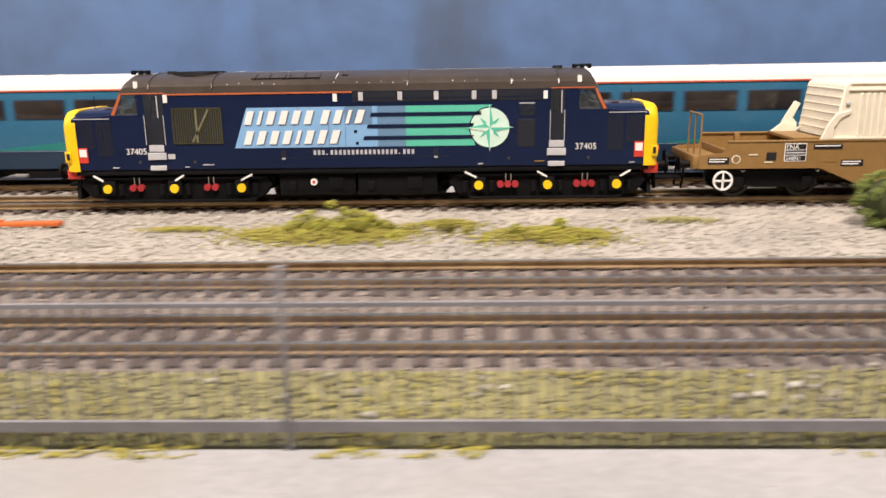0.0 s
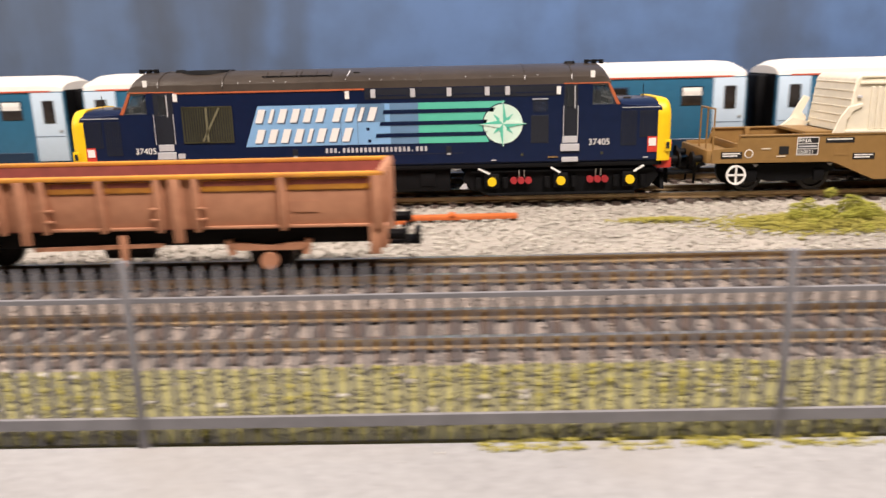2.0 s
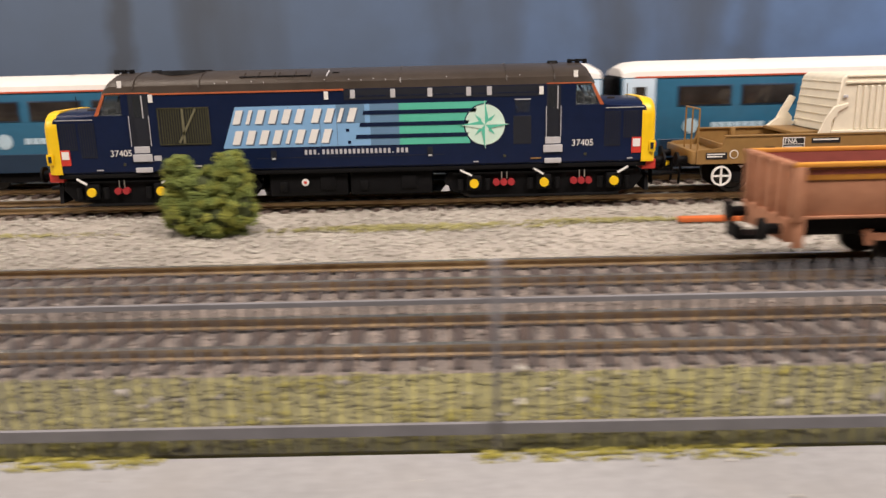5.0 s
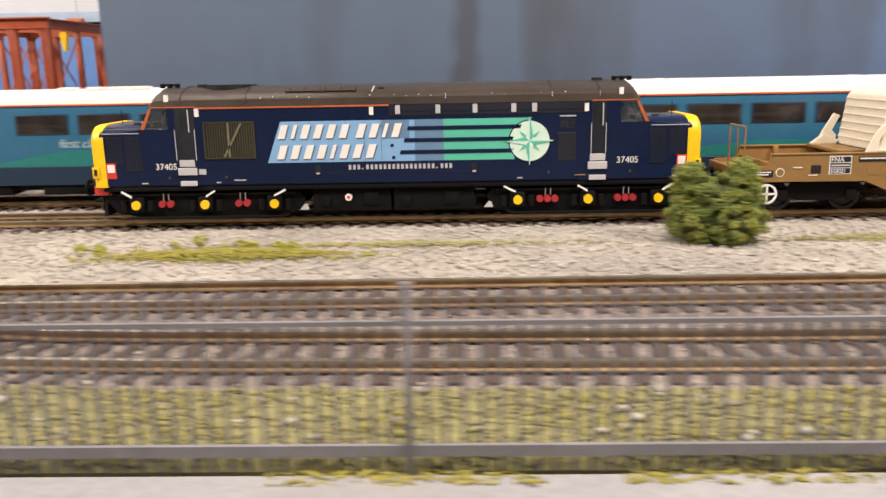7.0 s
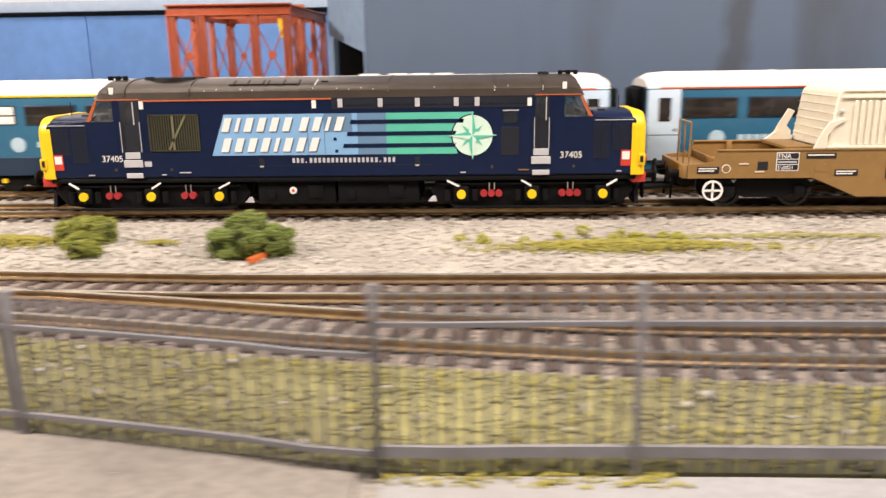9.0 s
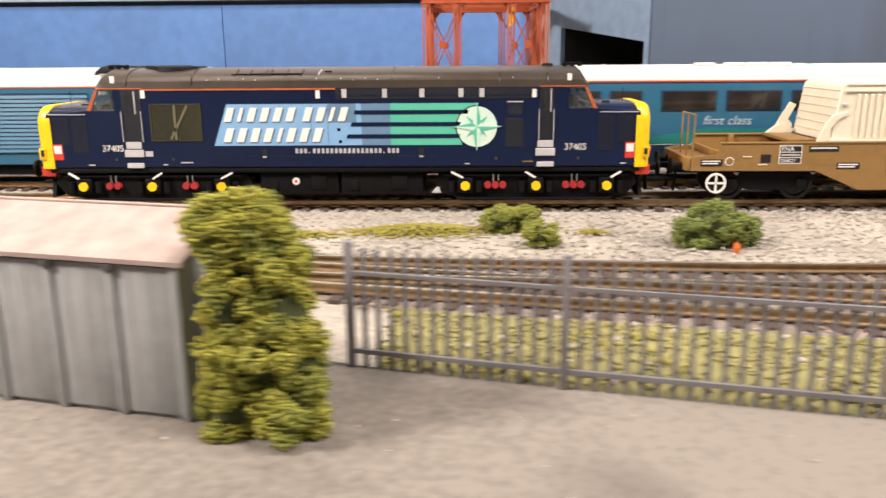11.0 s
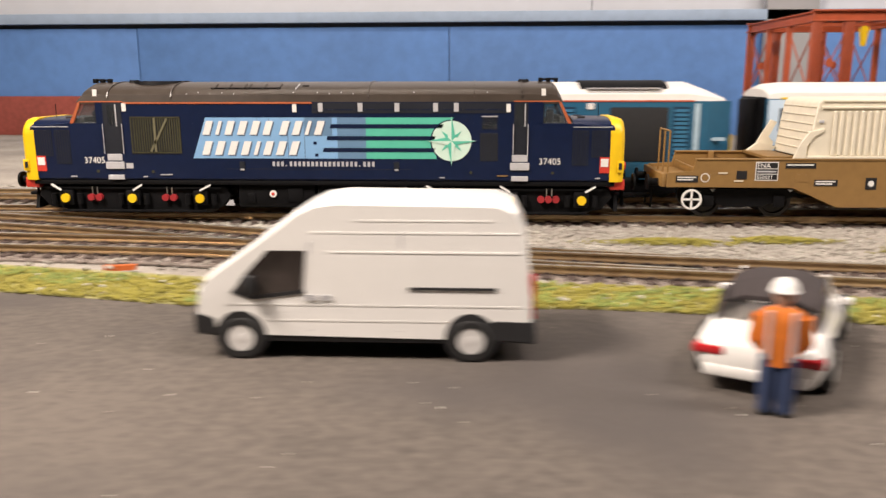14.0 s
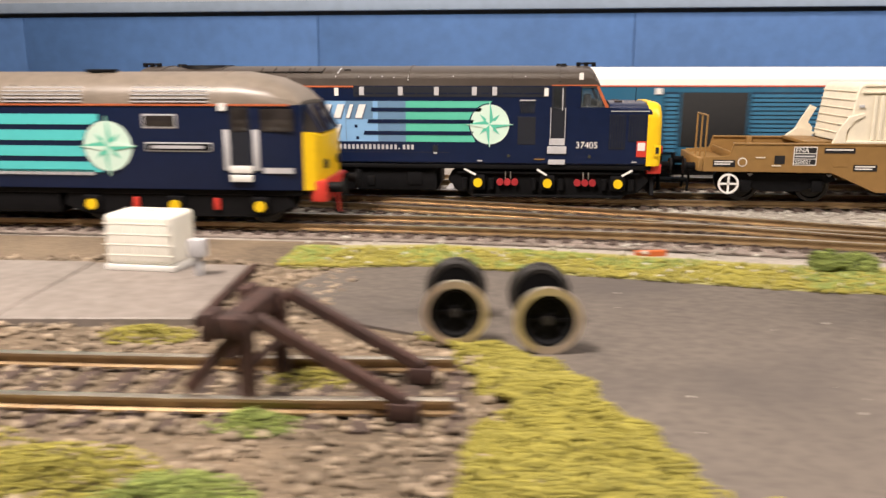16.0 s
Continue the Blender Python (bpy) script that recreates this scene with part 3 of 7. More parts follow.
def bogie(parent, xs, r):
    """A black six-wheel bogie frame with axle boxes, springs and brake gear."""
    x0, x1 = xs[0] - 12, xs[-1] + 12
    bg = part("bogie", prism([(x0, 8), (x0 + 2, 11.8), (x1 - 2, 11.8), (x1, 8), (x1 - 4, 3.2), (x1 - 14, 1.8), (x0 + 14, 1.8), (x0 + 4, 3.2)], -15.2, -13.2, bevel=0.4), CHASSIS, parent, "black bogie side frame")
    part("bogie", prism([(x0, 8), (x0 + 2, 11.8), (x1 - 2, 11.8), (x1, 8), (x1 - 4, 3.2), (x1 - 14, 1.8), (x0 + 14, 1.8), (x0 + 4, 3.2)], 13.2, 15.2, bevel=0.4), CHASSIS, parent)
    part("transom", box(x0 + 3, x1 - 3, -12, 12, 9, 13.6, 0.5), CHASSIS, bg)
    for n, x in enumerate(xs):
        part("axle_box", box(x - 2.8, x + 2.8, -17.2, -15, 4.2, 10, 0.5), CHASSIS, bg)
        part("axle_cap", rod((x, -18.1, 7), (x, -17, 7), 1.75, 20), YELLOW, bg, "bright yellow axle cap")
        WHEELS.append((wheelset(parent, x, r), r))
        for d in (-5.2, 5.2):
            part("spring", rod((x + d, -16.2, 4.4), (x + d, -16.2, 8.6), 1.1, 10), CHASSIS, bg)
    for x in ((xs[0] + xs[1]) / 2 - 2, (xs[1] + xs[2]) / 2 + 1):
        for d in (-1.6, 1.6) if x < 0 else (-2.9, 0, 2.9):
            part("brake_cylinder_end", rod((x + d, -17, 7.2), (x + d, -15, 7.2), 1.35, 14), BRAKERED, bg, "red brake cylinder end")
        for d in (-0.8, 1.2):
            part("pipe", rod((x + d, -16.6, 8.6), (x + d, -16.6, 11.4), 0.22, 6), STEEL, bg)
    part("foot_rail", box(x0 + 10, x1 - 10, -17.4, -16.6, 1.5, 2.4, 0.2), CHASSIS, bg)
    part("lower_rail", box(x0 + 4, x1 - 4, -16.4, -15.6, 10.6, 11.2), CHASSIS, bg)
    return bg


def body_end(parent, s):
    """Yellow nose end, lamps, buffers and coupling gear of one end."""
    hw, z0, z1, rr = 17.9, 14.2, 38.2, 6.5
    pts = [(-hw, z0), (hw, z0)]
    pts += [(hw - rr + rr * math.cos(a), z1 - rr + rr * math.sin(a)) for a in [math.radians(q) for q in range(0, 91, 15)]]
    pts += [(-hw + rr + rr * math.cos(a), z1 - rr + rr * math.sin(a)) for a in [math.radians(q) for q in range(90, 181, 15)]]
    def ring(x, k):
        return [(s * x, y * (1 - k / hw), z0 + (z - z0) * (1 - k / (z1 - z0))) for y, z in pts]
    nose = part("nose_end", loft([ring(111.4, 0), ring(114.4, 0), ring(115.8, 0.5), ring(116.6, 1.3), ring(117, 2.6)]), YELLOW, parent, "bright yellow nose end", sharp=50)
    part("lamp_bracket", box(s * 115.5 - 1.2, s * 115.5 + 1.2, -18.3, -17.8, 17.8, 22.2, 0.2), YELLOW, nose)
    part("lamp_slot", box(s * 115.3 - 0.6, s * 115.3 + 0.6, -18.45, -18.25, 19, 21.4), GRILLE, nose)
    part("nose_door", box(s * 117 - 0.4, s * 117 + 0.4, -8, 8, 16, 35, 0.3), YELLOW, nose)
    for y in (-13, 13):
        part("tail_lamp", rod((s * 116.8, y, 20), (s * 118, y, 20), 1.5, 14), REDPAINT, nose)
    part("buffer_beam", box(s * 112, s * 117.5, -16.5, 16.5, 11, 15, 0.4), REDPAINT, parent, "red buffer beam")
    for y in (-11.4, 11.4):
        part("buffer", rod((s * 121.2, y, 13.6), (s * 122, y, 13.6), 3.2, 18, rod((s * 117, y, 13.6), (s * 121.5, y, 13.6), 1.7, 12)), CHASSIS, parent)
    part("snow_plough", prism([(-15, 2.5), (15, 2.5), (13, 9), (-13, 9)], min(s * 114, s * 115.4), max(s * 114, s * 115.4), axis="x"), CHASSIS, parent)
    part("coupling_hook", box(min(s * 116, s * 124), max(s * 116, s * 124), -3.5, 3.5, 6.2, 7.4, 0.3), CHASSIS, parent)
    for y in (-7, -4.5, 5):
        part("brake_hose", rod((s * 118, y, 13), (s * 118.6, y, 3.5), 0.55, 8), CHASSIS, parent)


def diesel_locomotive():
    t = thing("diesel_locomotive", "navy blue model diesel locomotive with yellow nose ends and brown-grey roof", "locomotive")
    hw = 17.6
    # lower body with noses, upper body with raked cab fronts
    b = prism([(-114, 14), (-114, 33.5), (-113, 35.6), (-96.8, 36.2), (96.8, 36.2), (113, 35.6), (114, 33.5), (114, 14)], -hw, hw, bevel=0.9)
    cab = [(-96.6, 36), (-92.4, 44.2), (-84.6, 44.2), (-84.6, 35.8), (-85.6, 34.6)]
    prism([(-84.4, 36), (-84.4, 44.2), (84.4, 44.2), (84.4, 36)], -hw + 0.02, hw - 0.02, b)
    body = part("body", b, NAVY, t, "navy blue body side")
    for s in (-1, 1):
        # cab: pillars, windscreen and side glass round an empty inside
        f = lambda x: s * x
        part("cab_pillar", prism([(f(84.3), 36), (f(84.3), 44.2), (f(86.0), 44.2), (f(86.0), 36)], -hw, hw), NAVY, t)
        for y0, y1 in ((-hw, -hw + 1.2), (hw - 1.2, hw)):
            part("cab_pillar", prism([(f(96.8), 36), (f(92.6), 44.2), (f(91.6), 44.2), (f(95.4), 36)], y0, y1), ORANGELINE if y0 < 0 else NAVY, t)
            part("cab_window", prism([(f(95.4), 36.1), (f(91.7), 43.6), (f(86), 43.6), (f(86), 36.1)], y0 + 0.4, y0 + 0.7), CABGLASS, t, "clear cab side window").visible_shadow = False
        part("window_rail", prism([(f(86), 43.5), (f(86), 44.2), (f(92), 44.2), (f(92), 43.5)], -hw, hw), ROOFGREY, t)
        for y in (-6.5, 6.5):
            part("windscreen", prism([(f(96.5), 36.2), (f(92.6), 43.8), (f(92.3), 43.8), (f(96.2), 36.2)], y - 5.6, y + 5.6), CABGLASS, t, "raked cab windscreen").visible_shadow = False
        part("windscreen_pillar", prism([(f(96.9), 36), (f(92.7), 44.2), (f(92.1), 44.2), (f(96.3), 36)], -0.9, 0.9), NAVY, t)
        part("cab_floor", box(min(f(86), f(95)), max(f(86), f(95)), -16, 16, 36.1, 36.5), INTERIOR, t)
        part("bulkhead", box(min(f(86), f(86.5)), max(f(86), f(86.5)), -16, 16, 36.4, 44), INTERIOR, t)
        part("cab_seat", box(f(89) - 1.4, f(89) + 1.4, -12, -7, 36.4, 41, 0.6), SEAT, t)
        part("cab_desk", box(f(93.4) - 1, f(93.4) + 1, -14, 14, 36.4, 38.4, 0.4), INTERIOR, t)
        # nose crown
        secs = []
        for x, k in ((97.2, 1.0), (104, 0.98), (111.6, 0.95)):
            secs.append([(f(x), y, z) for y, z in [(hw - 0.4, 34.6)] + half_arc(hw - 0.5, 35.4, 35.4 + 2.9 * k, 9) + [(-hw + 0.4, 34.6)]])
        part("nose_top", loft(secs), NAVY, t, "rounded nose top")
        for y in (-9, 4):
            part("nose_catch", box(f(101) - 1.5, f(101) + 1.5, y - 0.4, y + 0.4, 37.6, 38.5, 0.2), ROOFGREY, t)
        part("gutter", box(min(f(97.5), f(112)), max(f(97.5), f(112)), -hw - 0.15, -hw + 0.3, 34.7, 35.0), STEPGREY, t)
        # nose grilles
        for x in (100.2, 107.4):
            w = 3.0
            g = part("nose_grille", plate(f(x) - w, f(x) + w, 20.5 if x < 104 else 23.5, 33.6), GRILLE, t, "dark louvred nose grille")
            for k in range(6):
                part("louvre", plate(f(x) - w + 0.5 + k * 0.95, f(x) - w + 0.8 + k * 0.95, 21 if x < 104 else 24, 33.2, -17.72, 0.1), NAVY, g)
        # door with rails and steps
        d0, d1 = (-84, -75.4) if s < 0 else (74.3, 80.8)
        mid = (d0 + d1) / 2
        door = part("cab_door", plate(d0 + 0.8, d1 - 0.4, 24.6, 44, -17.6, 0.06), GRILLE, t, "recessed navy cab door")
        part("door_window", plate(mid - 1.6, mid + 1.6, 35.4, 43.2, -17.66, 0.1), CABGLASS, door)
        part("window_frame", plate(mid + 1.5, mid + 1.9, 35, 43.4, -17.66, 0.2), STEPGREY, door)
        for x in (d0 + 0.6, d1 - 0.4):
            part("handrail", rod((x, -18.2, 24.5), (x, -18.2, 36), 0.15, 8), STEPGREY, t, "thin grey door handrail")
        for x0, x1, z0, z1, d in ((mid - 3.0, mid + 2.9, 21.8, 24.4, 0.25), (mid - 3.7, mid + 3.6, 18.6, 21.4, 0.6), (mid - 3.2, mid + 3.2, 14.4, 16.3, 0.5)):
            part("step", plate(x0, x1, z0, z1, -17.6, d, bevel=0.12), STEPGREY, t, "pale grey cab step")
        part("works_plate", plate(mid + 4.2, mid + 7, 18.8, 20.8), STEPGREY, t) if s < 0 else None
        # number, lamp square, handles
        lettering("37405", 3.4, WHITEPAINT, t, (-92.2 if s < 0 else 84.6, -17.75, 20.8), name="running_number", label="white running number", stretch=1.0)
        part("lamp_square", plate(f(109.6) - 2, f(109.6) + 2, 17.6, 23.6, -17.6, 0.2), REDPAINT, t, "red and white square marking")
        part("lamp_square", plate(f(109.4) - 1.4, f(109.4) + 1.4, 20.0, 23.0, -17.75, 0.2), WHITEPAINT, t)
        part("aerial", rod((f(108), -6, 37), (f(108), -6, 43.2), 0.15, 6), CHASSIS, t)
        part("orange_cab_line", plate(min(f(75), f(92)), max(f(75), f(92)), 44.2, 44.6, -17.5, 0.2), ORANGELINE, t)
        body_end(t, s)
        # roof horn
        horn = rod((f(86), -4, 52.4), (f(91), -4, 52.6), 0.4, 8)
        for x in (85.5, 88.5, 91.4):
            box(f(x) - 0.8, f(x) + 0.8, -5, -3, 51.3, 53, 0.2, horn)
        part("horn", horn, CHASSIS, t)
        part("roof_dome", rod((f(79 if s > 0 else 76), -3, 51.2), (f(79 if s > 0 else 76), -3, 52.5), 2.4, 18, r2=1.8), CHASSIS, t)
        part("end_tablet", plate(f(86) - 0.8, f(86) + 0.8, 46.2, 49, -16.6, 0.5), WHITEPAINT, t)
    # roof
    secs = []
    for x, h, w in ((-93.2, 44.9, 1.0), (-92.6, 47.2, 1.0), (-91.2, 50.3, 1.0), (-89.5, 51.7, 1.0), (89.5, 51.7, 1.0), (91.2, 50.3, 1.0), (92.6, 47.2, 1.0), (93.2, 44.9, 1.0)):
        secs.append([(x, y, z) for y, z in [(17.4 * w, 44)] + half_arc(17.6 * w, 44.2, h, 13) + [(-17.4 * w, 44)]])
    roof = part("roof", loft(secs), ROOFGREY, t, "brown-grey curved roof with rivets", sharp=25)
    arc = lambda q, lift=0.0: (-(17.6 + lift) * math.cos(q), 44.2 + (7.5 + lift) * math.sin(q) ** 0.75)
    for x in (-81, -56, 20, 60, 78):
        rb = bmesh.new()
        qs = [math.radians(a) for a in range(8, 175, 14)]
        for q0, q1 in zip(qs, qs[1:]):
            (ya, za), (yb, zb) = arc(q0, 0.12), arc(q1, 0.12)
            beam((x, ya, za), (x, yb, zb), 0.4, 0.4, rb)
        part("roof_seam", rb, ROOFGREY, roof)
    for x in (-40, -34.6, -28.6, -26.8, -20.8, -14.8, -8):
        (ya, za), (yb, zb) = arc(0.55, 0.2), arc(0.95, 0.2)
        part("roof_clip", beam((x, ya, za), (x + 0.6, yb, zb), 0.4, 0.5), ROOFGREY if x != -8 else STEPGREY, roof)
    (ya, za) = arc(0.62, 0.25)
    part("roof_rail", rod((-41, ya, za), (-14, ya, za), 0.25, 6), CHASSIS, roof)
    part("roof_hatch", box(-6, -3.4, -12.6, -10.9, 49.2, 50.4, 0.2), CHASSIS, roof)
    part("roof_fan", rod((-66, 0, 50.6), (-66, 0, 52.1), 11, 32, r2=10.4), CHASSIS, roof, "dark round roof fan")
    rng = random.Random(4)
    for k in range(26):
        x = -50 + k * 4.6
        q = 0.36 if k % 2 else 0.3
        y, z = arc(q, 0.02)
        part("rivet", rod((x, y, z), (x, y - 0.2, z + 0.12), 0.22, 6), STEPGREY if rng.random() < 0.3 else ROOFGREY, roof)
    # cantrail: orange line on the front half, dark louvre band on the rear half
    part("orange_line", plate(-75, -1.5, 43.6, 44.2, -17.55, 0.25), ORANGELINE, t, "thin orange cantrail line")
    band = part("cantrail_grille", plate(-1.5, 73, 40.0, 43.9, -17.6, 0.1), GRILLE, t, "dark cantrail louvre band")
    for k in range(9):
        part("slot", plate(-1 + k * 8.2, 6.4 + k * 8.2, 41.2, 41.5, -17.68, 0.1), NAVY, band)
    for x in (1.8, 17, 31, 45.6, 53.4):
        part("clip", plate(x - 0.9, x + 0.9, 40.6, 43.8, -17.7, 0.2), STEPGREY, band)
    for x, z in ((-74.6, 42.4), (-8.2, 42), (73, 42)):
        part("white_tablet", plate(x - 0.8, x + 0.8, z - 1.6, z + 1.4, -17.6, 0.25), WHITEPAINT, t, "small white notice plate")
    # louvred radiator opening
    lo = part("radiator_grille", plate(-72.3, -53.3, 25, 38.4, -17.6, 0.08), GRILLE, t, "olive louvred radiator grille")
    for k in range(19):
        part("slat", plate(-71.4 + k * 0.95, -70.95 + k * 0.95, 25.4, 38, -17.66, 0.22), OLIVE, lo)
    for p, q in (((-65, 0, 25.4), (-58, 0, 38)), ((-63, 0, 25.2), (-63, 0, 38.2))):
        part("brace", beam((p[0], -17.95, p[2]), (q[0], -17.95, q[2]), 0.3, 0.8), BRACE, lo)
    fr = bmesh.new()
    for a in ((-72.6, -53, 38.2, 38.7), (-72.6, -53, 24.7, 25.2), (-72.6, -72.1, 25, 38.6), (-53.5, -53, 25, 38.6)):
        plate(a[0], a[1], a[2], a[3], -17.6, 0.3, fr)
    part("grille_frame", fr, OLIVE, lo)
    # livery panels
    pan = part("blue_panel", prism([(-48.6, 22.8), (8, 22.8), (8, 38.4), (-43, 38.4)], -17.7, -17.58), SKYPANEL, t, "pale blue leaning side panel")
    part("grey_panel", plate(8, 19, 22.8, 38.4, -17.58, 0.12), MIDPANEL, t)
    part("door_panel", plate(-4.5, 6, 31.5, 38.4, -17.68, 0.06), MIDPANEL, t)
    part("green_band", prism([(19, 22.8), (46, 22.8), (44.6, 28), (46.6, 33.4), (52.6, 38.4), (19, 38.4)], -17.7, -17.58), GREENBAND, t, "sea green livery band")
    for x, z, x1 in ((5.6, 34.4, 48), (4.2, 29.9, 45), (2.6, 25.4, 45)):
        part("navy_stripe", prism([(x - 0.4, z), (x1, z), (x1 + 0.6, z + 1.5), (x, z + 1.5)], -17.82, -17.7), NAVY, t)
    for x, z in ((-14, 32.4), (-1.3, 28.2), (-0.8, 23.6), (-0.4, 34)):
        part("catch", plate(x, x + 1.2, z, z + 1.1, -17.7, 0.08), NAVY, t)
    for x, z0, z1 in ((-11.2, 23, 38), (-4.8, 23, 38), (-23, 34.4, 38.2), (-18.4, 34.4, 38.2)):
        part("panel_seam", plate(x, x + 0.16, z0, z1, -17.7, 0.04), SHADE, t)
    block_words(("DIRECT", "RAIL"), -44.4, 31.9, 5.2, 2.7, 2.25, 1.5, 1.7, -17.76, t, "company_letter_block", WHITEPAINT, SHADE)
    block_words(("SERVICES",), -45.0, 24.2, 5.2, 2.8, 2.25, 1.0, 1.7, -17.76, t, "company_letter_block", WHITEPAINT, SHADE)
    for k in range(24):
        x = -17.6 + k * 1.68
        adr = bmesh.new()
        plate(x, x + (0.5 if k in (3, 20) else 0.95), 19.8, 19.8 + (0.5 if k in (3, 20) else 1.8), -17.6, 0.12, adr)
        part("address_bar", adr, STEPGREY, t)
    compass(51.6, 29.6, 7.6, -17.62, t)
    # body-side details
    for x, z, w, h in ((63.2, 34, 5.6, 4.8), (62.4, 22, 6.8, 10.6)):
        part("side_window" if h < 5 else "side_grille", plate(x, x + w, z, z + h, -17.6, 0.12, bevel=0.05), CABGLASS if h < 5 else GRILLE, t)
    part("window_frame", plate(63, 69, 38.6, 39, -17.6, 0.25), STEPGREY, t)
    for x in (-29.5, 30.5):
        part("lifting_point", plate(x - 1, x + 1, 18.6, 21.6, -17.6, 0.25), GRILLE, t)
        part("lifting_lip", plate(x - 0.7, x + 0.7, 18.2, 18.8, -17.6, 0.4), STEPGREY, t)
    part("seam_line", plate(-36, 36, 18.6, 18.8, -17.6, 0.05), GRILLE, t)
    for x in (-87, -65, 59, 90):
        part("fuel_flap", rod((x, -17.9, 17.6), (x, -17.6, 17.6), 0.55, 10), OLIVE, t)
    for x, w in ((-62, 4.6), (-69, 1.8), (47, 2), (69, 4), (106, 2), (-98, 2.4)):
        part("handle", plate(x, x + w, 16.2 if w > 3 else 15.4, 16.6 if w > 3 else 15.8, -17.6, 0.3), STEPGREY if w != 4 else BUFF, t)
    part("sill", box(-113.5, 113.5, -17.2, 17.2, 12.4, 14.1, 0.3), CHASSIS, t)
    # tanks and underframe
    for x0, x1 in ((-32.5, -1.8), (-1, 31)):
        k = part("fuel_tank", box(x0, x1, -15.6, 15.6, 3.2, 13, 1.0), CHASSIS, t, "black underframe tank")
        part("tank_hatch", box(x0 + 20, x0 + 26, -16.0, -15.5, 5.5, 11, 0.3), CHASSIS, k)
        part("tank_hatch", box(x0 + 4, x0 + 7, -16.0, -15.5, 5, 9, 0.3), CHASSIS, k)
    part("gauge", rod((-18.4, -16.2, 8.8), (-18.4, -15.5, 8.8), 1.4, 18), WHITEPAINT, t, "white round gauge")
    part("gauge_centre", rod((-18.4, -16.4, 8.8), (-18.4, -16.1, 8.8), 0.6, 12), REDPAINT, t)
    for x, s in ((-36, 1), (3, -1), (36, 1)):
        part("sand_bracket", prism([(x - 1.8, 4), (x + 1.8, 4), (x + 1.2 * s, 6.2), (x, 6.2)], -15.4, -14.9), STEPGREY, t)
    bogie(t, (-101.3, -74.3, -47.2), 7.2)
    bogie(t, (47.2, 74.3, 101.3), 7.2)
    for x0, x1 in ((-106.5, -102.6), (-70, -73.6), (-42.6, -47), (41.8, 46.4), (70.2, 74), (106.5, 102.6)):
        part("white_handle", beam((x0, -17.6, 12.4), (x1, -17.9, 10.2), 0.5, 0.7), WHITEPAINT, t, "white angled brake handle")
    return t


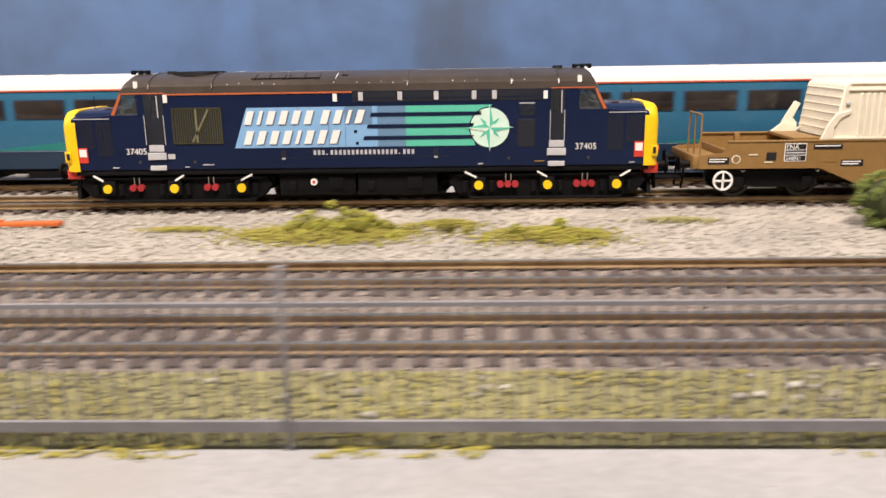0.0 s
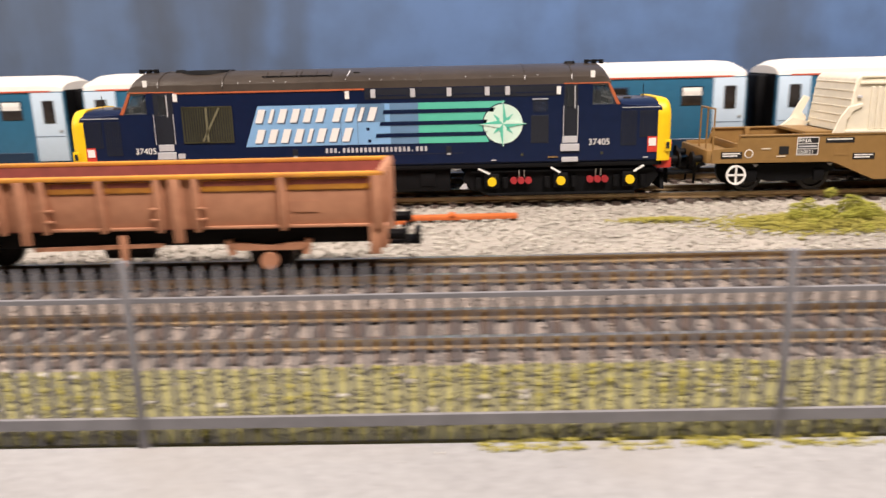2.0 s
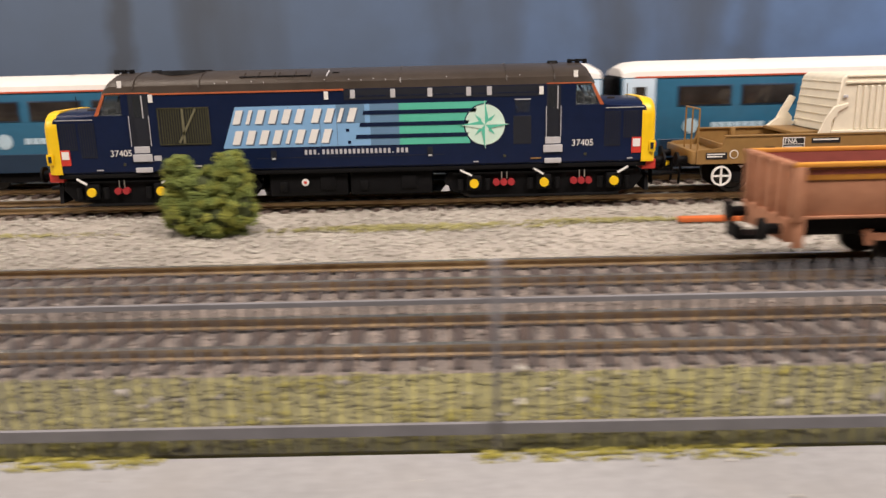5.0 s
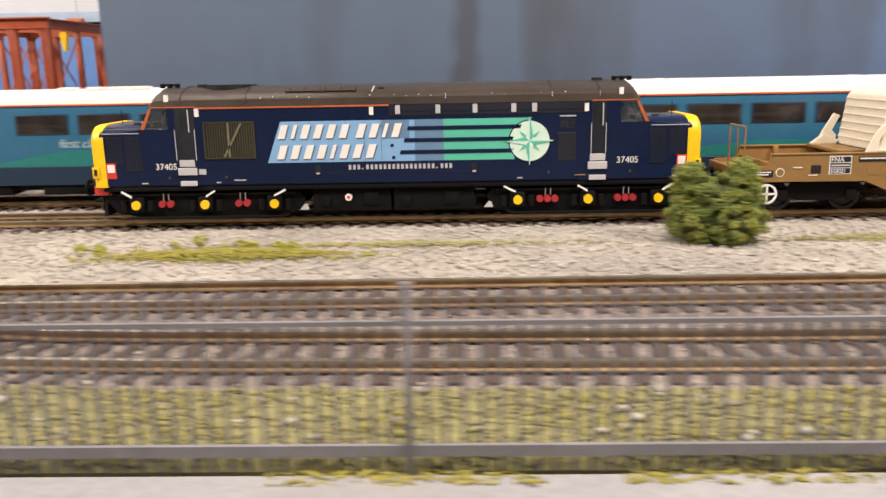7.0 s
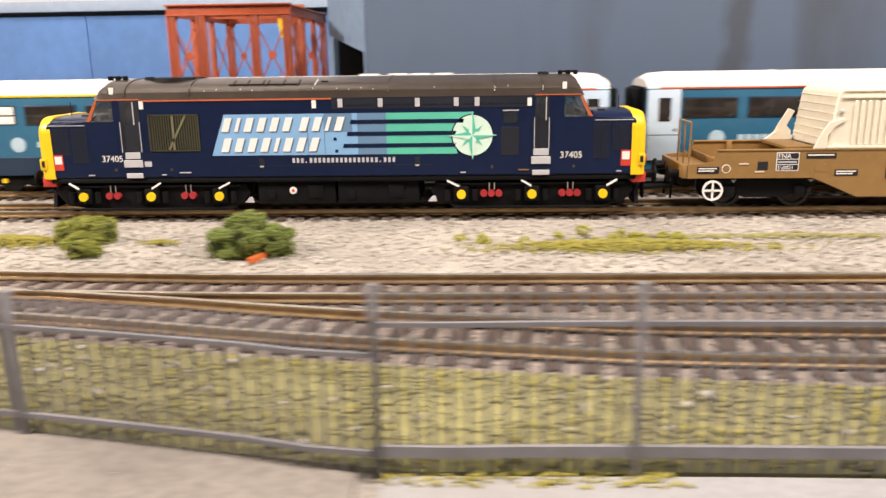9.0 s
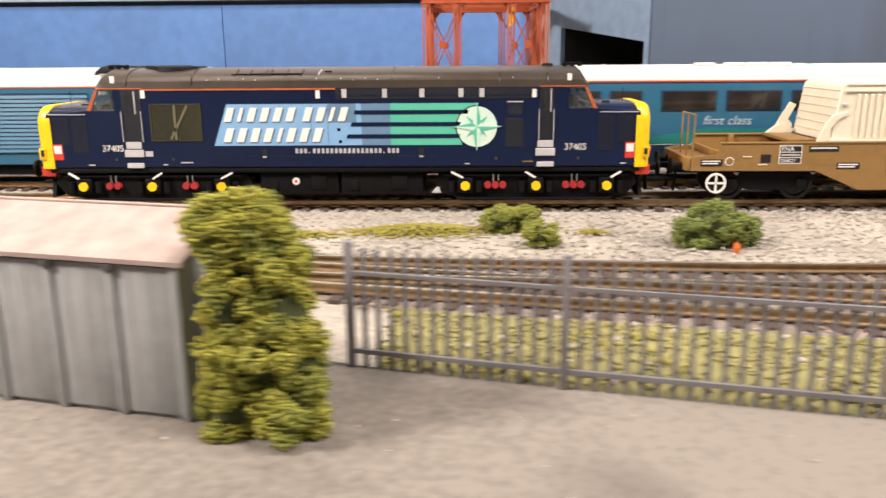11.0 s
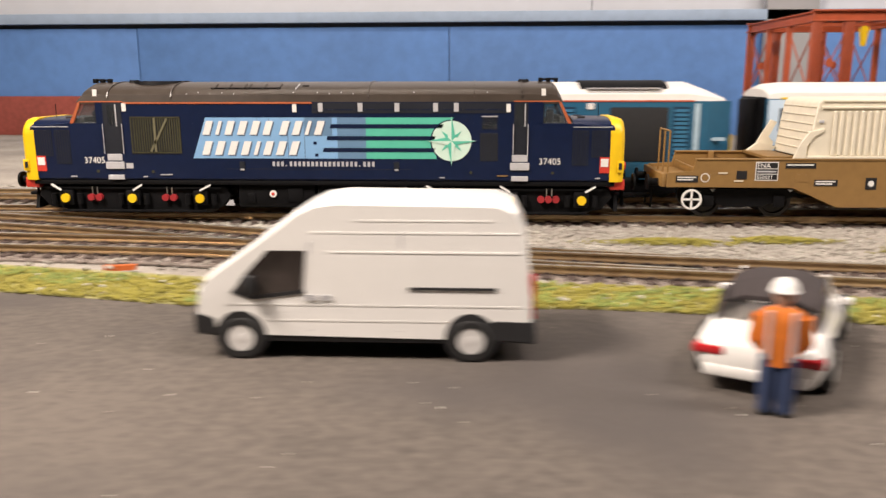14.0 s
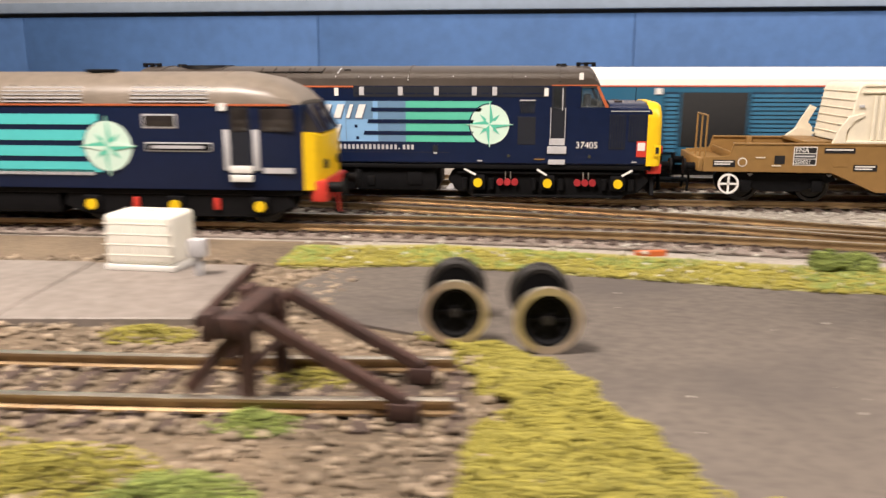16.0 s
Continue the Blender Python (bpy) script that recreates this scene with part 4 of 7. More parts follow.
def flask_wagon():
    t = thing("flask_wagon", "brown bogie wagon carrying a cream ribbed cover, coupled behind the diesel", "wagon")
    c = 228.0
    mir = lambda pts: pts + [(2 * c - x, z) for x, z in reversed(pts)]
    side = mir([(196.4, 4.9), (179.9, 12.4), (133, 12.3), (133, 17.8), (142.6, 18.2), (143.6, 22.8)])
    for y0, y1 in ((-17.4, -16.2), (16.2, 17.4)):
        part("side_plate", prism(side, y0, y1, bevel=0.15), BUFF, t, "brown wagon side plate")
    part("deck", box(134, 2 * c - 134, -16.2, 16.2, 13.4, 16.5, 0.2), BUFF, t)
    part("top_rail", box(143.6, 2 * c - 143.6, -17.7, -15.6, 22.6, 23.2, 0.15), BUFF, t)
    part("top_rail", box(143.6, 2 * c - 143.6, 15.6, 17.7, 22.6, 23.2, 0.15), BUFF, t)
    for s in (-1, 1):
        f = lambda x: c + s * (c - x)
        lo, hi = min(f(131), f(133)), max(f(131), f(133))
        part("headstock", box(lo, hi, -17, 17, 12.4, 17.4, 0.3), BUFF, t)
        part("bulkhead", box(min(f(143.4), f(144.4)), max(f(143.4), f(144.4)), -16, 16, 16.5, 19.5, 0.2), BUFF, t)
        for x in (158, 178):
            part("stanchion", box(f(x) - 1, f(x) + 1, 14.4, 16.2, 16.5, 23, 0.2), BUFF, t)
        rail = bmesh.new()
        for y in (-16.4, -8, 0.4):
            rod((f(133.4), y, 17), (f(133.6), y, 33.4), 0.36, 8, rail)
        rod((f(133.6), -16.4, 33.4), (f(133.6), 0.4, 33.4), 0.36, 8, rail)
        part("end_rail", rail, BUFF, t, "tan tubular end handrail")
        for y in (-11.4, 11.4):
            part("buffer", rod((f(126.6), y, 13.6), (f(127.4), y, 13.6), 3, 18, rod((f(127), y, 13.6), (f(131), y, 13.6), 1.5, 12)), CHASSIS, t)
        part("coupling", box(min(f(123.4), f(131)), max(f(123.4), f(131)), -3, 3, 6.4, 7.4, 0.3), CHASSIS, t)
        for y in (-6, 5):
            part("air_hose", rod((f(130.4), y, 12.6), (f(129.6), y, 3), 0.5, 8), CHASSIS, t)
        hw_ = bmesh.new()
        cx, cz, r = f(142.5), 7.8, 3.5
        n = 28
        for k in range(n):
            a, b = 2 * math.pi * k / n, 2 * math.pi * (k + 1) / n
            beam((cx + r * math.cos(a), -18, cz + r * math.sin(a)), (cx + r * math.cos(b), -18, cz + r * math.sin(b)), 0.9, 0.7, hw_)
        for a in (0, math.pi / 2):
            beam((cx - r * math.cos(a), -18, cz - r * math.sin(a)), (cx + r * math.cos(a), -18, cz + r * math.sin(a)), 0.7, 0.7, hw_)
        part("handwheel", hw_, WHITEPAINT, t, "white four-spoked handwheel")
        part("handwheel_shaft", rod((cx, -18, cz), (cx, -13, cz), 0.5, 8), CHASSIS, t)
        bx = [149.6, 176]
        bg = part("bogie", prism([(f(143), 9), (f(145), 11.6), (f(181), 11.6), (f(183), 9), (f(170), 4.5), (f(156), 4.5)], -14.6, -13, bevel=0.3), CHASSIS, t, "black two-axle bogie")
        part("bogie", prism([(f(143), 9), (f(145), 11.6), (f(181), 11.6), (f(183), 9), (f(170), 4.5), (f(156), 4.5)], 13, 14.6, bevel=0.3), CHASSIS, t)
        part("bolster", box(min(f(158), f(168)), max(f(158), f(168)), -13, 13, 6, 13, 0.5), CHASSIS, bg)
        for x in bx:
            WHEELS.append((wheelset(t, f(x), 6.4), 6.4))
            part("axle_box", box(f(x) - 2, f(x) + 2, -15.6, -14.4, 4.6, 9, 0.4), CHASSIS, bg)
        # cream cover: end wall, side arm
        part("cover_sill", prism([(f(172), 23.2), (f(182), 23.2), (f(184), 25), (f(177), 27)], 14.4, 16.8), CREAM, t)
        part("arm", prism([(f(179), 23.2), (f(183.6), 23.2), (f(183.6), 28), (f(186), 31.6), (f(189.6), 33.2), (f(189.4), 34.4), (f(184.4), 33.2), (f(181.4), 29)], -17.4, -16.2, bevel=0.15), CREAM, t, "cream cover arm")
        part("arm", prism([(f(174.6), 23.2), (f(182.6), 23.2), (f(183), 27), (f(180.8), 29), (f(184), 35), (f(181.4), 36), (f(178), 30)], 15.6, 16.8, bevel=0.15), CREAM, t)
        part("drip_tray", box(min(f(171), f(182)), max(f(171), f(182)), -12, 15.6, 22.4, 23.6, 0.2), BUFF, t)
    cover = part("cover", prism([(183.8, 23.3), (186.6, 43.6), (188.4, 45.2), (2 * c - 188.4, 45.2), (2 * c - 186.6, 43.6), (2 * c - 183.8, 23.3)], -16.8, 16.8, bevel=0.4), CREAM, t, "cream ribbed flask cover")
    for k in range(6):
        z = 26.4 + k * 3.1
        x = 183.8 + (z - 23.3) * 0.138
        for xx, s in ((x, 1), (2 * c - x, -1)):
            part("end_rib", box(xx - 0.35, xx + 0.35, -16.4, 16.4, z, z + 0.45, 0.1), CREAM, cover)
    for k in range(30):
        x = 192.4 + k * 2.46
        part("side_rib", box(x, x + 1.35, -17.3, -16.7, 24.4, 40.8, 0.25, seg=1), CREAM, cover)
    part("cover_rail", box(188, 2 * c - 188, -17.4, -16.6, 41.6, 42.4, 0.1), CREAM, cover)
    part("cover_rail", box(188.6, 2 * c - 188.6, -17.2, -16.6, 44.0, 44.6, 0.1), CREAM, cover)
    part("cover_base", box(183.6, 2 * c - 183.6, -17.7, -16.6, 23.3, 24.2, 0.1), CREAM, cover)
    part("cover_latch", box(187.4, 189, -17.5, -16.7, 36.4, 37.4, 0.1), STEPGREY, cover)
    # markings
    y = -17.4
    for x0, x1, z0, z1 in ((176.6, 187.6, 19.6, 21.6), (187.5, 196, 13, 15.4), (136.4, 144.6, 14.2, 16.8), (158.8, 162.6, 15.4, 18.6), (206.2, 210.2, 11.8, 16.2), (223, 232, 19.2, 21), (180, 185.4, 14.6, 17.4)):
        lb = part("label", plate(x0, x1, z0, z1, y, 0.12), LABEL if x0 != 180 else BUFF, t, "black notice label")
        if x1 - x0 > 5.6:
            for k in range(2 if x1 - x0 < 9.5 else 1):
                part("text_bar", plate(x0 + 0.5, x1 - 0.8 - k, z1 - 0.9 - k * 0.9, z1 - 0.45 - k * 0.9, y - 0.12, 0.06), WHITEPAINT, lb)
    part("emblem", rod((208.2, y - 0.22, 14), (208.2, y - 0.1, 14), 1.1, 16), WHITEPAINT, t)
    pl = part("number_panel", plate(165.6, 174, 15, 22, y, 0.1), WHITEPAINT, t, "white bordered wagon data panel")
    for z0, z1 in ((19.6, 21.7), (17.6, 19.3), (15.3, 17.3)):
        part("panel_cell", plate(165.9, 173.7, z0, z1, y - 0.1, 0.05), LABEL, pl)
    lettering("FNA", 2.6, WHITEPAINT, pl, (166.1, y - 0.2, 19.75), name="panel_letters")
    lettering("550021", 2.0, WHITEPAINT, pl, (166.1, y - 0.2, 15.6), name="panel_letters")
    part("text_bar", plate(166.3, 173.2, 18.1, 18.7, y - 0.15, 0.06), STEPGREY, pl)
    part("oval_plate", rod((147.2, y - 0.12, 16), (147.2, y, 16), 1.7, 20), WHITEPAINT, t)
    part("oval_centre", rod((147.2, y - 0.2, 16), (147.2, y - 0.1, 16), 1.35, 20), BUFF, t)
    for x in (152, 158):
        part("tie_bar", plate(x, x + 3.4, 17.6 - (x - 152) * 0.5, 18 - (x - 152) * 0.5, y, 0.25), CREAM, t)
    for x in (151, 180):
        part("bracket", prism([(x - 1, 11.4), (x + 1, 11.4), (x, 10.4)], -15.4, -14.7), STEPGREY, t)
    return t


LOCO = diesel_locomotive()
FLASK = flask_wagon()
LOCO.location.y = FLASK.location.y = 17.6 * K
# ---- coaches, the rear diesel, the near diesel, the open wagon ----
TEAL = material("coach_teal", (0.025, 0.125, 0.225), 0.4, vary=0.12, scale=20, fine=300, coat=0.2)
TEALGREEN = material("coach_green", (0.015, 0.17, 0.16), 0.4, vary=0.12, scale=20, fine=300, coat=0.2)
TEALDARK = material("coach_dark_blue", (0.012, 0.035, 0.075), 0.4, vary=0.15, scale=20, fine=300, coat=0.2)
COACHROOF = material("coach_white_roof", (0.72, 0.69, 0.65), 0.6, vary=0.08, scale=20, fine=300)
PALEDOOR = material("coach_pale_door", (0.5, 0.62, 0.74), 0.45, vary=0.06)
DARKGLASS = material("coach_dark_glass", (0.035, 0.03, 0.028), 0.12, vary=0.5, scale=60, fine=120)
REDLINE = material("coach_red_line", (0.55, 0.1, 0.05), 0.5)
LOGO = material("pale_logo", (0.45, 0.6, 0.7), 0.5)


def coach_section(x, hw=17.4, top=50.6, sx=1.0):
    """Tumblehome side and an arched roof."""
    return [(x, y * sx, z) for y, z in [(hw - 1.2, 9), (hw, 17), (hw, 36), (hw - 0.8, 44)]] + [(x, -y * sx, z) for y, z in [(hw - 0.8, 44), (hw, 36), (hw, 17), (hw - 1.2, 9)]]


def coach(x0, label, first=False, w0=18.4):
    t = thing("coach", label, "coach", "coaches on the rear track", at=(x0, 66.5, 0))
    L = 296.0
    part("body", loft([coach_section(0.0), coach_section(L)]), TEAL, t, "teal blue coach side", sharp=20)
    secs = []
    for x, k in ((0.3, 0.6), (4, 0.92), (10, 1.0), (L - 10, 1.0), (L - 4, 0.92), (L - 0.3, 0.6)):
        secs.append([(x, y, z) for y, z in [(16.4, 43.6)] + half_arc(16.7, 44, 44 + 6.8 * k, 13) + [(-16.4, 43.6)]])
    roof = part("roof", loft(secs), COACHROOF, t, "off-white arched coach roof", sharp=30)
    for x in (60, 148, 236):
        part("roof_seam", box(x, x + 0.3, -9, 9, 50.3, 50.9), COACHROOF, roof)
    if first:
        for x in (186, 199, 209, 219):
            part("roof_vent", box(x, x + 8.5, -9, -4, 50, 51.6, 0.4), COACHROOF, roof)
    y = -17.42
    split = 138.0 if first else 0.0
    if first:
        part("first_class_line", box(6, split, -17, -16.5, 43.7, 44.5), YELLOW, t, "yellow cantrail line")
    part("cantrail_line", box(max(split, 6), L - 6, -17, -16.5, 43.7, 44.4), REDLINE, t, "thin red cantrail line")
    part("lower_band", prism([(-16.3, 8.6), (-17.5, 16.8), (-17.35, 17), (-16.1, 8.6)], 17, L - 17, axis="x"), TEALDARK, t, "dark blue lower band")
    part("green_band", prism([(120 if not first else 150, 17.2), (262, 17.2), (250, 23), (190, 24)], y - 0.1, y + 0.05), TEALGREEN, t, "green sweep along the side")
    for x in (0.6, L - 14.8):
        d = part("door", box(x, x + 14.2, y - 0.25, y + 0.3, 13, 43.5, 0.2), PALEDOOR, t, "pale blue coach door")
        part("door_window", box(x + 4.8, x + 10, y - 0.4, y - 0.2, 30, 40, 0.2), DARKGLASS, d)
        part("door_handle", box(x + 11.6, x + 12.6, y - 0.6, y - 0.25, 26, 27), STEEL, d)
        part("door_line", box(x + 0.4, x + 13.8, y - 0.35, y - 0.2, 24, 24.3), SHADE, d)
    for x in (22, L - 29) if first else (L - 29,):
        w = part("toilet_window", box(x, x + 9.5, y - 0.25, y + 0.2, 31.6, 40, 0.3), DARKGLASS, t)
        part("frosted_pane", box(x + 0.6, x + 8.9, y - 0.35, y - 0.2, 36, 39.6, 0.2), WHITEPAINT, w)
        if first:
            part("frosted_pane", box(x + 0.6, x + 8.9, y - 0.35, y - 0.2, 32, 35.4, 0.2), WHITEPAINT, w)
    for k in range(8):
        x, wd = w0 + 27.9 * k, 22.4
        if first and k == 4:
            wd = 12.5
        elif first and k > 4:
            x -= 5.6
        fr = part("window_frame", box(x - 0.7, x + wd + 0.7, y - 0.2, y + 0.2, 31.2, 40.2, 0.15), TEALDARK, t)
        part("window", box(x, x + wd, y - 0.3, y + 0.1, 31.8, 39.6, 0.1), DARKGLASS, fr, "dark tinted coach window")
    lg = bmesh.new()
    rnd = random.Random(int(x0))
    for k in range(7):
        box(40 + k * 3.4, 42.8 + k * 3.4, y - 0.2, y, 21.4, 24.0, 0, lg)
    for k in range(4):
        box(66 + k * 6, 71 + k * 6, y - 0.2, y, 23.2, 24.2, 0, lg)
    part("logo_bar", lg, LOGO, t, "pale lettering bars")
    part("logo_disc", rod((31, y - 0.2, 22.6), (31, y, 22.6), 3.4, 20, rod((31, y - 0.3, 22.6), (31, y - 0.15, 22.6), 2.6, 20)), LOGO, t)
    if first:
        lettering("first class", 5.6, LOGO, t, (188, y - 0.15, 25.4), name="side_lettering", shear=0.25, label="pale first class lettering")
    for x in (0, L):
        s = -1 if x == 0 else 1
        part("gangway", box(min(x, x + s * 5), max(x, x + s * 5), -7, 7, 11, 44, 1.2), CHASSIS, t, "black gangway bellows")
        part("end_wall", box(x - 0.4, x + 0.4, -16, 16, 10, 44.5), CHASSIS, t)
    part("underframe", box(8, L - 8, -14, 14, 6, 10, 0.5), CHASSIS, t)
    for x in (75, 110, 150, 190, 225):
        part("equipment_box", box(x - 13, x + 13, -15.5, 15.5, 4, 9.4, 0.5), CHASSIS, t)
    for c in (38, L - 38):
        bg = part("bogie", box(c - 23, c + 23, -14.5, -12.5, 4, 8.4, 0.6), CHASSIS, t)
        part("bogie", box(c - 23, c + 23, 12.5, 14.5, 4, 8.4, 0.6), CHASSIS, t)
        for x in (c - 17, c + 17):
            part("wheelset", rod((x, -10, 6), (x, -7.6, 6), 6, 20, rod((x, 7.6, 6), (x, 10, 6), 6, 20)), WHEELDARK, t)
            part("axle_cap", rod((x, -15.4, 6), (x, -14.4, 6), 1.2, 12), YELLOW, bg)
    return t


coach(-2.3, "teal coach with pale doors and white roof on the rear track")
coach(-311.5, "teal coach with a row of dark windows and white roof", w0=25.3)
coach(-616, "teal coach with red cantrail line and white roof", w0=16.2)
coach(-927.5, "teal first class coach with yellow and red cantrail line", True, 36.4)


def rear_diesel():
    t = thing("diesel_locomotive", "teal diesel locomotive with off-white roof on the rear track", "locomotive", at=(-1070, 66.5, 0))
    hw = 17.4
    b = loft([[(x, s * y, z) for s, y, z in ((1, w - 1, 9), (1, w, 16), (1, w, 43), (-1, w, 43), (-1, w, 16), (-1, w - 1, 9))] for x, w in ((-129, 12), (-118, hw), (118, hw), (129, 12))])
    part("body", b, TEAL, t, "teal diesel body side", sharp=20)
    secs = []
    for x, k, w in ((-126, 0.2, 0.75), (-119, 0.6, 0.95), (-110, 1, 1), (110, 1, 1), (119, 0.6, 0.95), (126, 0.2, 0.75)):
        secs.append([(x, y, z) for y, z in [(16.6 * w, 42.6)] + half_arc(17 * w, 43, 43 + 8.2 * k, 13) + [(-16.6 * w, 42.6)]])
    part("roof", loft(secs), COACHROOF, t, "off-white domed locomotive roof", sharp=30)
    part("cantrail_line", box(-112, 112, -17.6, -17.2, 42.8, 43.4), REDLINE, t)
    gr = part("roof_grille", loft([[(x, y, z) for y, z in [(14, 46)] + half_arc(15.8, 44.4, 51.9, 11) + [(-14, 46)]] for x in (63, 101)]), CHASSIS, t, "black roof grille section")
    for k in range(3):
        part("grille_slat", box(66, 98, -15.9, -14.6, 45.2 + k * 1.5, 45.7 + k * 1.5), STEPGREY, gr)
    y = -17.4
    for x0, x1, n in ((-27.5, 61, 14), (-64, -57.5, 14), (103, 110, 14)):
        f = part("louvre_panel", box(x0, x1, y - 0.1, y + 0.2, 14, 40.6), TEALDARK, t, "teal louvre panel")
        for k in range(n):
            z = 14.6 + k * (25.6 / n)
            part("louvre", prism([(y - 0.5, z), (y - 0.1, z + 1.3), (y + 0.1, z + 1.3), (y + 0.1, z)], x0 + 0.6, x1 - 0.6, axis="x"), TEAL, f)
    part("side_grille", box(76, 101, y - 0.3, y + 0.1, 17, 40.4, 0.3), BLACK, t, "black square side grille")
    part("side_grille", box(-56.6, -28.5, y - 0.3, y + 0.1, 17, 40.4, 0.3), BLACK, t)
    for x in (66, -68):
        part("white_tablet", box(x, x + 3, y - 0.4, y, 39.6, 42.2), WHITEPAINT, t)
    for x in (112, -114):
        d = part("cab_door", box(x, x + 2.4, y - 0.4, y, 12, 42), LOGO, t)
    for s in (-1, 1):
        part("front_face", prism([(s * 128, 14), (s * 130, 14), (s * 130.5, 28), (s * 128, 30)], -11, 11), YELLOW, t, "yellow front panel")
        part("front_window", prism([(s * 126.6, 31), (s * 129.2, 31), (s * 126, 41), (s * 124, 41)], -11, 11), DARKGLASS, t)
        part("front_stripe", box(min(s * 118, s * 126), max(s * 118, s * 126), y + 1, y + 1.6, 26, 27.4), LOGO, t)
    part("underframe", box(-118, 118, -14, 14, 4, 10, 0.6), CHASSIS, t)
    for c in (-84, 84):
        part("bogie", box(c - 26, c + 26, -15, 15, 2.5, 8, 0.8), CHASSIS, t)
        for x in (c - 18, c + 18):
            part("wheelset", rod((x, -10, 6.5), (x, -7.6, 6.5), 6.5, 20, rod((x, 7.6, 6.5), (x, 10, 6.5), 6.5, 20)), WHEELDARK, t)


rear_diesel()
AQUA = material("aqua_stripe", (0.09, 0.55, 0.56), 0.42, vary=0.08)
TAUPE = material("taupe_roof", (0.2, 0.165, 0.13), 0.4, vary=0.3, scale=25, fine=260)


def near_diesel():
    t = thing("diesel_locomotive", "navy diesel locomotive with taupe roof and aqua stripes on the loop", "locomotive", at=(-1260.5, -42, 0))
    hw = 17.2
    b = loft([[(x, s * y, z) for s, y, z in ((1, w - 0.6, 12), (1, w, 20), (1, w, 39.4), (-1, w, 39.4), (-1, w, 20), (-1, w - 0.6, 12))] for x, w in ((-254, hw), (-14, hw), (-5, hw - 0.8))])
    part("body", b, NAVY, t, "navy locomotive body side", sharp=20)
    part("cab_front", loft([[(x, s * y, z) for s, y, z in ((1, w, 12), (1, w, z1), (-1, w, z1), (-1, w, 12))] for x, w, z1 in ((-5, hw - 0.8, 31), (-1.2, hw - 2.4, 30.4), (0.2, hw - 5, 29.4))]), YELLOW, t, "yellow cab front")
    part("windscreen_band", loft([[(-5, 16.2, 31), (-9.5, 15.6, 39.4), (-9.5, -15.6, 39.4), (-5, -16.2, 31)], [(0, 11.5, 30.4), (-5, 11, 39.4), (-5, -11, 39.4), (0, -11.5, 30.4)]]), DARKGLASS, t, "wrapped cab windscreen")
    for yy in (-16.2, -11.4, 0, 11.4, 16.2):
        part("pillar", beam((-5 if abs(yy) > 12 else 0.2, yy, 30.6), (-9.5 if abs(yy) > 12 else -4.8, yy * 0.97, 39.4), 0.8, 0.8), NAVY, t)
    secs = []
    for x, k in ((-254, 1), (-26, 1), (-16, 0.82), (-9, 0.5), (-6, 0.12)):
        secs.append([(x, y, z) for y, z in [(16.6 * (0.9 + 0.1 * k), 39)] + half_arc(17.3 * (0.9 + 0.1 * k), 39.4, 39.4 + 10.4 * k, 15) + [(-16.6 * (0.9 + 0.1 * k), 39)]])
    roof = part("roof", loft(secs), TAUPE, t, "taupe rounded roof", sharp=30)
    part("orange_line", box(-254, -9, -17.5, -17, 39.1, 39.7), ORANGELINE, t, "thin orange cantrail line")
    part("roof_hatch", box(-82, -72, -6, -2, 49.6, 50.6, 0.3), CHASSIS, roof)
    for x0, x1 in ((-61.4, -34.7), (-105.6, -77.2), (-150, -122)):
        g = part("roof_louvre_panel", prism([(-17.2, 39.9), (-16.2, 43.2), (-14.6, 45.6), (-13.6, 45.2), (-15, 40)], x0, x1, axis="x"), CHASSIS, t, "dark roof louvre panel")
        for k in range(5):
            z = 40.2 + k * 1.12
            yy = -17.35 + 0.04 * k + 0.11 * k * k
            part("louvre", box(x0 + 0.5, x1 - 0.5, yy - 0.3, yy + 0.9, z, z + 0.4), STEPGREY, g)
        for q in range(4):
            x = x0 + (x1 - x0) * (q + 0.5) / 4
            part("louvre_divider", prism([(-17.6, 39.9), (-16.6, 43.2), (-15, 45.6), (-14.4, 45.2), (-16.6, 40)], x - 0.25, x + 0.25, axis="x"), CHASSIS, g)
    for x in (-75, -33, -118):
        part("roof_rib", loft([[(xx, yy, z) for yy, z in half_arc(17.45, 39.6, 50.0, 15) + [(-15, 39.6), (15, 39.6)]] for xx in (x, x + 0.5)]), TAUPE, roof)
    y = -17.22
    for k in range(4):
        z = 36.4 - k * 5.2
        part("aqua_stripe", box(-134, -74.7 + (2 if k in (0, 3) else 0), y - 0.12, y, z - 3.4, z), AQUA, t, "aqua livery stripe")
    for k in range(16):
        part("address_bar", box(-116.7 + k * 2.6, -114.7 + k * 2.6, y - 0.12, y, 16.4, 18.2), STEPGREY, t)
    compass(-70.1, 26, 8.2, y - 0.02, t)
    part("side_window", box(-57.2, -46.8, y - 0.2, y + 0.1, 32.4, 36, 0.3), DARKGLASS, t)
    part("window_frame", box(-57.8, -46.2, y - 0.1, y + 0.1, 31.9, 36.5, 0.2), STEPGREY, t)
    pl = part("nameplate", box(-57.2, -34.8, y - 0.25, y, 24.4, 27.4, 0.15), STEPGREY, t, "cast nameplate")
    part("nameplate_field", box(-56.7, -35.3, y - 0.35, y - 0.2, 24.8, 27), CHASSIS, pl)
    part("name_bar", box(-55, -37.5, y - 0.4, y - 0.3, 25.4, 26.4), STEPGREY, pl)
    part("cab_door", box(-28.6, -22, y - 0.08, y + 0.1, 17.4, 39), GRILLE, t)
    part("door_window", box(-28, -22.6, y - 0.2, y, 31, 38.6, 0.2), DARKGLASS, t)
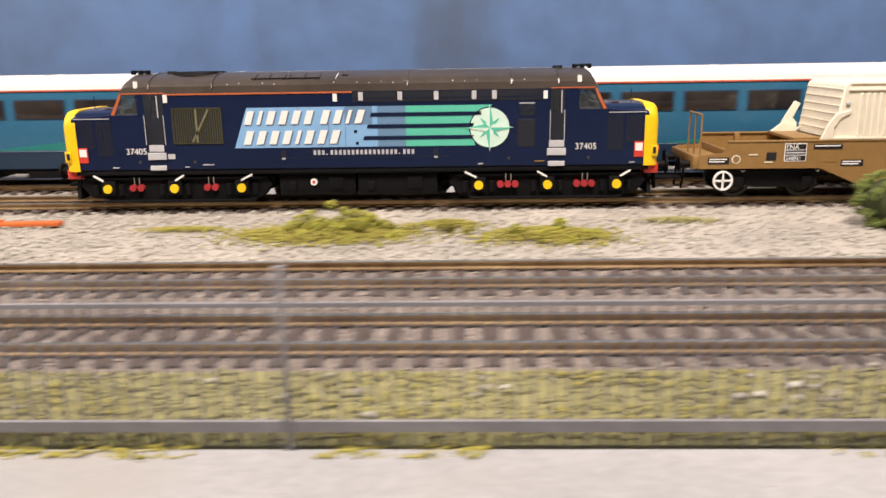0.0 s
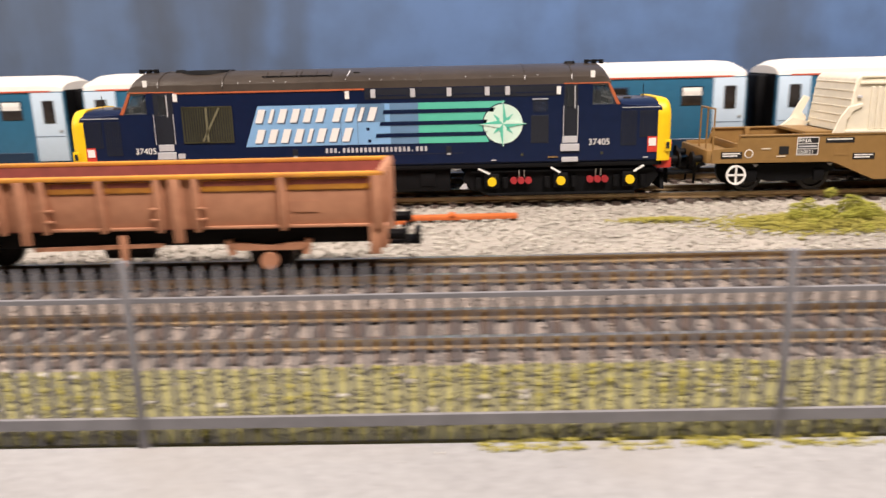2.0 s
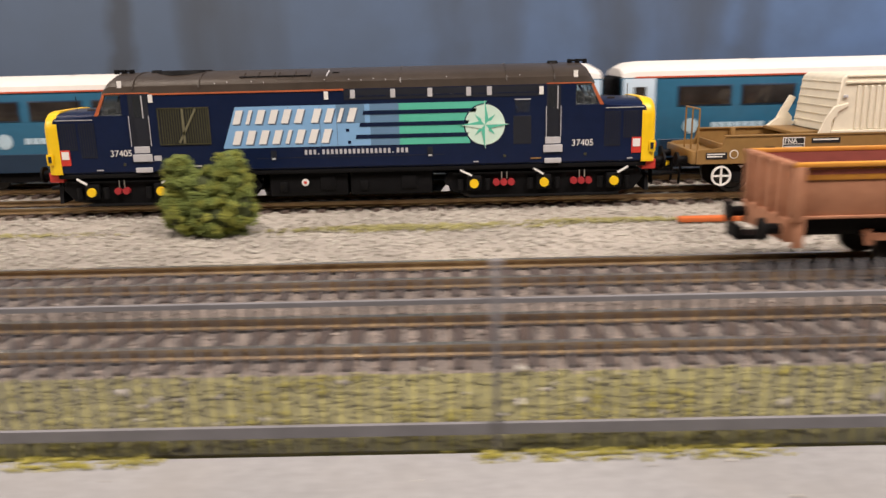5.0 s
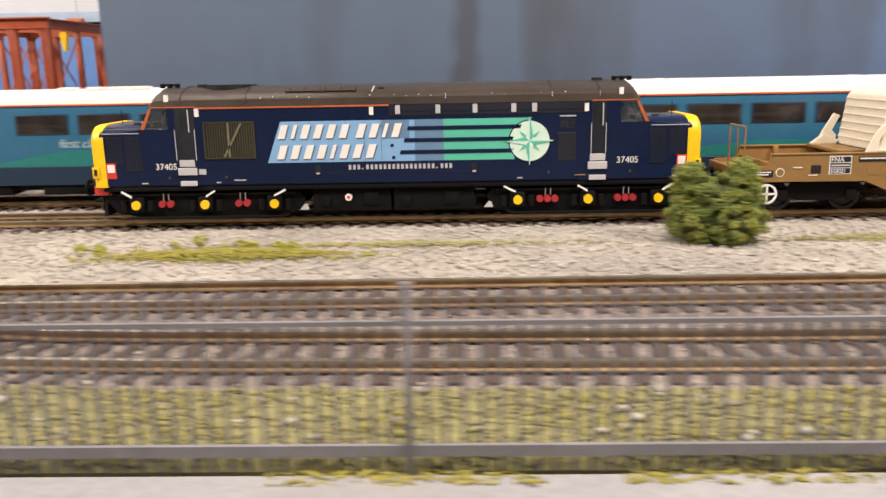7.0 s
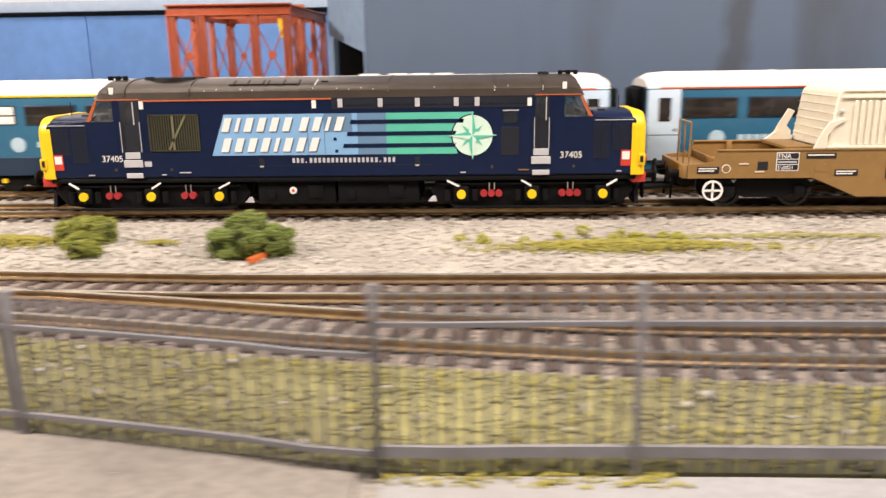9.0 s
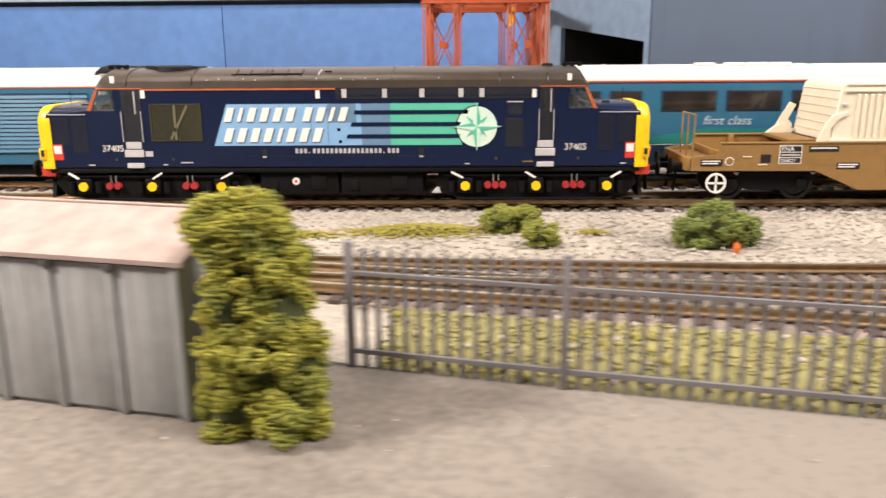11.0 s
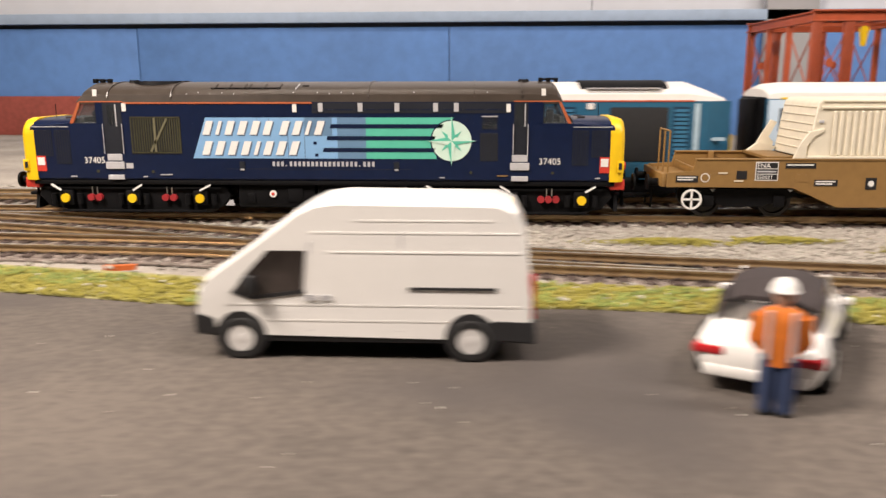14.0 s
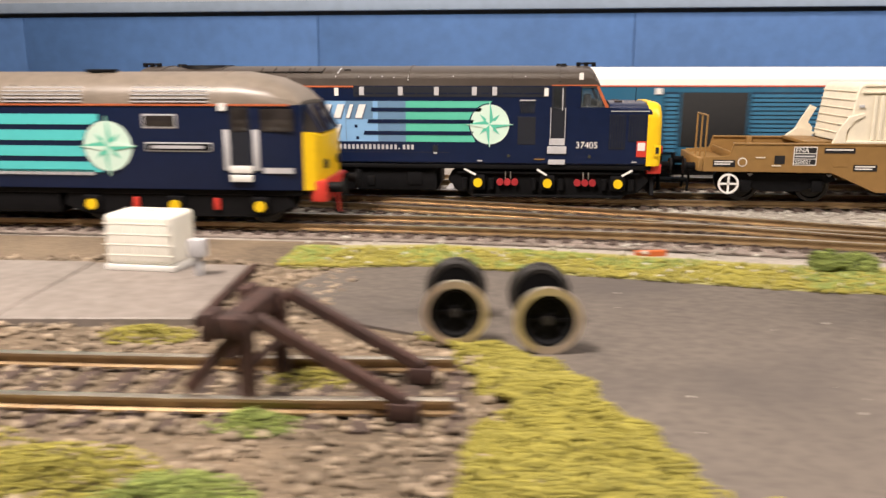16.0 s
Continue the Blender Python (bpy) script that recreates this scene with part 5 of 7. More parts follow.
    for x in (-30.9, -21.2):
        part("grab_panel", box(x, x + 2.2, y - 0.3, y, 18.4, 31.6, 0.15), STEPGREY, t, "pale grey grab panel")
    for z0, z1, d in ((17.6, 20, 0.5), (14.8, 17, 0.7)):
        part("step", box(-29, -21.6, y - d, y, z0, z1, 0.15), WHITEPAINT, t)
    part("cab_window", box(-18.4, -7.6, y - 0.2, y + 0.1, 31, 38.4, 0.3), DARKGLASS, t)
    part("number_bar", box(-18, -8, y - 0.12, y, 17.6, 19.4), STEPGREY, t)
    part("white_tablet", box(-32, -29.4, y - 0.5, y, 37.6, 40), WHITEPAINT, t)
    part("buffer_beam", box(-3, 1.8, -15, 15, 8, 15, 0.5), REDPAINT, t, "red buffer beam")
    for yy in (-11.4, 11.4):
        part("buffer", rod((6.6, yy, 12.6), (7.4, yy, 12.6), 3.1, 18, rod((1.6, yy, 12.6), (7, yy, 12.6), 1.7, 12)), CHASSIS, t)
    for yy in (-6, -3.5, 5):
        part("air_hose", rod((2.4, yy, 12), (3.4, yy, 3), 0.55, 8), REDPAINT if yy == -3.5 else CHASSIS, t)
    for yy in (-9, 9):
        part("headlamp", rod((0, yy, 20), (1.2, yy, 20), 1.6, 14), GRILLE, t)
    part("skirt", box(-252, -6, -15.5, 15.5, 10, 12.6, 0.4), CHASSIS, t)
    part("fuel_tank", box(-165, -90, -15, 15, 3, 11, 1), CHASSIS, t)
    for c in (-49, -211):
        bg = part("bogie", prism([(c - 40, 6), (c - 38, 10.6), (c + 38, 10.6), (c + 40, 6), (c + 30, 2.5), (c - 30, 2.5)], -15, -13, bevel=0.4), CHASSIS, t, "black bogie side frame")
        for x in (c - 29, c, c + 29):
            part("wheelset", rod((x, -10, 7), (x, -7.6, 7), 7, 22, rod((x, 7.6, 7), (x, 10, 7), 7, 22)), WHEELDARK, t)
            part("axle_box", box(x - 2.8, x + 2.8, -16.8, -14.8, 4, 9.6, 0.5), CHASSIS, bg)
            part("axle_cap", rod((x, -17.6, 6.6), (x, -16.6, 6.6), 1.8, 16), YELLOW, bg)
        for x in (c - 14, c + 14):
            part("brake_cylinder_end", box(x - 1.0, x + 1.0, -15.9, -14.6, 5, 9.0, 0.3), REDPAINT, bg)


near_diesel()
RUST = material("wagon_rust_pink", (0.46, 0.22, 0.125), 0.75, dark=(0.36, 0.16, 0.09), scale=25, fine=350, bump=0.15)
RUSTORANGE = material("wagon_orange", (0.66, 0.3, 0.03), 0.6, dark=(0.5, 0.2, 0.04), scale=30, fine=350)
RUSTRED = material("wagon_inside_red", (0.33, 0.085, 0.065), 0.8, vary=0.3, scale=25, fine=350)


def open_wagon():
    t = thing("open_wagon", "weathered orange-brown open wagon standing empty on the loop track", "wagon", at=(-235, -97.5, 0))
    hx, hy, z0, z1 = 70.5, 15, 14.8, 28.0
    for s in (-1, 1):
        sd = part("side", box(-hx, hx, min(s * hy, s * (hy - 1)), max(s * hy, s * (hy - 1)), z0, z1, 0.1), RUST, t, "rust pink wagon side")
        part("inner_side", box(-hx + 1, hx - 1, min(s * (hy - 1), s * (hy - 1.3)), max(s * (hy - 1), s * (hy - 1.3)), z0, z1 - 0.2), RUSTRED, t)
        part("top_rail", box(-hx - 0.4, hx + 0.4, min(s * (hy - 1.4), s * (hy + 1)), max(s * (hy - 1.4), s * (hy + 1)), z1 - 0.6, z1 + 0.5, 0.2), RUSTORANGE, t, "orange top rail")
        en = part("end", box(min(s * hx, s * (hx - 1)), max(s * hx, s * (hx - 1)), -hy, hy, z0, z1, 0.1), RUST, t)
        part("end_rail", box(min(s * (hx - 1.2), s * (hx + 0.6)), max(s * (hx - 1.2), s * (hx + 0.6)), -hy - 0.8, hy + 0.8, z1 - 0.6, z1 + 0.5, 0.2), RUST, t)
        for yy in (-10, -3.5, 3.5, 10):
            part("end_post", box(min(s * hx, s * (hx + 1.2)), max(s * hx, s * (hx + 1.2)), yy - 1, yy + 1, z0 - 1, z1, 0.2), RUST, en)
        part("headstock", box(min(s * (hx - 2), s * (hx + 1)), max(s * (hx - 2), s * (hx + 1)), -14, 14, 8.6, 14.6, 0.3), RUST, t)
        for yy in (-11.4, 11.4):
            part("buffer", rod((s * (hx + 5), yy, 11.6), (s * (hx + 6), yy, 11.6), 2.9, 16, rod((s * hx, yy, 11.6), (s * (hx + 5.4), yy, 11.6), 1.4, 10)), CHASSIS, t)
        part("coupling", box(min(s * hx, s * (hx + 9)), max(s * hx, s * (hx + 9)), -3.5, 3.5, 7, 8.2, 0.3), CHASSIS, t)
        part("hook", box(s * (hx + 8) - 0.8, s * (hx + 8) + 0.8, -4, 4, 7, 10.6, 0.3), CHASSIS, t)
        part("corner_step", box(s * (hx - 2) - 1.4, s * (hx - 2) + 1.4, -15.6, -14.6, 7.4, 15, 0.2), RUST, t)
    for x, w in ((-69.4, 1.4), (-45, 0.8), (-25.4, 0.8), (-20, 1.3), (-14.6, 0.8), (0, 0.8), (14.4, 0.8), (19, 1.3), (24, 0.8), (45.6, 0.8), (69.4, 1.4)):
        for s in (-1, 1):
            part("post", box(x - w, x + w, min(s * hy, s * (hy + 1.1)), max(s * hy, s * (hy + 1.1)), z0 - (3.5 if w == 1.3 else 0.8), z1 - 0.4, 0.25), RUST, t, "rusty side post")
    for x0, x1 in ((-67.5, -46.4), (-43.6, -26.6), (-13.4, -1.2), (1.2, 13.2), (25.2, 44.4), (47, 67.6)):
        p = part("orange_band", box(x0, x1, -hy - 0.25, -hy + 0.1, 24.2, 27, 0.1), RUSTORANGE, t, "orange band on the side")
        part("dark_slot", box(x0 + 0.4, x1 - 0.4, -hy - 0.32, -hy - 0.2, 25.6, 26.8), RUSTRED, p)
        part("lower_rib", box(x0, x1, -hy - 0.5, -hy, 14.6, 15.4, 0.15), RUST, t)
    for x in (-26.4, -13.6, 13.4, 25):
        for z in (17, 19.8):
            part("hinge", box(x - 1.1, x + 1.1, -hy - 1.2, -hy - 0.2, z, z + 0.6, 0.1), RUST, t)
    part("floor", box(-hx + 1, hx - 1, -hy + 1, hy - 1, 14.4, 15), RUSTRED, t)
    part("data_panel", box(48, 54.6, -hy - 0.2, -hy - 0.1, 18.6, 21.4), RUST, t)
    part("sole_bar", box(-hx + 1, hx - 1, -12.6, -11, 10, 14.6, 0.2), CHASSIS, t, "dark sole bar")
    part("sole_bar", box(-hx + 1, hx - 1, 11, 12.6, 10, 14.6, 0.2), CHASSIS, t)
    for c in (-40.4, 41):
        part("wheelset", rod((c, -10, 5.8), (c, -7.8, 5.8), 5.8, 24, rod((c, 7.8, 5.8), (c, 10, 5.8), 5.8, 24, rod((c, -8, 5.8), (c, 8, 5.8), 1.2, 8))), WHEELDARK, t)
        part("axle_guard", prism([(c - 6, 10.4), (c + 6, 10.4), (c + 4.6, 3.4), (c - 4.6, 3.4)], -12.4, -11.4, bevel=0.2), CHASSIS, t)
        part("axle_box", rod((c, -14.6, 5.8), (c, -12, 5.8), 2.3, 16), RUST, t, "rusty round axle box")
        part("leaf_spring", prism([(c - 10, 10), (c - 8, 8.6), (c + 8, 8.6), (c + 10, 10), (c + 8, 10.6), (c, 9.8), (c - 8, 10.6)], -14.2, -12.6), RUST, t)
        for d in (-10.4, 10.4):
            part("spring_hanger", beam((c + d, -13.4, 11.4), (c + d * 0.9, -13.4, 7.4), 1.2, 1.6), RUST, t)
    part("brake_lever", beam((-19, -14, 9.8), (14, -14, 10.4), 0.8, 1.0), RUST, t)
    part("lever_guard", box(3.2, 5.2, -15.2, -14.4, 5, 13.4, 0.2), RUST, t)
    part("vacuum_cylinder", rod((-4, -5, 8), (8, -5, 8), 3, 14), CHASSIS, t)


open_wagon()
gantry()
# ---- the yard: van, car, figure, cone, shed, wheelsets, buffer stop ----
VANWHITE = material("van_white", (0.8, 0.79, 0.76), 0.35, vary=0.04, scale=20, fine=200, coat=0.3)
TYRE = material("tyre", (0.02, 0.02, 0.02), 0.8)
ALLOY = material("alloy_wheel", (0.8, 0.79, 0.77), 0.4, 0.1, vary=0.1)
PLASTICBLACK = material("black_plastic", (0.02, 0.02, 0.022), 0.6)
TAILRED = material("tail_lamp_red", (0.5, 0.02, 0.025), 0.25)
SOFTTOP = material("soft_top_fabric", (0.045, 0.035, 0.035), 0.85, bump=0.2)
VANGLASS = material("van_dark_glass", (0.045, 0.036, 0.032), 0.1, vary=0.6, scale=120, fine=200)
CARGLASS = glass("car_glass", (0.32, 0.3, 0.28), 0.05)


def road_wheel(parent, x, y, r, w, s, spokes=6):
    """Tyre, rim and spokes; s: which way it faces."""
    b = bmesh.new()
    n = 26
    prof = [(0.62, 0.0), (0.9, 0.0), (1.0, 0.16), (1.0, 0.84), (0.9, 1.0), (0.62, 1.0)]
    rings = [[b.verts.new((r * q * math.cos(2 * math.pi * k / n), s * w * (0.5 - d), r * q * math.sin(2 * math.pi * k / n))) for k in range(n)] for q, d in prof]
    for a, c in zip(rings, rings[1:]):
        for k in range(n):
            b.faces.new((a[k], a[(k + 1) % n], c[(k + 1) % n], c[k]))
    wheel = part("wheel", b, TYRE, parent, "", (x, y, r))
    rim = bmesh.new()
    if spokes == 6:
        loft([[(r * q * math.cos(2 * math.pi * k / 24), s * (w * 0.5 - d), r * q * math.sin(2 * math.pi * k / 24)) for k in range(24)] for q, d in ((0.67, 0.1), (0.62, 0.5), (0.42, 0.35), (0.25, 0.3), (0.22, 0.05), (0.1, 0.0))], rim)
        holes = bmesh.new()
        for k in range(8):
            a = 2 * math.pi * k / 8
            rod((r * 0.5 * math.cos(a), s * (w * 0.5 - 0.36), r * 0.5 * math.sin(a)), (r * 0.5 * math.cos(a), s * (w * 0.5 - 0.6), r * 0.5 * math.sin(a)), r * 0.075, 8, holes)
        part("rim_holes", holes, TYRE, wheel)
    else:
        part("rim_well", rod((0, s * (w * 0.5 - 0.7), 0), (0, s * (w * 0.5 - 0.95), 0), r * 0.68, 24), WHEELDARK, wheel)
        for k in range(28):
            a, c = 2 * math.pi * k / 28, 2 * math.pi * (k + 1) / 28
            beam((r * 0.64 * math.cos(a), s * (w * 0.5 - 0.2), r * 0.64 * math.sin(a)), (r * 0.64 * math.cos(c), s * (w * 0.5 - 0.2), r * 0.64 * math.sin(c)), 0.5, 0.35, rim)
        for k in range(5):
            a = 2 * math.pi * k / 5 + 0.3
            beam((0, s * (w * 0.5 - 0.3), 0), (r * 0.62 * math.cos(a), s * (w * 0.5 - 0.3), r * 0.62 * math.sin(a)), 0.9, 0.3, rim)
        rod((0, s * w * 0.5, 0), (0, s * (w * 0.5 - 0.5), 0), r * 0.2, 12, rim)
    part("rim", rim, ALLOY, wheel, "silver rim")
    return wheel


def van():
    t = thing("delivery_van", "white high-roof delivery van parked on the yard", "van", at=(-1073.4, -137.2, -2.6))
    hw = 13.2
    prof = [(-30.4, 5.2), (-31.8, 7), (-32.2, 11), (-31.8, 14.4), (-30, 17), (-26.4, 19.6), (-18.6, 25), (-12, 29.8), (-8.5, 31.4), (-4, 32), (28.4, 31.7), (31.8, 30.4), (33.6, 27), (35.2, 14), (35.2, 7), (34.6, 4.4)]
    # body as rings across the width, leaning in towards the roof
    def ring(y, k):
        out = []
        for x, z in prof:
            lean = max(0.0, (z - 15) / 19) * 2.4
            out.append((x * (1 - 0.015 * k), math.copysign(max(abs(y) - lean * (abs(y) / hw), 0), y), z if z < 8 else z - k * 0.9))
        return out
    body = part("body", loft([ring(-hw, 1.0), ring(-hw + 0.9, 0.25), ring(-hw + 3, 0), ring(hw - 3, 0), ring(hw - 0.9, 0.25), ring(hw, 1.0)]), VANWHITE, t, "white van body", sharp=28)
    y = -hw
    lean = lambda z: y + max(0.0, (z - 15) / 19) * 2.4
    # cab side window and windscreen
    def side_panel(pts, lift, thick=0.25):
        b = bmesh.new()
        lo = [(x, lean(z) - lift, z) for x, z in pts]
        hi = [(x, lean(z) - lift + thick + 0.3, z) for x, z in pts]
        return loft([lo, hi], b)
    win = part("cab_window", side_panel([(-24, 14.6), (-22, 17.4), (-17.4, 22.2), (-9.8, 22.2), (-10.4, 14.4), (-20.6, 12.9)], 0.12), VANGLASS, t, "dark cab side window")
    part("window_edge", side_panel([(-24.8, 13.8), (-24, 14.8), (-20.6, 13.2), (-10.2, 14.6), (-10, 13.8), (-20.8, 12.4)], 0.2), PLASTICBLACK, win)
    part("mirror", box(-22, -19.6, y - 2.4, y - 0.2, 13.8, 17.6, 0.5), PLASTICBLACK, t, "black door mirror")
    part("windscreen", loft([[(-25.6, -11.4, 20.2), (-19.4, -10.6, 24.8), (-19.4, 10.6, 24.8), (-25.6, 11.4, 20.2)], [(-25.9, -11.4, 19.6), (-18.9, -10.6, 24.9), (-18.9, 10.6, 24.9), (-25.9, 11.4, 19.6)]]), VANGLASS, t, "raked windscreen")
    for z, x0, x1 in ((25.6, -9, 32.6), (21.8, -5, 32.6), (11.2, -26, 33), (8, -18, 18)):
        part("crease", side_panel([(x0, z), (x1, z), (x1, z + 0.35), (x0, z + 0.35)], -0.06 if z > 15 else 0.05), VANWHITE, t)
    part("roof_rib", side_panel([(0, 28), (27, 28), (27, 28.3), (0, 28.3)], -0.05), VANWHITE, t)
    part("door_seam", side_panel([(-9.4, 6), (-9.1, 6), (-8.9, 24), (-9.2, 24)], 0.02), STEPGREY, t)
    part("door_seam", side_panel([(8.8, 6), (9.1, 6), (9.3, 26), (9, 26)], 0.02), STEPGREY, t)
    part("slide_rail", side_panel([(10.8, 14.7), (28, 14.7), (28, 15.2), (10.8, 15.2)], 0.1), PLASTICBLACK, t, "dark sliding door rail")
    for x in (-9.6, -6.6):
        part("door_handle", side_panel([(x, 12.4), (x + 1.7, 12.4), (x + 1.7, 13.5), (x, 13.5)], 0.3), STEPGREY, t)
    part("front_bumper", prism([(-32.6, 5), (-32.8, 9.4), (-30.6, 9.6), (-28, 8.6), (-27.6, 4.6)], -hw - 0.1, hw + 0.1, bevel=0.5), PLASTICBLACK, t, "black front bumper")
    part("rear_bumper", prism([(35.8, 3.8), (35.8, 8.6), (27, 8.8), (26, 4.4)], -hw - 0.12, hw + 0.12, bevel=0.4), PLASTICBLACK, t, "black rear bumper")
    part("headlamp", prism([(-32, 13), (-30.4, 16), (-28.6, 15.6), (-29.4, 13)], -hw + 0.5, -hw + 3.5), VANGLASS, t)
    part("sill", box(-27, 26, -hw + 0.3, hw - 0.3, 3.6, 5.4, 0.3), PLASTICBLACK, t)
    part("tail_lamp", box(34.6, 35.5, -hw + 0.2, -hw + 1.6, 9, 18, 0.2), TAILRED, t)
    for x in (-23.2, 23):
        part("wheel_arch", rod((x, -hw - 0.1, 4.8), (x, hw + 0.1, 4.8), 5.2, 28), PLASTICBLACK, t)
        for s in (-1, 1):
            road_wheel(t, x, s * (hw - 1.2), 4.4, 3.2, s)


van()


def car():
    t = thing("sports_car", "white two-door sports car with a dark folding roof", "car", at=(-987.4, -140.6, -2.6), turn=63)
    # lower body: rings along the length
    stations = [(-28.6, 8.6, 4.2, 8.2), (-27.6, 10.4, 3.2, 9.6), (-24, 11.3, 2.6, 10.8), (-17, 11.7, 2.4, 11.0), (-8, 11.2, 2.4, 10.4), (2, 11.0, 2.4, 10.0), (12, 11.4, 2.4, 9.8), (20, 11.3, 2.5, 8.8), (26, 10.2, 2.8, 7.4), (29, 8.0, 3.2, 6.0)]
    secs = []
    for x, w, z0, z1 in stations:
        zm = (z0 + z1) / 2
        secs.append([(x, y, z) for y, z in ((w * 0.86, z0), (w, zm - 0.4), (w * 0.98, zm + 1.2), (w * 0.86, z1 - 0.3), (w * 0.5, z1 + 0.3), (0, z1 + 0.5), (-w * 0.5, z1 + 0.3), (-w * 0.86, z1 - 0.3), (-w * 0.98, zm + 1.2), (-w, zm - 0.4), (-w * 0.86, z0))])
    part("body", loft(secs), VANWHITE, t, "glossy white rounded car body", sharp=50)
    cab = []
    for x, w, z in ((-20.5, 8.4, 10.8), (-15, 8.4, 14.2), (-9, 8.3, 16.6), (-3, 8.2, 17.2), (2.5, 8.1, 16.4), (9.5, 8.6, 10.4)):
        cab.append([(x, y, zz) for y, zz in ((w + 1.2, 9.6), (w, z - 1.2), (w * 0.6, z - 0.1), (0, z), (-w * 0.6, z - 0.1), (-w, z - 1.2), (-w - 1.2, 9.6))])
    part("glasshouse", loft(cab), CARGLASS, t, "tinted car glasshouse", sharp=50)
    top = []
    for x, w, z in ((-14.6, 8.3, 14.8), (-9, 8.4, 16.9), (-3, 8.3, 17.5), (2.2, 8.0, 16.9)):
        top.append([(x, y, zz) for y, zz in ((w, z - 1.5), (w * 0.6, z), (0, z + 0.2), (-w * 0.6, z), (-w, z - 1.5), (-w * 0.9, z - 1.9), (w * 0.9, z - 1.9))])
    part("soft_top", loft(top), SOFTTOP, t, "dark fabric folding roof", sharp=50)
    for s in (-1, 1):
        part("rear_quarter", prism([(-20.5, 10.4), (-14, 15), (-10, 15.2), (-14.4, 10.4)], s * 8.7 - 0.4, s * 8.7 + 0.4), SOFTTOP, t)
        part("a_pillar", beam((9.2, s * 9.0, 10.4), (2.6, s * 7.8, 16.4), 0.7, 0.7), VANWHITE, t)
        part("tail_lamp", box(-28.9, -25.4, min(s * 5.4, s * 10.9), max(s * 5.4, s * 10.9), 6.9, 8.5, 0.5), TAILRED, t, "red tail lamp")
        part("mirror", box(5.6, 7.6, min(s * 10.6, s * 13), max(s * 10.6, s * 13), 10, 11.4, 0.4), VANWHITE, t)
        for x in (-16.8, 16.7):
            part("wheel_arch", rod((x, s * 10, 4.4), (x, s * 11.75, 4.4), 5.0, 26), PLASTICBLACK, t)
            road_wheel(t, x, s * 10.6, 4.3, 2.8, s, 8)
    part("rear_bumper", box(-29, -26, -9, 9, 3, 5.2, 0.6), VANWHITE, t)
    part("seat", box(-9, -6, -6.5, -2, 8, 14, 0.8), SEAT, t)
    part("seat", box(-9, -6, 2, 6.5, 8, 14, 0.8), SEAT, t)


car()
HIVIS = material("orange_vest", (0.75, 0.2, 0.02), 0.7)
JEANS = material("dark_blue_cloth", (0.03, 0.05, 0.12), 0.8)
SKIN = material("painted_flesh", (0.5, 0.3, 0.22), 0.6)


def figurine():
    """A painted model figure: one plain mesh."""
    b = bmesh.new()
    for s in (-1, 1):
        rod((s * 1.5, 0.2, 0.6), (s * 1.3, 0, 10.6), 1.35, 10, b, 1.7, 1)
        box(s * 1.6 - 1.1, s * 1.6 + 1.1, -2.4, 1.4, 0, 1.1, 0.3, b, 1, 3)
        rod((s * 3.4, 0, 17.2), (s * 4.1, -0.6, 12.6), 1.15, 10, b, 1.0, 0)
        rod((s * 4.1, -0.6, 12.6), (s * 3.2, -2.8, 10.8), 0.95, 10, b, 0.8, 0)
    loft([[(w * math.cos(a), d * math.sin(a), z) for a in [2 * math.pi * k / 14 for k in range(14)]] for z, w, d in ((8.8, 2.9, 1.9), (12, 3.0, 2.0), (16, 3.5, 2.1), (18, 3.3, 1.8), (18.8, 1.6, 1.2))], b, 0)
    rod((0, 0, 18.4), (0, 0, 19.6), 1.0, 10, b, mat=2)
    loft([[(r * math.cos(a), r * 1.05 * math.sin(a), z) for a in [2 * math.pi * k / 14 for k in range(14)]] for z, r in ((19.2, 1.0), (20, 1.6), (21.2, 1.75), (22, 1.6))], b, 2)
    loft([[(r * math.cos(a), r * 1.1 * math.sin(a), z) for a in [2 * math.pi * k / 14 for k in range(14)]] for z, r in ((21.4, 2.3), (21.7, 2.1), (22.6, 1.9), (23.4, 1.2), (23.7, 0.3))], b, 4)
    box(-0.5, 0.5, -2.3, -1.9, 9.5, 18, 0, b, mat=5)
    for x in (-1.9, 1.9):
        box(x - 0.35, x + 0.35, -2.2, 2.2, 10, 18.2, 0.1, b, 1, 5)
    ob = part("figurine", b, [HIVIS, JEANS, SKIN, PLASTICBLACK, WHITEPAINT, STEPGREY])
    ob.matrix_world = pose(-0.999, -0.1725, -0.0026, 0, 0, 160)
    tagged(ob, "painted model figure in orange vest and white helmet", "figurine")


figurine()


def cone():
    t = thing("traffic_cone", "red and white traffic cone standing on the yard", "cone", at=(-951.4, -130.4, -2.6))
    part("base", loft([[(r * math.cos(a), r * math.sin(a), z) for a in [2 * math.pi * k / 8 + 0.39 for k in range(8)]] for z, r in ((0, 2.9), (1.0, 2.7), (1.6, 2.0))]), REDPAINT, t, "red cone base")
    part("sleeve", rod((0, 0, 1.5), (0, 0, 8), 1.6, 20, r2=0.95), WHITEPAINT, t, "white cone sleeve")
    part("tip", rod((0, 0, 8), (0, 0, 12.4), 0.95, 20, r2=0.4), REDPAINT, t, "red cone tip")


cone()
SHEDGREY = material("shed_grey_card", (0.37, 0.385, 0.395), 0.8, dark=(0.3, 0.31, 0.32), scale=18, fine=250, bump=0.12)
SHEDROOF = material("shed_roof", (0.42, 0.35, 0.32), 0.85, dark=(0.34, 0.25, 0.23), scale=14, fine=300, bump=0.2)


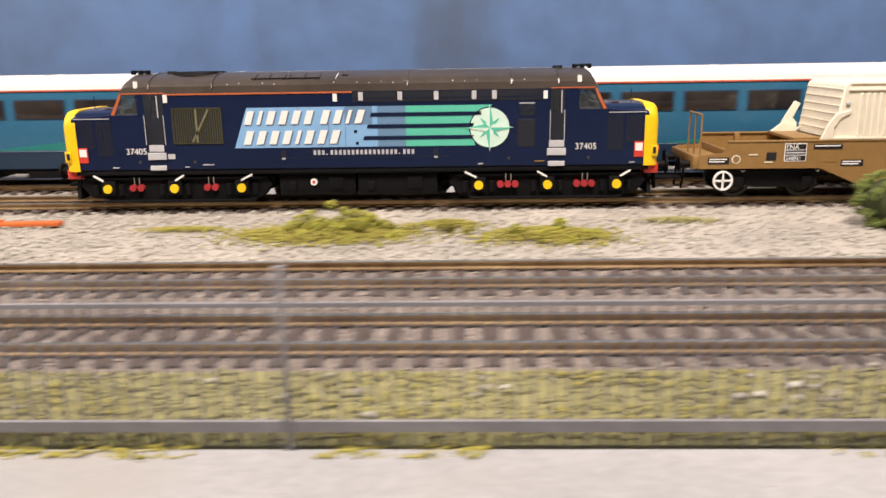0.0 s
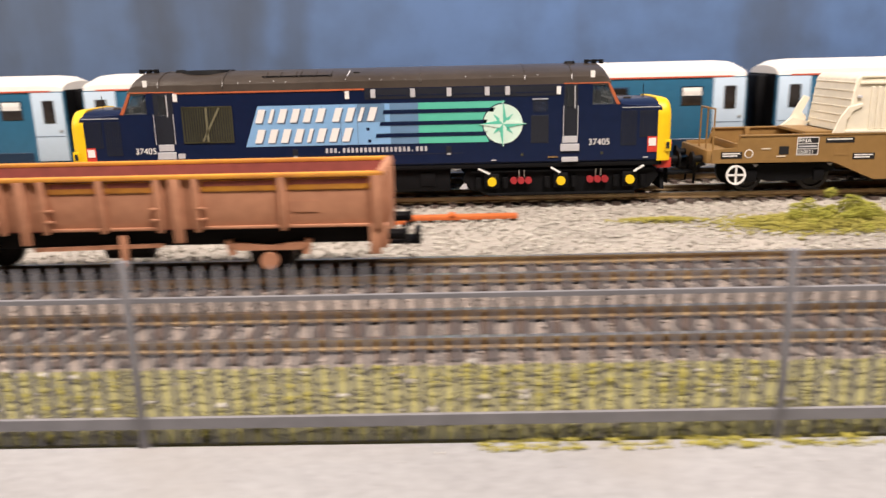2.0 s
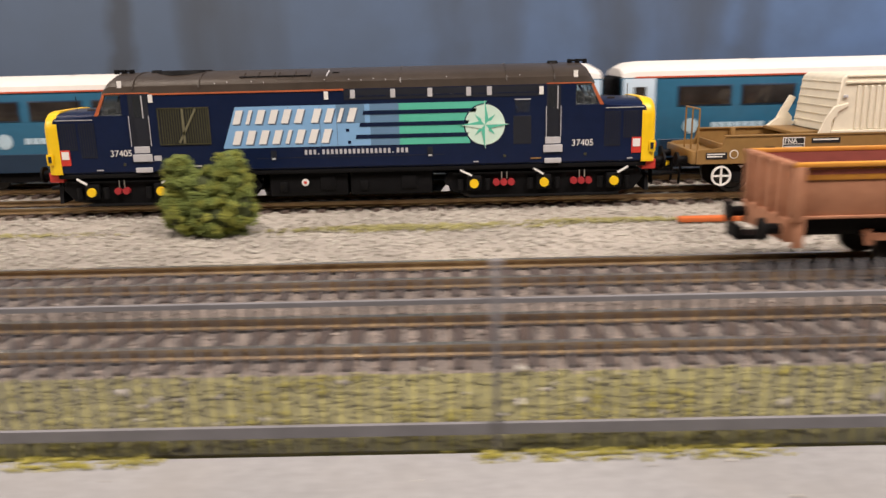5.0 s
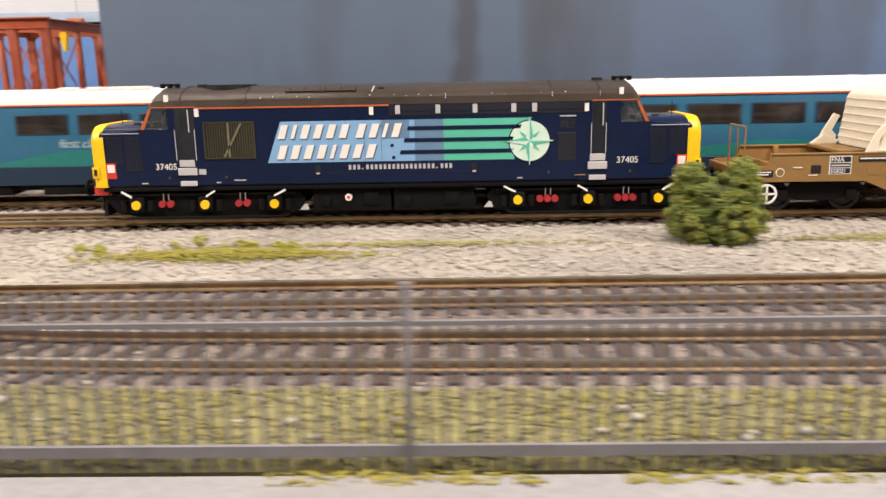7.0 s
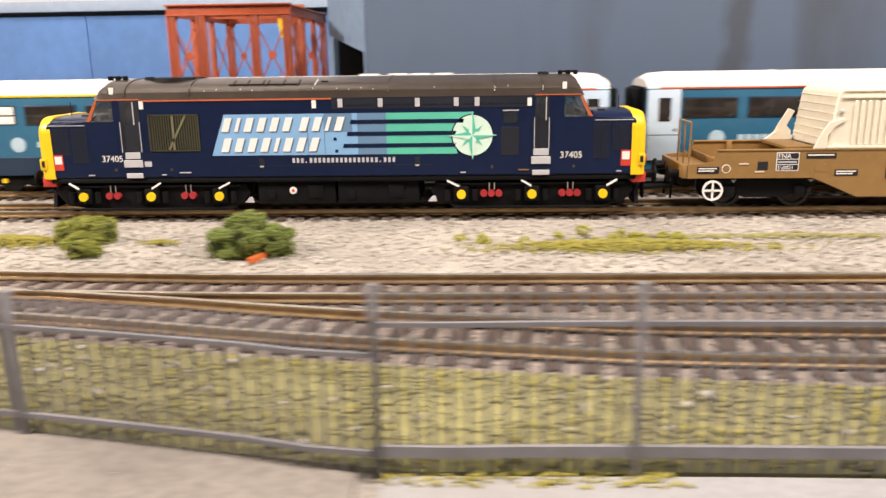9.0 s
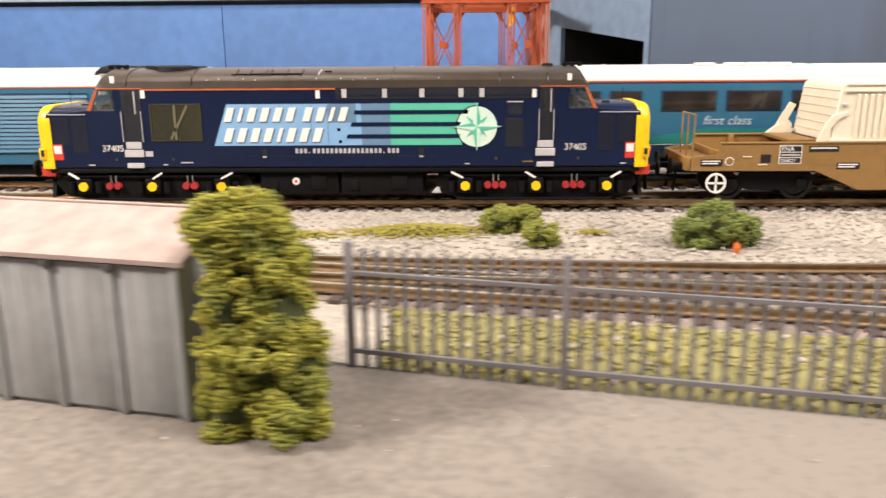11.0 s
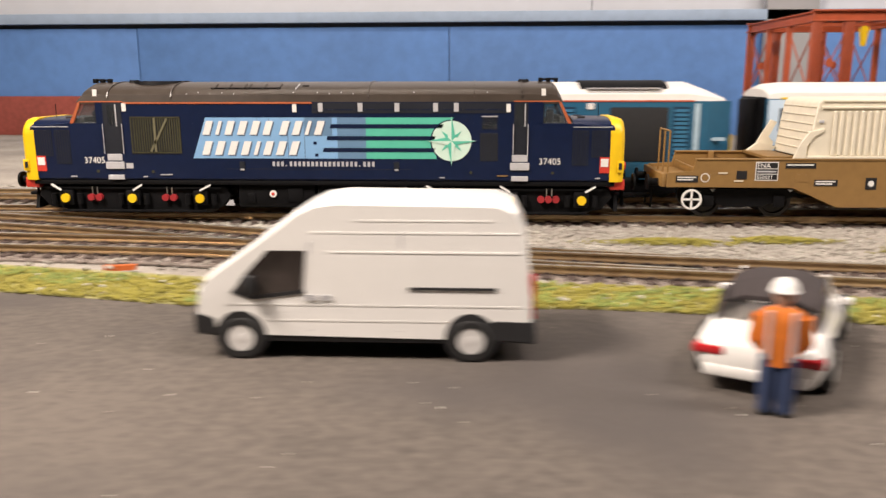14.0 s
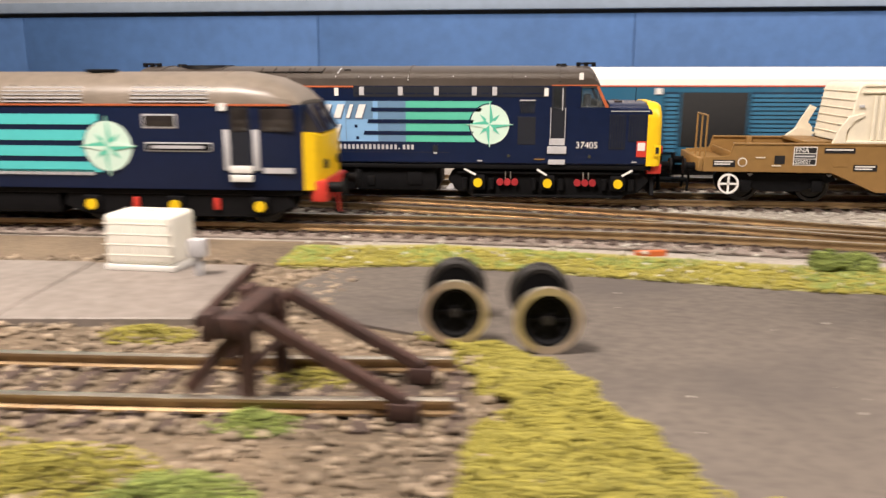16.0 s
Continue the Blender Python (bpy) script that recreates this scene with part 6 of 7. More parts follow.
def shed():
    t = thing("shed", "grey panelled lock-up shed with a pinkish low-pitched roof", "shed", at=(-913.4, -172.6, -2.6), turn=-13.2)
    L, D, e, r = 24.6, 26, 27.5, 33.0
    b = prism([(0, 0), (D, 0), (D, e), (D / 2, r), (0, e)], -L, L, axis="x")
    part("body", b, SHEDGREY, t, "grey card shed walls")
    for k in range(4):
        x0 = -L + 0.5 + k * (2 * L - 1) / 4
        p = part("panel", box(x0 + 0.8, x0 + (2 * L - 1) / 4 - 0.8, -0.5, 0.05, 0.8, e - 1, 0.12), SHEDGREY, t, "grey door panel")
        for d in (3.4, 7.2):
            part("panel_groove", box(x0 + d, x0 + d + 0.15, -0.56, -0.48, 1.4, e - 2), SHEDGREY, p)
    for k in range(5):
        x0 = -L + 0.5 + k * (2 * L - 1) / 4
        part("post", box(x0 - 0.7, x0 + 0.7, -0.9, 0.05, 0, e - 0.4, 0.15), SHEDGREY, t)
        if 0 < k < 4:
            part("post_cap", box(x0 - 1, x0 + 1, -1.2, -0.2, e - 2, e - 0.6, 0.1), material("dark_cap", (0.09, 0.09, 0.09), 0.7) if k == 1 else bpy.data.materials["dark_cap"], t)
    for s in (0, 1):
        y0, y1, z0, z1 = (-1.3, D / 2, e - 0.55, r + 0.1) if s == 0 else (D / 2, D + 2.2, r + 0.1, e - 0.9)
        part("roof_slope", loft([[(x, y0, z0), (x, y1, z1), (x, y1, z1 + 0.8), (x, y0, z0 + 0.8)] for x in (-L - 1.4, L + 1.4)]), SHEDROOF, t, "pinkish grey roof slope")
    part("ridge", box(-L - 1.4, L + 1.4, D / 2 - 0.6, D / 2 + 0.6, r + 0.6, r + 1.1, 0.2), SHEDROOF, t)


shed()
RUSTBROWN = material("rusty_brown_steel", (0.06, 0.026, 0.019), 0.7, dark=(0.025, 0.012, 0.01), scale=60, fine=400, bump=0.2)
TYRESTEEL = material("bright_tyre_steel", (0.72, 0.62, 0.5), 0.3, 0.8, vary=0.15)


def wheelset_on_ground(x, y, turn):
    t = thing("spare_wheelset", "spare railway wheelset with bright tyres standing on the yard", "wheelset", "wheelsets on the yard", at=(x, y, -2.6), turn=turn)
    r = 6.6
    for s in (-1, 1):
        w = wheel_mesh(r * 0.86, 3.2)
        if s > 0:
            bmesh.ops.rotate(w, cent=(0, 0, 0), matrix=Matrix.Rotation(math.pi, 3, "Z"), verts=w.verts)
        wh = part("wheel", w, CHASSIS, t, "black wheel centre", (0, s * 8.2, r))
        ring = bmesh.new()
        n = 40
        prof = [(0.84, -1.7), (0.97, -1.7), (1.0, -1.2), (1.0, 0.9), (1.08, 1.2), (1.08, 1.9), (0.84, 1.9)]
        rr = [[ring.verts.new((r * q / 1.08 * math.cos(2 * math.pi * k / n), -s * -d, r * q / 1.08 * math.sin(2 * math.pi * k / n))) for k in range(n)] for q, d in prof]
        for a, c in zip(rr, rr[1:] + rr[:1]):
            for k in range(n):
                ring.faces.new((a[k], a[(k + 1) % n], c[(k + 1) % n], c[k]))
        part("tyre", ring, TYRESTEEL if s < 0 else WHEELDARK, wh, "bright steel tyre" if s < 0 else "dark steel tyre")
        for k in range(8):
            a = 2 * math.pi * k / 8
            part("spoke_rib", beam((1.2 * math.cos(a), s * 0.6, 1.2 * math.sin(a)), (4.6 * math.cos(a), s * 0.6, 4.6 * math.sin(a)), 0.5, 0.6), CHASSIS, wh)
    part("axle", rod((0, -9.8, r), (0, 9.8, r), 0.9, 12), WHEELDARK, t)
    return t


wheelset_on_ground(-1208.6, -149.2, 4)
wheelset_on_ground(-1190.6, -152.4, 4)


def buffer_stop():
    t = thing("buffer_stop", "rusty brown rail-built buffer stop at the siding's end", "buffer stop", at=(-1241, -184.2, 0), turn=-3.5)
    for s in (-1, 1):
        y = s * 7.4
        part("rear_strut", beam((5, y, 12.8), (29, y, 0.2), 1.8, 2.4, bevel=0.4), RUSTBROWN, t, "inclined rusty strut")
        part("front_strut", beam((-7, y, 0.2), (4.2, y, 12.8), 1.7, 2.2, bevel=0.4), RUSTBROWN, t)
        part("upright", box(2, 4.6, y - 0.9, y + 0.9, -2, 12.4, 0.3), RUSTBROWN, t)
        part("foot", box(26, 31, y - 1.2, y + 1.2, -2.5, 0.4, 0.3), RUSTBROWN, t)
        part("buffer_pad", box(-3.4, -1, y - 2.4, y + 2.4, 9.2, 13.8, 0.4), RUSTBROWN, t)
    part("cross_beam", box(-1, 3, -9.4, 9.4, 9.6, 13.2, 0.6), RUSTBROWN, t, "rusty cross beam")
    part("tie_bar", rod((4, -7.4, 5), (4, 7.4, 5), 0.7, 8), RUSTBROWN, t)


buffer_stop()
SLABMAT = material("concrete_slab", (0.27, 0.235, 0.21), 0.6, dark=(0.17, 0.147, 0.13), scale=12, fine=300, bump=0.15)
TOTE = material("tote_plastic", (0.82, 0.8, 0.72), 0.45, vary=0.05, scale=30)


def slab():
    t = thing("concrete_slab", "smooth grey-brown concrete slab beside the siding", "slab", kind="structure")
    for k in range(5):
        x1 = -1264.5 - k * 44
        part("panel", prism([(x1 - 43.4, -155 - 0.8 * k), (x1, -151.2 - 0.8 * k * 0), (x1 - 4, -105), (x1 - 47.4, -106)], -3.9, -1.2, axis="z", bevel=0.3), SLABMAT, t)
    part("edge_strip", beam((-1263.4, -151.5, -1.9), (-1267.2, -104.5, -1.9), 1.4, 2.0), RUSTBROWN, t)


slab()


def tote_tank():
    t = thing("tote_tank", "white plastic tote tank on the concrete slab", "container", at=(-1294.2, -108, -1.2), turn=-4)
    part("pallet", box(-10, 10, -6.6, 6.6, 0, 1.6, 0.2), WHITEPAINT, t)
    tk = part("tank", box(-9.6, 9.6, -6.4, 6.4, 1.6, 15, 1.3, seg=3), TOTE, t, "white translucent tank")
    for z in (4, 6.8, 9.6, 12.4):
        part("cage_bar", box(-9.9, 9.9, -6.5, -6.3, z, z + 0.35, 0.1), TOTE, tk)
    for k in range(6):
        x = -8.4 + k * 3.36
        part("cage_bar", box(x, x + 0.3, -6.52, -6.35, 1.8, 14.4), TOTE, tk)
    part("cap", rod((0, 0, 14.8), (0, 0, 15.6), 1.6, 16), WHITEPAINT, tk)
    g = thing("pedestal_cabinet", "small grey cabinet on a post beside the tank", "cabinet", at=(-1277.5, -117, -1.2))
    part("post", box(-0.9, 0.9, -0.9, 0.9, 0, 7, 0.2), STEPGREY, g)
    part("cabinet", box(-2.2, 2.2, -1.6, 1.6, 5, 9.6, 0.3), STEPGREY, g)


tote_tank()
ORANGE = material("orange_plank", (0.6, 0.14, 0.03), 0.6, vary=0.25, scale=40)


def planks():
    for x0, x1, y in ((-308, -164, -29), (-244, -123, -22)):
        t = thing("orange_plank", "long orange plank lying on the ballast", "plank", "orange planks", at=((x0 + x1) / 2, y, -3.2), turn=1.2)
        part("plank", box(-(x1 - x0) / 2, (x1 - x0) / 2, -2, 2, 0, 1.6, 0.2), ORANGE, t)
        for k in (-0.3, 0.3):
            part("batten", box((x1 - x0) * k - 1.2, (x1 - x0) * k + 1.2, -2.4, 2.4, 1.5, 2.3, 0.1), ORANGE, t)
    for x, y, turn in ((-1157, -76, 12), (-759, -60, 75)):
        t = thing("orange_offcut", "short bent orange offcut lying by the track", "offcut", "orange offcuts", at=(x, y, -3.2), turn=turn)
        part("strip", loft([[(a, yy + 0.06 * a * a * 0.3, z) for yy, z in ((-0.9, 0), (0.9, 0), (0.9, 1.6), (-0.9, 1.6))] for a in (-4.5, -1.5, 1.5, 4.5)]), ORANGE, t)


planks()
# ---- ballast stones, grass, moss, bushes, fence ----
rs = np.random.RandomState(7)
OCTA = np.array([(1, 0, 0), (-1, 0, 0), (0, 1, 0), (0, -1, 0), (0, 0, 1), (0, 0, -1)], float)
OCTAF = np.array([(0, 2, 4), (2, 1, 4), (1, 3, 4), (3, 0, 4), (2, 0, 5), (1, 2, 5), (3, 1, 5), (0, 3, 5)])


def crumbs(name, pts, size, mat, parent=None, label="", flat=0.8, kind="", category=""):
    """Many small uneven lumps in one mesh."""
    n = len(pts)
    q = rs.normal(size=(n, 4))
    q /= np.linalg.norm(q, axis=1)[:, None]
    w, x, y, z = q.T
    R = np.stack([1 - 2 * (y * y + z * z), 2 * (x * y - z * w), 2 * (x * z + y * w), 2 * (x * y + z * w), 1 - 2 * (x * x + z * z), 2 * (y * z - x * w), 2 * (x * z - y * w), 2 * (y * z + x * w), 1 - 2 * (x * x + y * y)], 1).reshape(n, 3, 3)
    shape = OCTA[None] * rs.uniform(0.6, 1.3, (n, 6, 1)) * rs.uniform(0.6, 1.1, (n, 1, 3))
    v = np.einsum("nij,nkj->nki", R, shape) * np.asarray(size).reshape(n, 1, 1)
    v[:, :, 2] *= flat
    v = (v + np.asarray(pts)[:, None, :]).reshape(-1, 3) * K
    f = (OCTAF[None] + 6 * np.arange(n)[:, None, None]).reshape(-1, 3)
    me = bpy.data.meshes.new(name)
    me.vertices.add(len(v))
    me.vertices.foreach_set("co", v.ravel())
    me.loops.add(len(f) * 3)
    me.loops.foreach_set("vertex_index", f.ravel())
    me.polygons.add(len(f))
    me.polygons.foreach_set("loop_start", np.arange(0, len(f) * 3, 3))
    me.update(calc_edges=True)
    me.materials.append(mat)
    ob = new(name, me)
    if parent:
        ob.parent = parent
    return tagged(ob, label, category, "", kind)


def line_y(line, x):
    """Height of a polyline (x, y) at x."""
    pts = sorted(line)
    return np.interp(x, [p[0] for p in pts], [p[1] for p in pts])


def scatter(n, x0, x1, lo, hi, z=-3.5, clump=0.0, scale=0.05, seed=0):
    """Points between two lines; clump above 0 keeps those where a noise is high."""
    x = rs.uniform(x0, x1, n)
    a, b = lo(x), hi(x)
    y = a + (b - a) * rs.uniform(0, 1, n)
    if clump:
        keep = np.array([noise.noise((xx * scale, yy * scale * 1.6, seed)) > clump - 0.5 for xx, yy in zip(x, y)])
        x, y = x[keep], y[keep]
    return np.stack([x, y, np.full(len(x), z) + rs.uniform(-0.2, 0.3, len(x))], 1)


const = lambda v: (lambda x: np.full(len(x), float(v)))
loop_y = lambda d: (lambda x: line_y(TRACK_LOOP, x) + d)
near_y = lambda d: (lambda x: np.where(x > -870, line_y(TRACK_NEAR, x), line_y(TRACK_LOOP, x)) + d)
fence_y = lambda d: (lambda x: line_y(FENCE_LINE, x) + d)
yard_y = lambda d: (lambda x: line_y(YARD_EDGE[:11], x) + d)

p = scatter(30000, -1500, 300, loop_y(15), const(6))
crumbs("ballast", p, rs.uniform(0.45, 1.15, len(p)), STONE, None, "loose pale grey and buff ballast stones", 0.7, "stuff", "ballast")
p = scatter(9000, -1450, 300, const(28), const(118))
crumbs("ballast", p, rs.uniform(0.5, 1.1, len(p)), STONE, None, "loose pale ballast stones between the rear tracks", 0.7, "stuff", "ballast")
BEDSTONE = material("track_bed_stone", (0.46, 0.39, 0.34), 0.9, dark=(0.15, 0.12, 0.1), scale=60, fine=700, island=0.5)
bed = [(x, line_y(TRACK_LOOP, [x])[0] + 14) for x in range(600, -1600, -50)]
low = [(x, float(near_y(-18)(np.array([x]))[0])) for x in range(-1600, 601, 50)]
outline_sheet("track_bed", bed + low, -3.3, DARKBALLAST, "dark brown-grey ballast bed under the near tracks", "track bed", 0.5)
p = scatter(26000, -1500, 300, near_y(-19), loop_y(15), -3.2)
crumbs("track_ballast", p, rs.uniform(0.4, 0.95, len(p)), BEDSTONE, None, "brown-grey ballast stones between the sleepers", 0.6, "stuff", "ballast")
p = scatter(5000, -1500, 300, const(2), const(34), -3.4)
crumbs("track_ballast", p, rs.uniform(0.4, 0.9, len(p)), BEDSTONE, None, "brown ballast stones of the running line", 0.6, "stuff", "ballast")
# stones round the siding
SIDESTONE = material("siding_stone", (0.4, 0.32, 0.23), 0.9, dark=(0.09, 0.068, 0.046), scale=60, fine=700, island=0.5)
p = np.stack([rs.uniform(-1480, -1190, 9000), rs.uniform(-250, -95, 9000), rs.uniform(-3.4, -2.5, 9000)], 1)
p = p[~((p[:, 0] > -1238) & (p[:, 1] > -156))]
p = p[~((p[:, 0] > -1196) & (p[:, 1] > -200))]
p = p[~((p[:, 0] < -1266) & (p[:, 1] > -152) & (p[:, 1] < -104))]
crumbs("ballast", p, rs.uniform(0.5, 1.7, len(p)), SIDESTONE, None, "coarse brown-grey stones round the siding", 0.7, "stuff", "ballast")

# grass strips
xs_f = list(range(-860, 421, 40))
strip = [(x, float(fence_y(0.8)(np.array([x]))[0])) for x in xs_f] + [(x, float(near_y(-17.5)(np.array([x]))[0])) for x in reversed(xs_f)]
outline_sheet("grass_strip", strip, -3.0, GRASS, "mossy green-brown verge between track and fence", "grass", 1.0)
p = scatter(16000, -862, 300, fence_y(1.5), near_y(-18), -2.6)
crumbs("grass", p, rs.uniform(0.35, 0.95, len(p)), GRASS, None, "olive green static grass verge by the fence", 0.7, "stuff", "grass")
p = scatter(7000, -862, 400, fence_y(1), near_y(-20), -2.2, 0.52, 0.035, 3)
crumbs("grass", p, rs.uniform(0.4, 1.1, len(p)), MOSS, None, "yellow-green grass clumps by the fence", 0.8, "stuff", "grass")
p = scatter(420, -862, 400, fence_y(2), near_y(-18), -1.9)
crumbs("verge_stone", p, rs.uniform(0.6, 1.5, len(p)), STONE, None, "scattered pale stones in the verge", 0.7, "stuff", "stones")
xs_y = list(range(-1262, -879, 12))
strip = [(x, float(yard_y(-1.5)(np.array([x]))[0])) for x in xs_y] + [(x, float(min(loop_y(-21)(np.array([x]))[0], yard_y(26)(np.array([x]))[0]))) for x in reversed(xs_y)]
outline_sheet("yard_verge", strip, -2.5, GRASS, "green verge along the yard", "grass", 1.0)
p = scatter(10000, -1262, -880, yard_y(-2.2), lambda x: np.minimum(yard_y(21)(x), loop_y(-21)(x)), -2.1)
crumbs("grass", p, rs.uniform(0.4, 1.05, len(p)), MOSS, None, "bright yellow-green grass along the yard", 0.9, "stuff", "grass")
p = scatter(5000, -1262, -880, yard_y(-1), lambda x: np.minimum(yard_y(22)(x), loop_y(-22)(x)), -1.9, 0.52, 0.04, 8)
crumbs("grass", p, rs.uniform(0.5, 1.2, len(p)), LEAF, None, "darker green grass tufts along the yard", 0.9, "stuff", "grass")
p = scatter(260, -1262, -880, yard_y(0), loop_y(-18), -2.0)
crumbs("verge_stone", p, rs.uniform(0.7, 1.5, len(p)), STONE, None, "pale stones in the yard verge", 0.7, "stuff", "stones")
# grass between siding and yard, and tufts in front
p = np.stack([rs.uniform(-1222, -1160, 42000), rs.uniform(-270, -152, 42000), rs.uniform(-2.7, -1.7, 42000)], 1)
left = np.interp(p[:, 1], [-270, -215, -190, -168, -152], [-1216, -1206, -1199, -1206, -1214])
right = np.interp(p[:, 1], [-270, -211, -192, -168, -158, -152], [-1152, -1167, -1177, -1186, -1200, -1212])
edge = np.array([5 * noise.noise((a * 0.12, b * 0.12, 2.0)) for a, b in zip(p[:, 0], p[:, 1])])
p[:, 2] += 0.4 * edge
p = p[(p[:, 0] > left + edge) & (p[:, 0] < right + edge)]
crumbs("grass", p, rs.uniform(0.25, 0.8, len(p)), MOSS, None, "yellow-green grass between siding and yard", 0.9, "stuff", "grass")
for cx, cy, r, n, m in ((-1288, -216, 22, 1500, MOSS), (-1258, -214, 12, 600, MOSS), (-1240, -218, 9, 420, LEAF), (-1236, -196, 6, 200, LEAF), (-1300, -206, 10, 400, MOSS), (-1272, -158, 8, 200, MOSS), (-1232, -178, 6, 130, MOSS)):
    n = n * 3
    a, d = rs.uniform(0, 2 * math.pi, n), r * rs.uniform(0, 1, n) ** 0.7
    pts = np.stack([cx + d * np.cos(a) * 1.3, cy + d * np.sin(a) * 0.8, -3 + 2.6 * (1 - d / r) * rs.uniform(0, 1, n)], 1)
    crumbs("grass_tuft", pts, rs.uniform(0.22, 0.65, n), m, None, "low grass tuft beside the siding", 0.9, "stuff", "grass")
LEAFTALL = material("bright_moss_foliage", (0.44, 0.42, 0.065), 0.9, dark=(0.17, 0.18, 0.03), scale=90, fine=600, island=0.5)
# Inner foam green, darkened so its colour holds the shade between clumps.
LEAFSHADE = material("inner_foliage", (0.05, 0.062, 0.018), 0.95, dark=(0.016, 0.022, 0.007), scale=90, fine=500, island=0.4)


def clump_points(cx, cy, cz, r, n):
    """A shell of points round one small clump, thicker above."""
    d = rs.normal(size=(n, 3))
    d /= np.linalg.norm(d, axis=1)[:, None]
    rad = r * rs.uniform(0.72, 1.12, n)
    return np.stack([cx + d[:, 0] * rad, cy + d[:, 1] * rad, cz + d[:, 2] * rad * 0.85], 1)


# moss on the pale ballast
for cx, cy, rx, ry, h, n, m in ((-20, -40, 32, 15, 3, 2600, MOSS), (58, -46, 24, 13, 3, 1100, MOSS), (23, -26, 14, 5, 2, 300, MOSS), (-72, -30, 16, 4, 1, 260, MOSS), (108, -22, 14, 4, 1, 200, GRASS), (-640, -44, 44, 8, 2, 1500, MOSS), (-580, -30, 60, 4, 0.6, 400, GRASS),
                             (-858, -34, 26, 8, 2.5, 1100, MOSS), (-800, -36, 6, 3, 1.2, 90, MOSS), (-407, -30, 50, 6, 0.6, 420, GRASS), (-332, -26, 40, 5, 0.6, 260, GRASS), (-985, -28, 22, 5, 1.5, 420, MOSS), (-900, -40, 16, 5, 1.5, 320, MOSS), (-945, -24, 18, 5, 1.5, 320, MOSS), (-1060, -14, 5, 2.5, 2, 90, MOSS)):
    n = int(n * 1.6)
    u, v = rs.normal(0, 0.45, n), rs.normal(0, 0.45, n)
    hh = np.clip(1 - (u * u + v * v), 0, 1)
    pts = np.stack([cx + rx * u, cy + ry * v, -3.2 + h * hh * rs.uniform(0.2, 1, n)], 1)
    crumbs("moss_patch", pts, rs.uniform(0.4, 1.0, n), m, None, "yellow-green moss patch on the ballast", 0.8, "stuff", "moss")
for cx, cy, rx, ry, h, n, m in ((-16, -40, 20, 11, 11, 34, LEAFTALL), (-2, -36, 14, 8, 4, 12, MOSS), (58, -46, 20, 9, 5, 14, LEAFTALL), (24, -34, 8, 4, 3, 5, MOSS), (-650, -33, 34, 6, 3, 18, LEAFTALL)):
    pts = []
    for k in range(n):
        u, v = rs.normal(0, 0.5), rs.normal(0, 0.5)
        cr = rs.uniform(1.2, 2.6)
        pts.append(clump_points(cx + rx * u, cy + ry * v, -3.2 + max(0.0, h * (1 - u * u - v * v)) * rs.uniform(0.2, 1), cr, int(30 * cr * cr)))
    pts = np.concatenate(pts)
    pts[:, 2] = np.maximum(pts[:, 2], -3.4)
    crumbs("moss_clump", pts, rs.uniform(0.28, 0.6, len(pts)), m, None, "raised yellow-green moss clumps on the ballast", 0.9, "stuff", "moss")
# grass at the foot of the fence, on the road side
p = scatter(3200, -704, 300, fence_y(-4), fence_y(0), -2.6, 0.55, 0.03, 5)
crumbs("fence_moss", p, rs.uniform(0.4, 1.1, len(p)), MOSS, None, "thin moss along the fence foot", 0.6, "stuff", "moss")


def bush(name, label, at, lumps, mat, size=(0.3, 0.62), mat2=None, clump=1.9, dense=0.8):
    """Foam foliage: uneven clumps of crumbs round a core whose dark colour paints the shade in the gaps."""
    t = thing(name, label, "bush", at=at)
    for x, y, z, r, h in lumps:
        pale, deep = [], []
        for k in range(int(dense * 9 * (r / clump) ** 1.6) + 3):
            d = Vector(rs.normal(size=3)).normalized()
            out = rs.uniform(0.72, 1.06)
            q = (x + d.x * r * out, y + d.y * r * out, max(z + d.z * h * out, 0.6))
            cr = clump * rs.uniform(0.55, 1.25)
            pts = clump_points(*q, cr, int(26 * cr * cr))
            (deep if mat2 and rs.rand() < 0.4 else pale).append(pts)
        for pts, m in ((pale, mat), (deep, mat2)):
            if pts:
                pts = np.concatenate(pts)
                pts[:, 2] = np.maximum(pts[:, 2], -0.2)
                crumbs("foliage_clump", pts, rs.uniform(*size, len(pts)), m, t, flat=0.9)
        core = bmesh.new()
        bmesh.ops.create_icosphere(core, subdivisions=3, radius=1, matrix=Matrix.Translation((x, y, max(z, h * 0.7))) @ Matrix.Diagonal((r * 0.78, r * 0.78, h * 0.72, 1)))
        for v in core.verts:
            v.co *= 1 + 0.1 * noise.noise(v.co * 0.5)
        part("core", core, LEAFSHADE, t)
    return t


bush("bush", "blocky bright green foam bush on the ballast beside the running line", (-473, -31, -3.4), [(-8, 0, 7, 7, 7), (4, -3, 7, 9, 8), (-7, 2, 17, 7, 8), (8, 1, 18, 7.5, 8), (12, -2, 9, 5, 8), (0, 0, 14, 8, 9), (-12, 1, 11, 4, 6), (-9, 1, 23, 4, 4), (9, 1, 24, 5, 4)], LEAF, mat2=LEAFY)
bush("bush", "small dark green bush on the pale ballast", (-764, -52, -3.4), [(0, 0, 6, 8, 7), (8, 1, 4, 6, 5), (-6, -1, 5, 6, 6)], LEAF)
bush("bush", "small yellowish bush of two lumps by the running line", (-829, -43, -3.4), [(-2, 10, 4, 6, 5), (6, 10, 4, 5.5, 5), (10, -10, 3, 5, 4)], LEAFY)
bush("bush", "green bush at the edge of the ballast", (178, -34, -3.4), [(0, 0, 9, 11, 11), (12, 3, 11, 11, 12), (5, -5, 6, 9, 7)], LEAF)
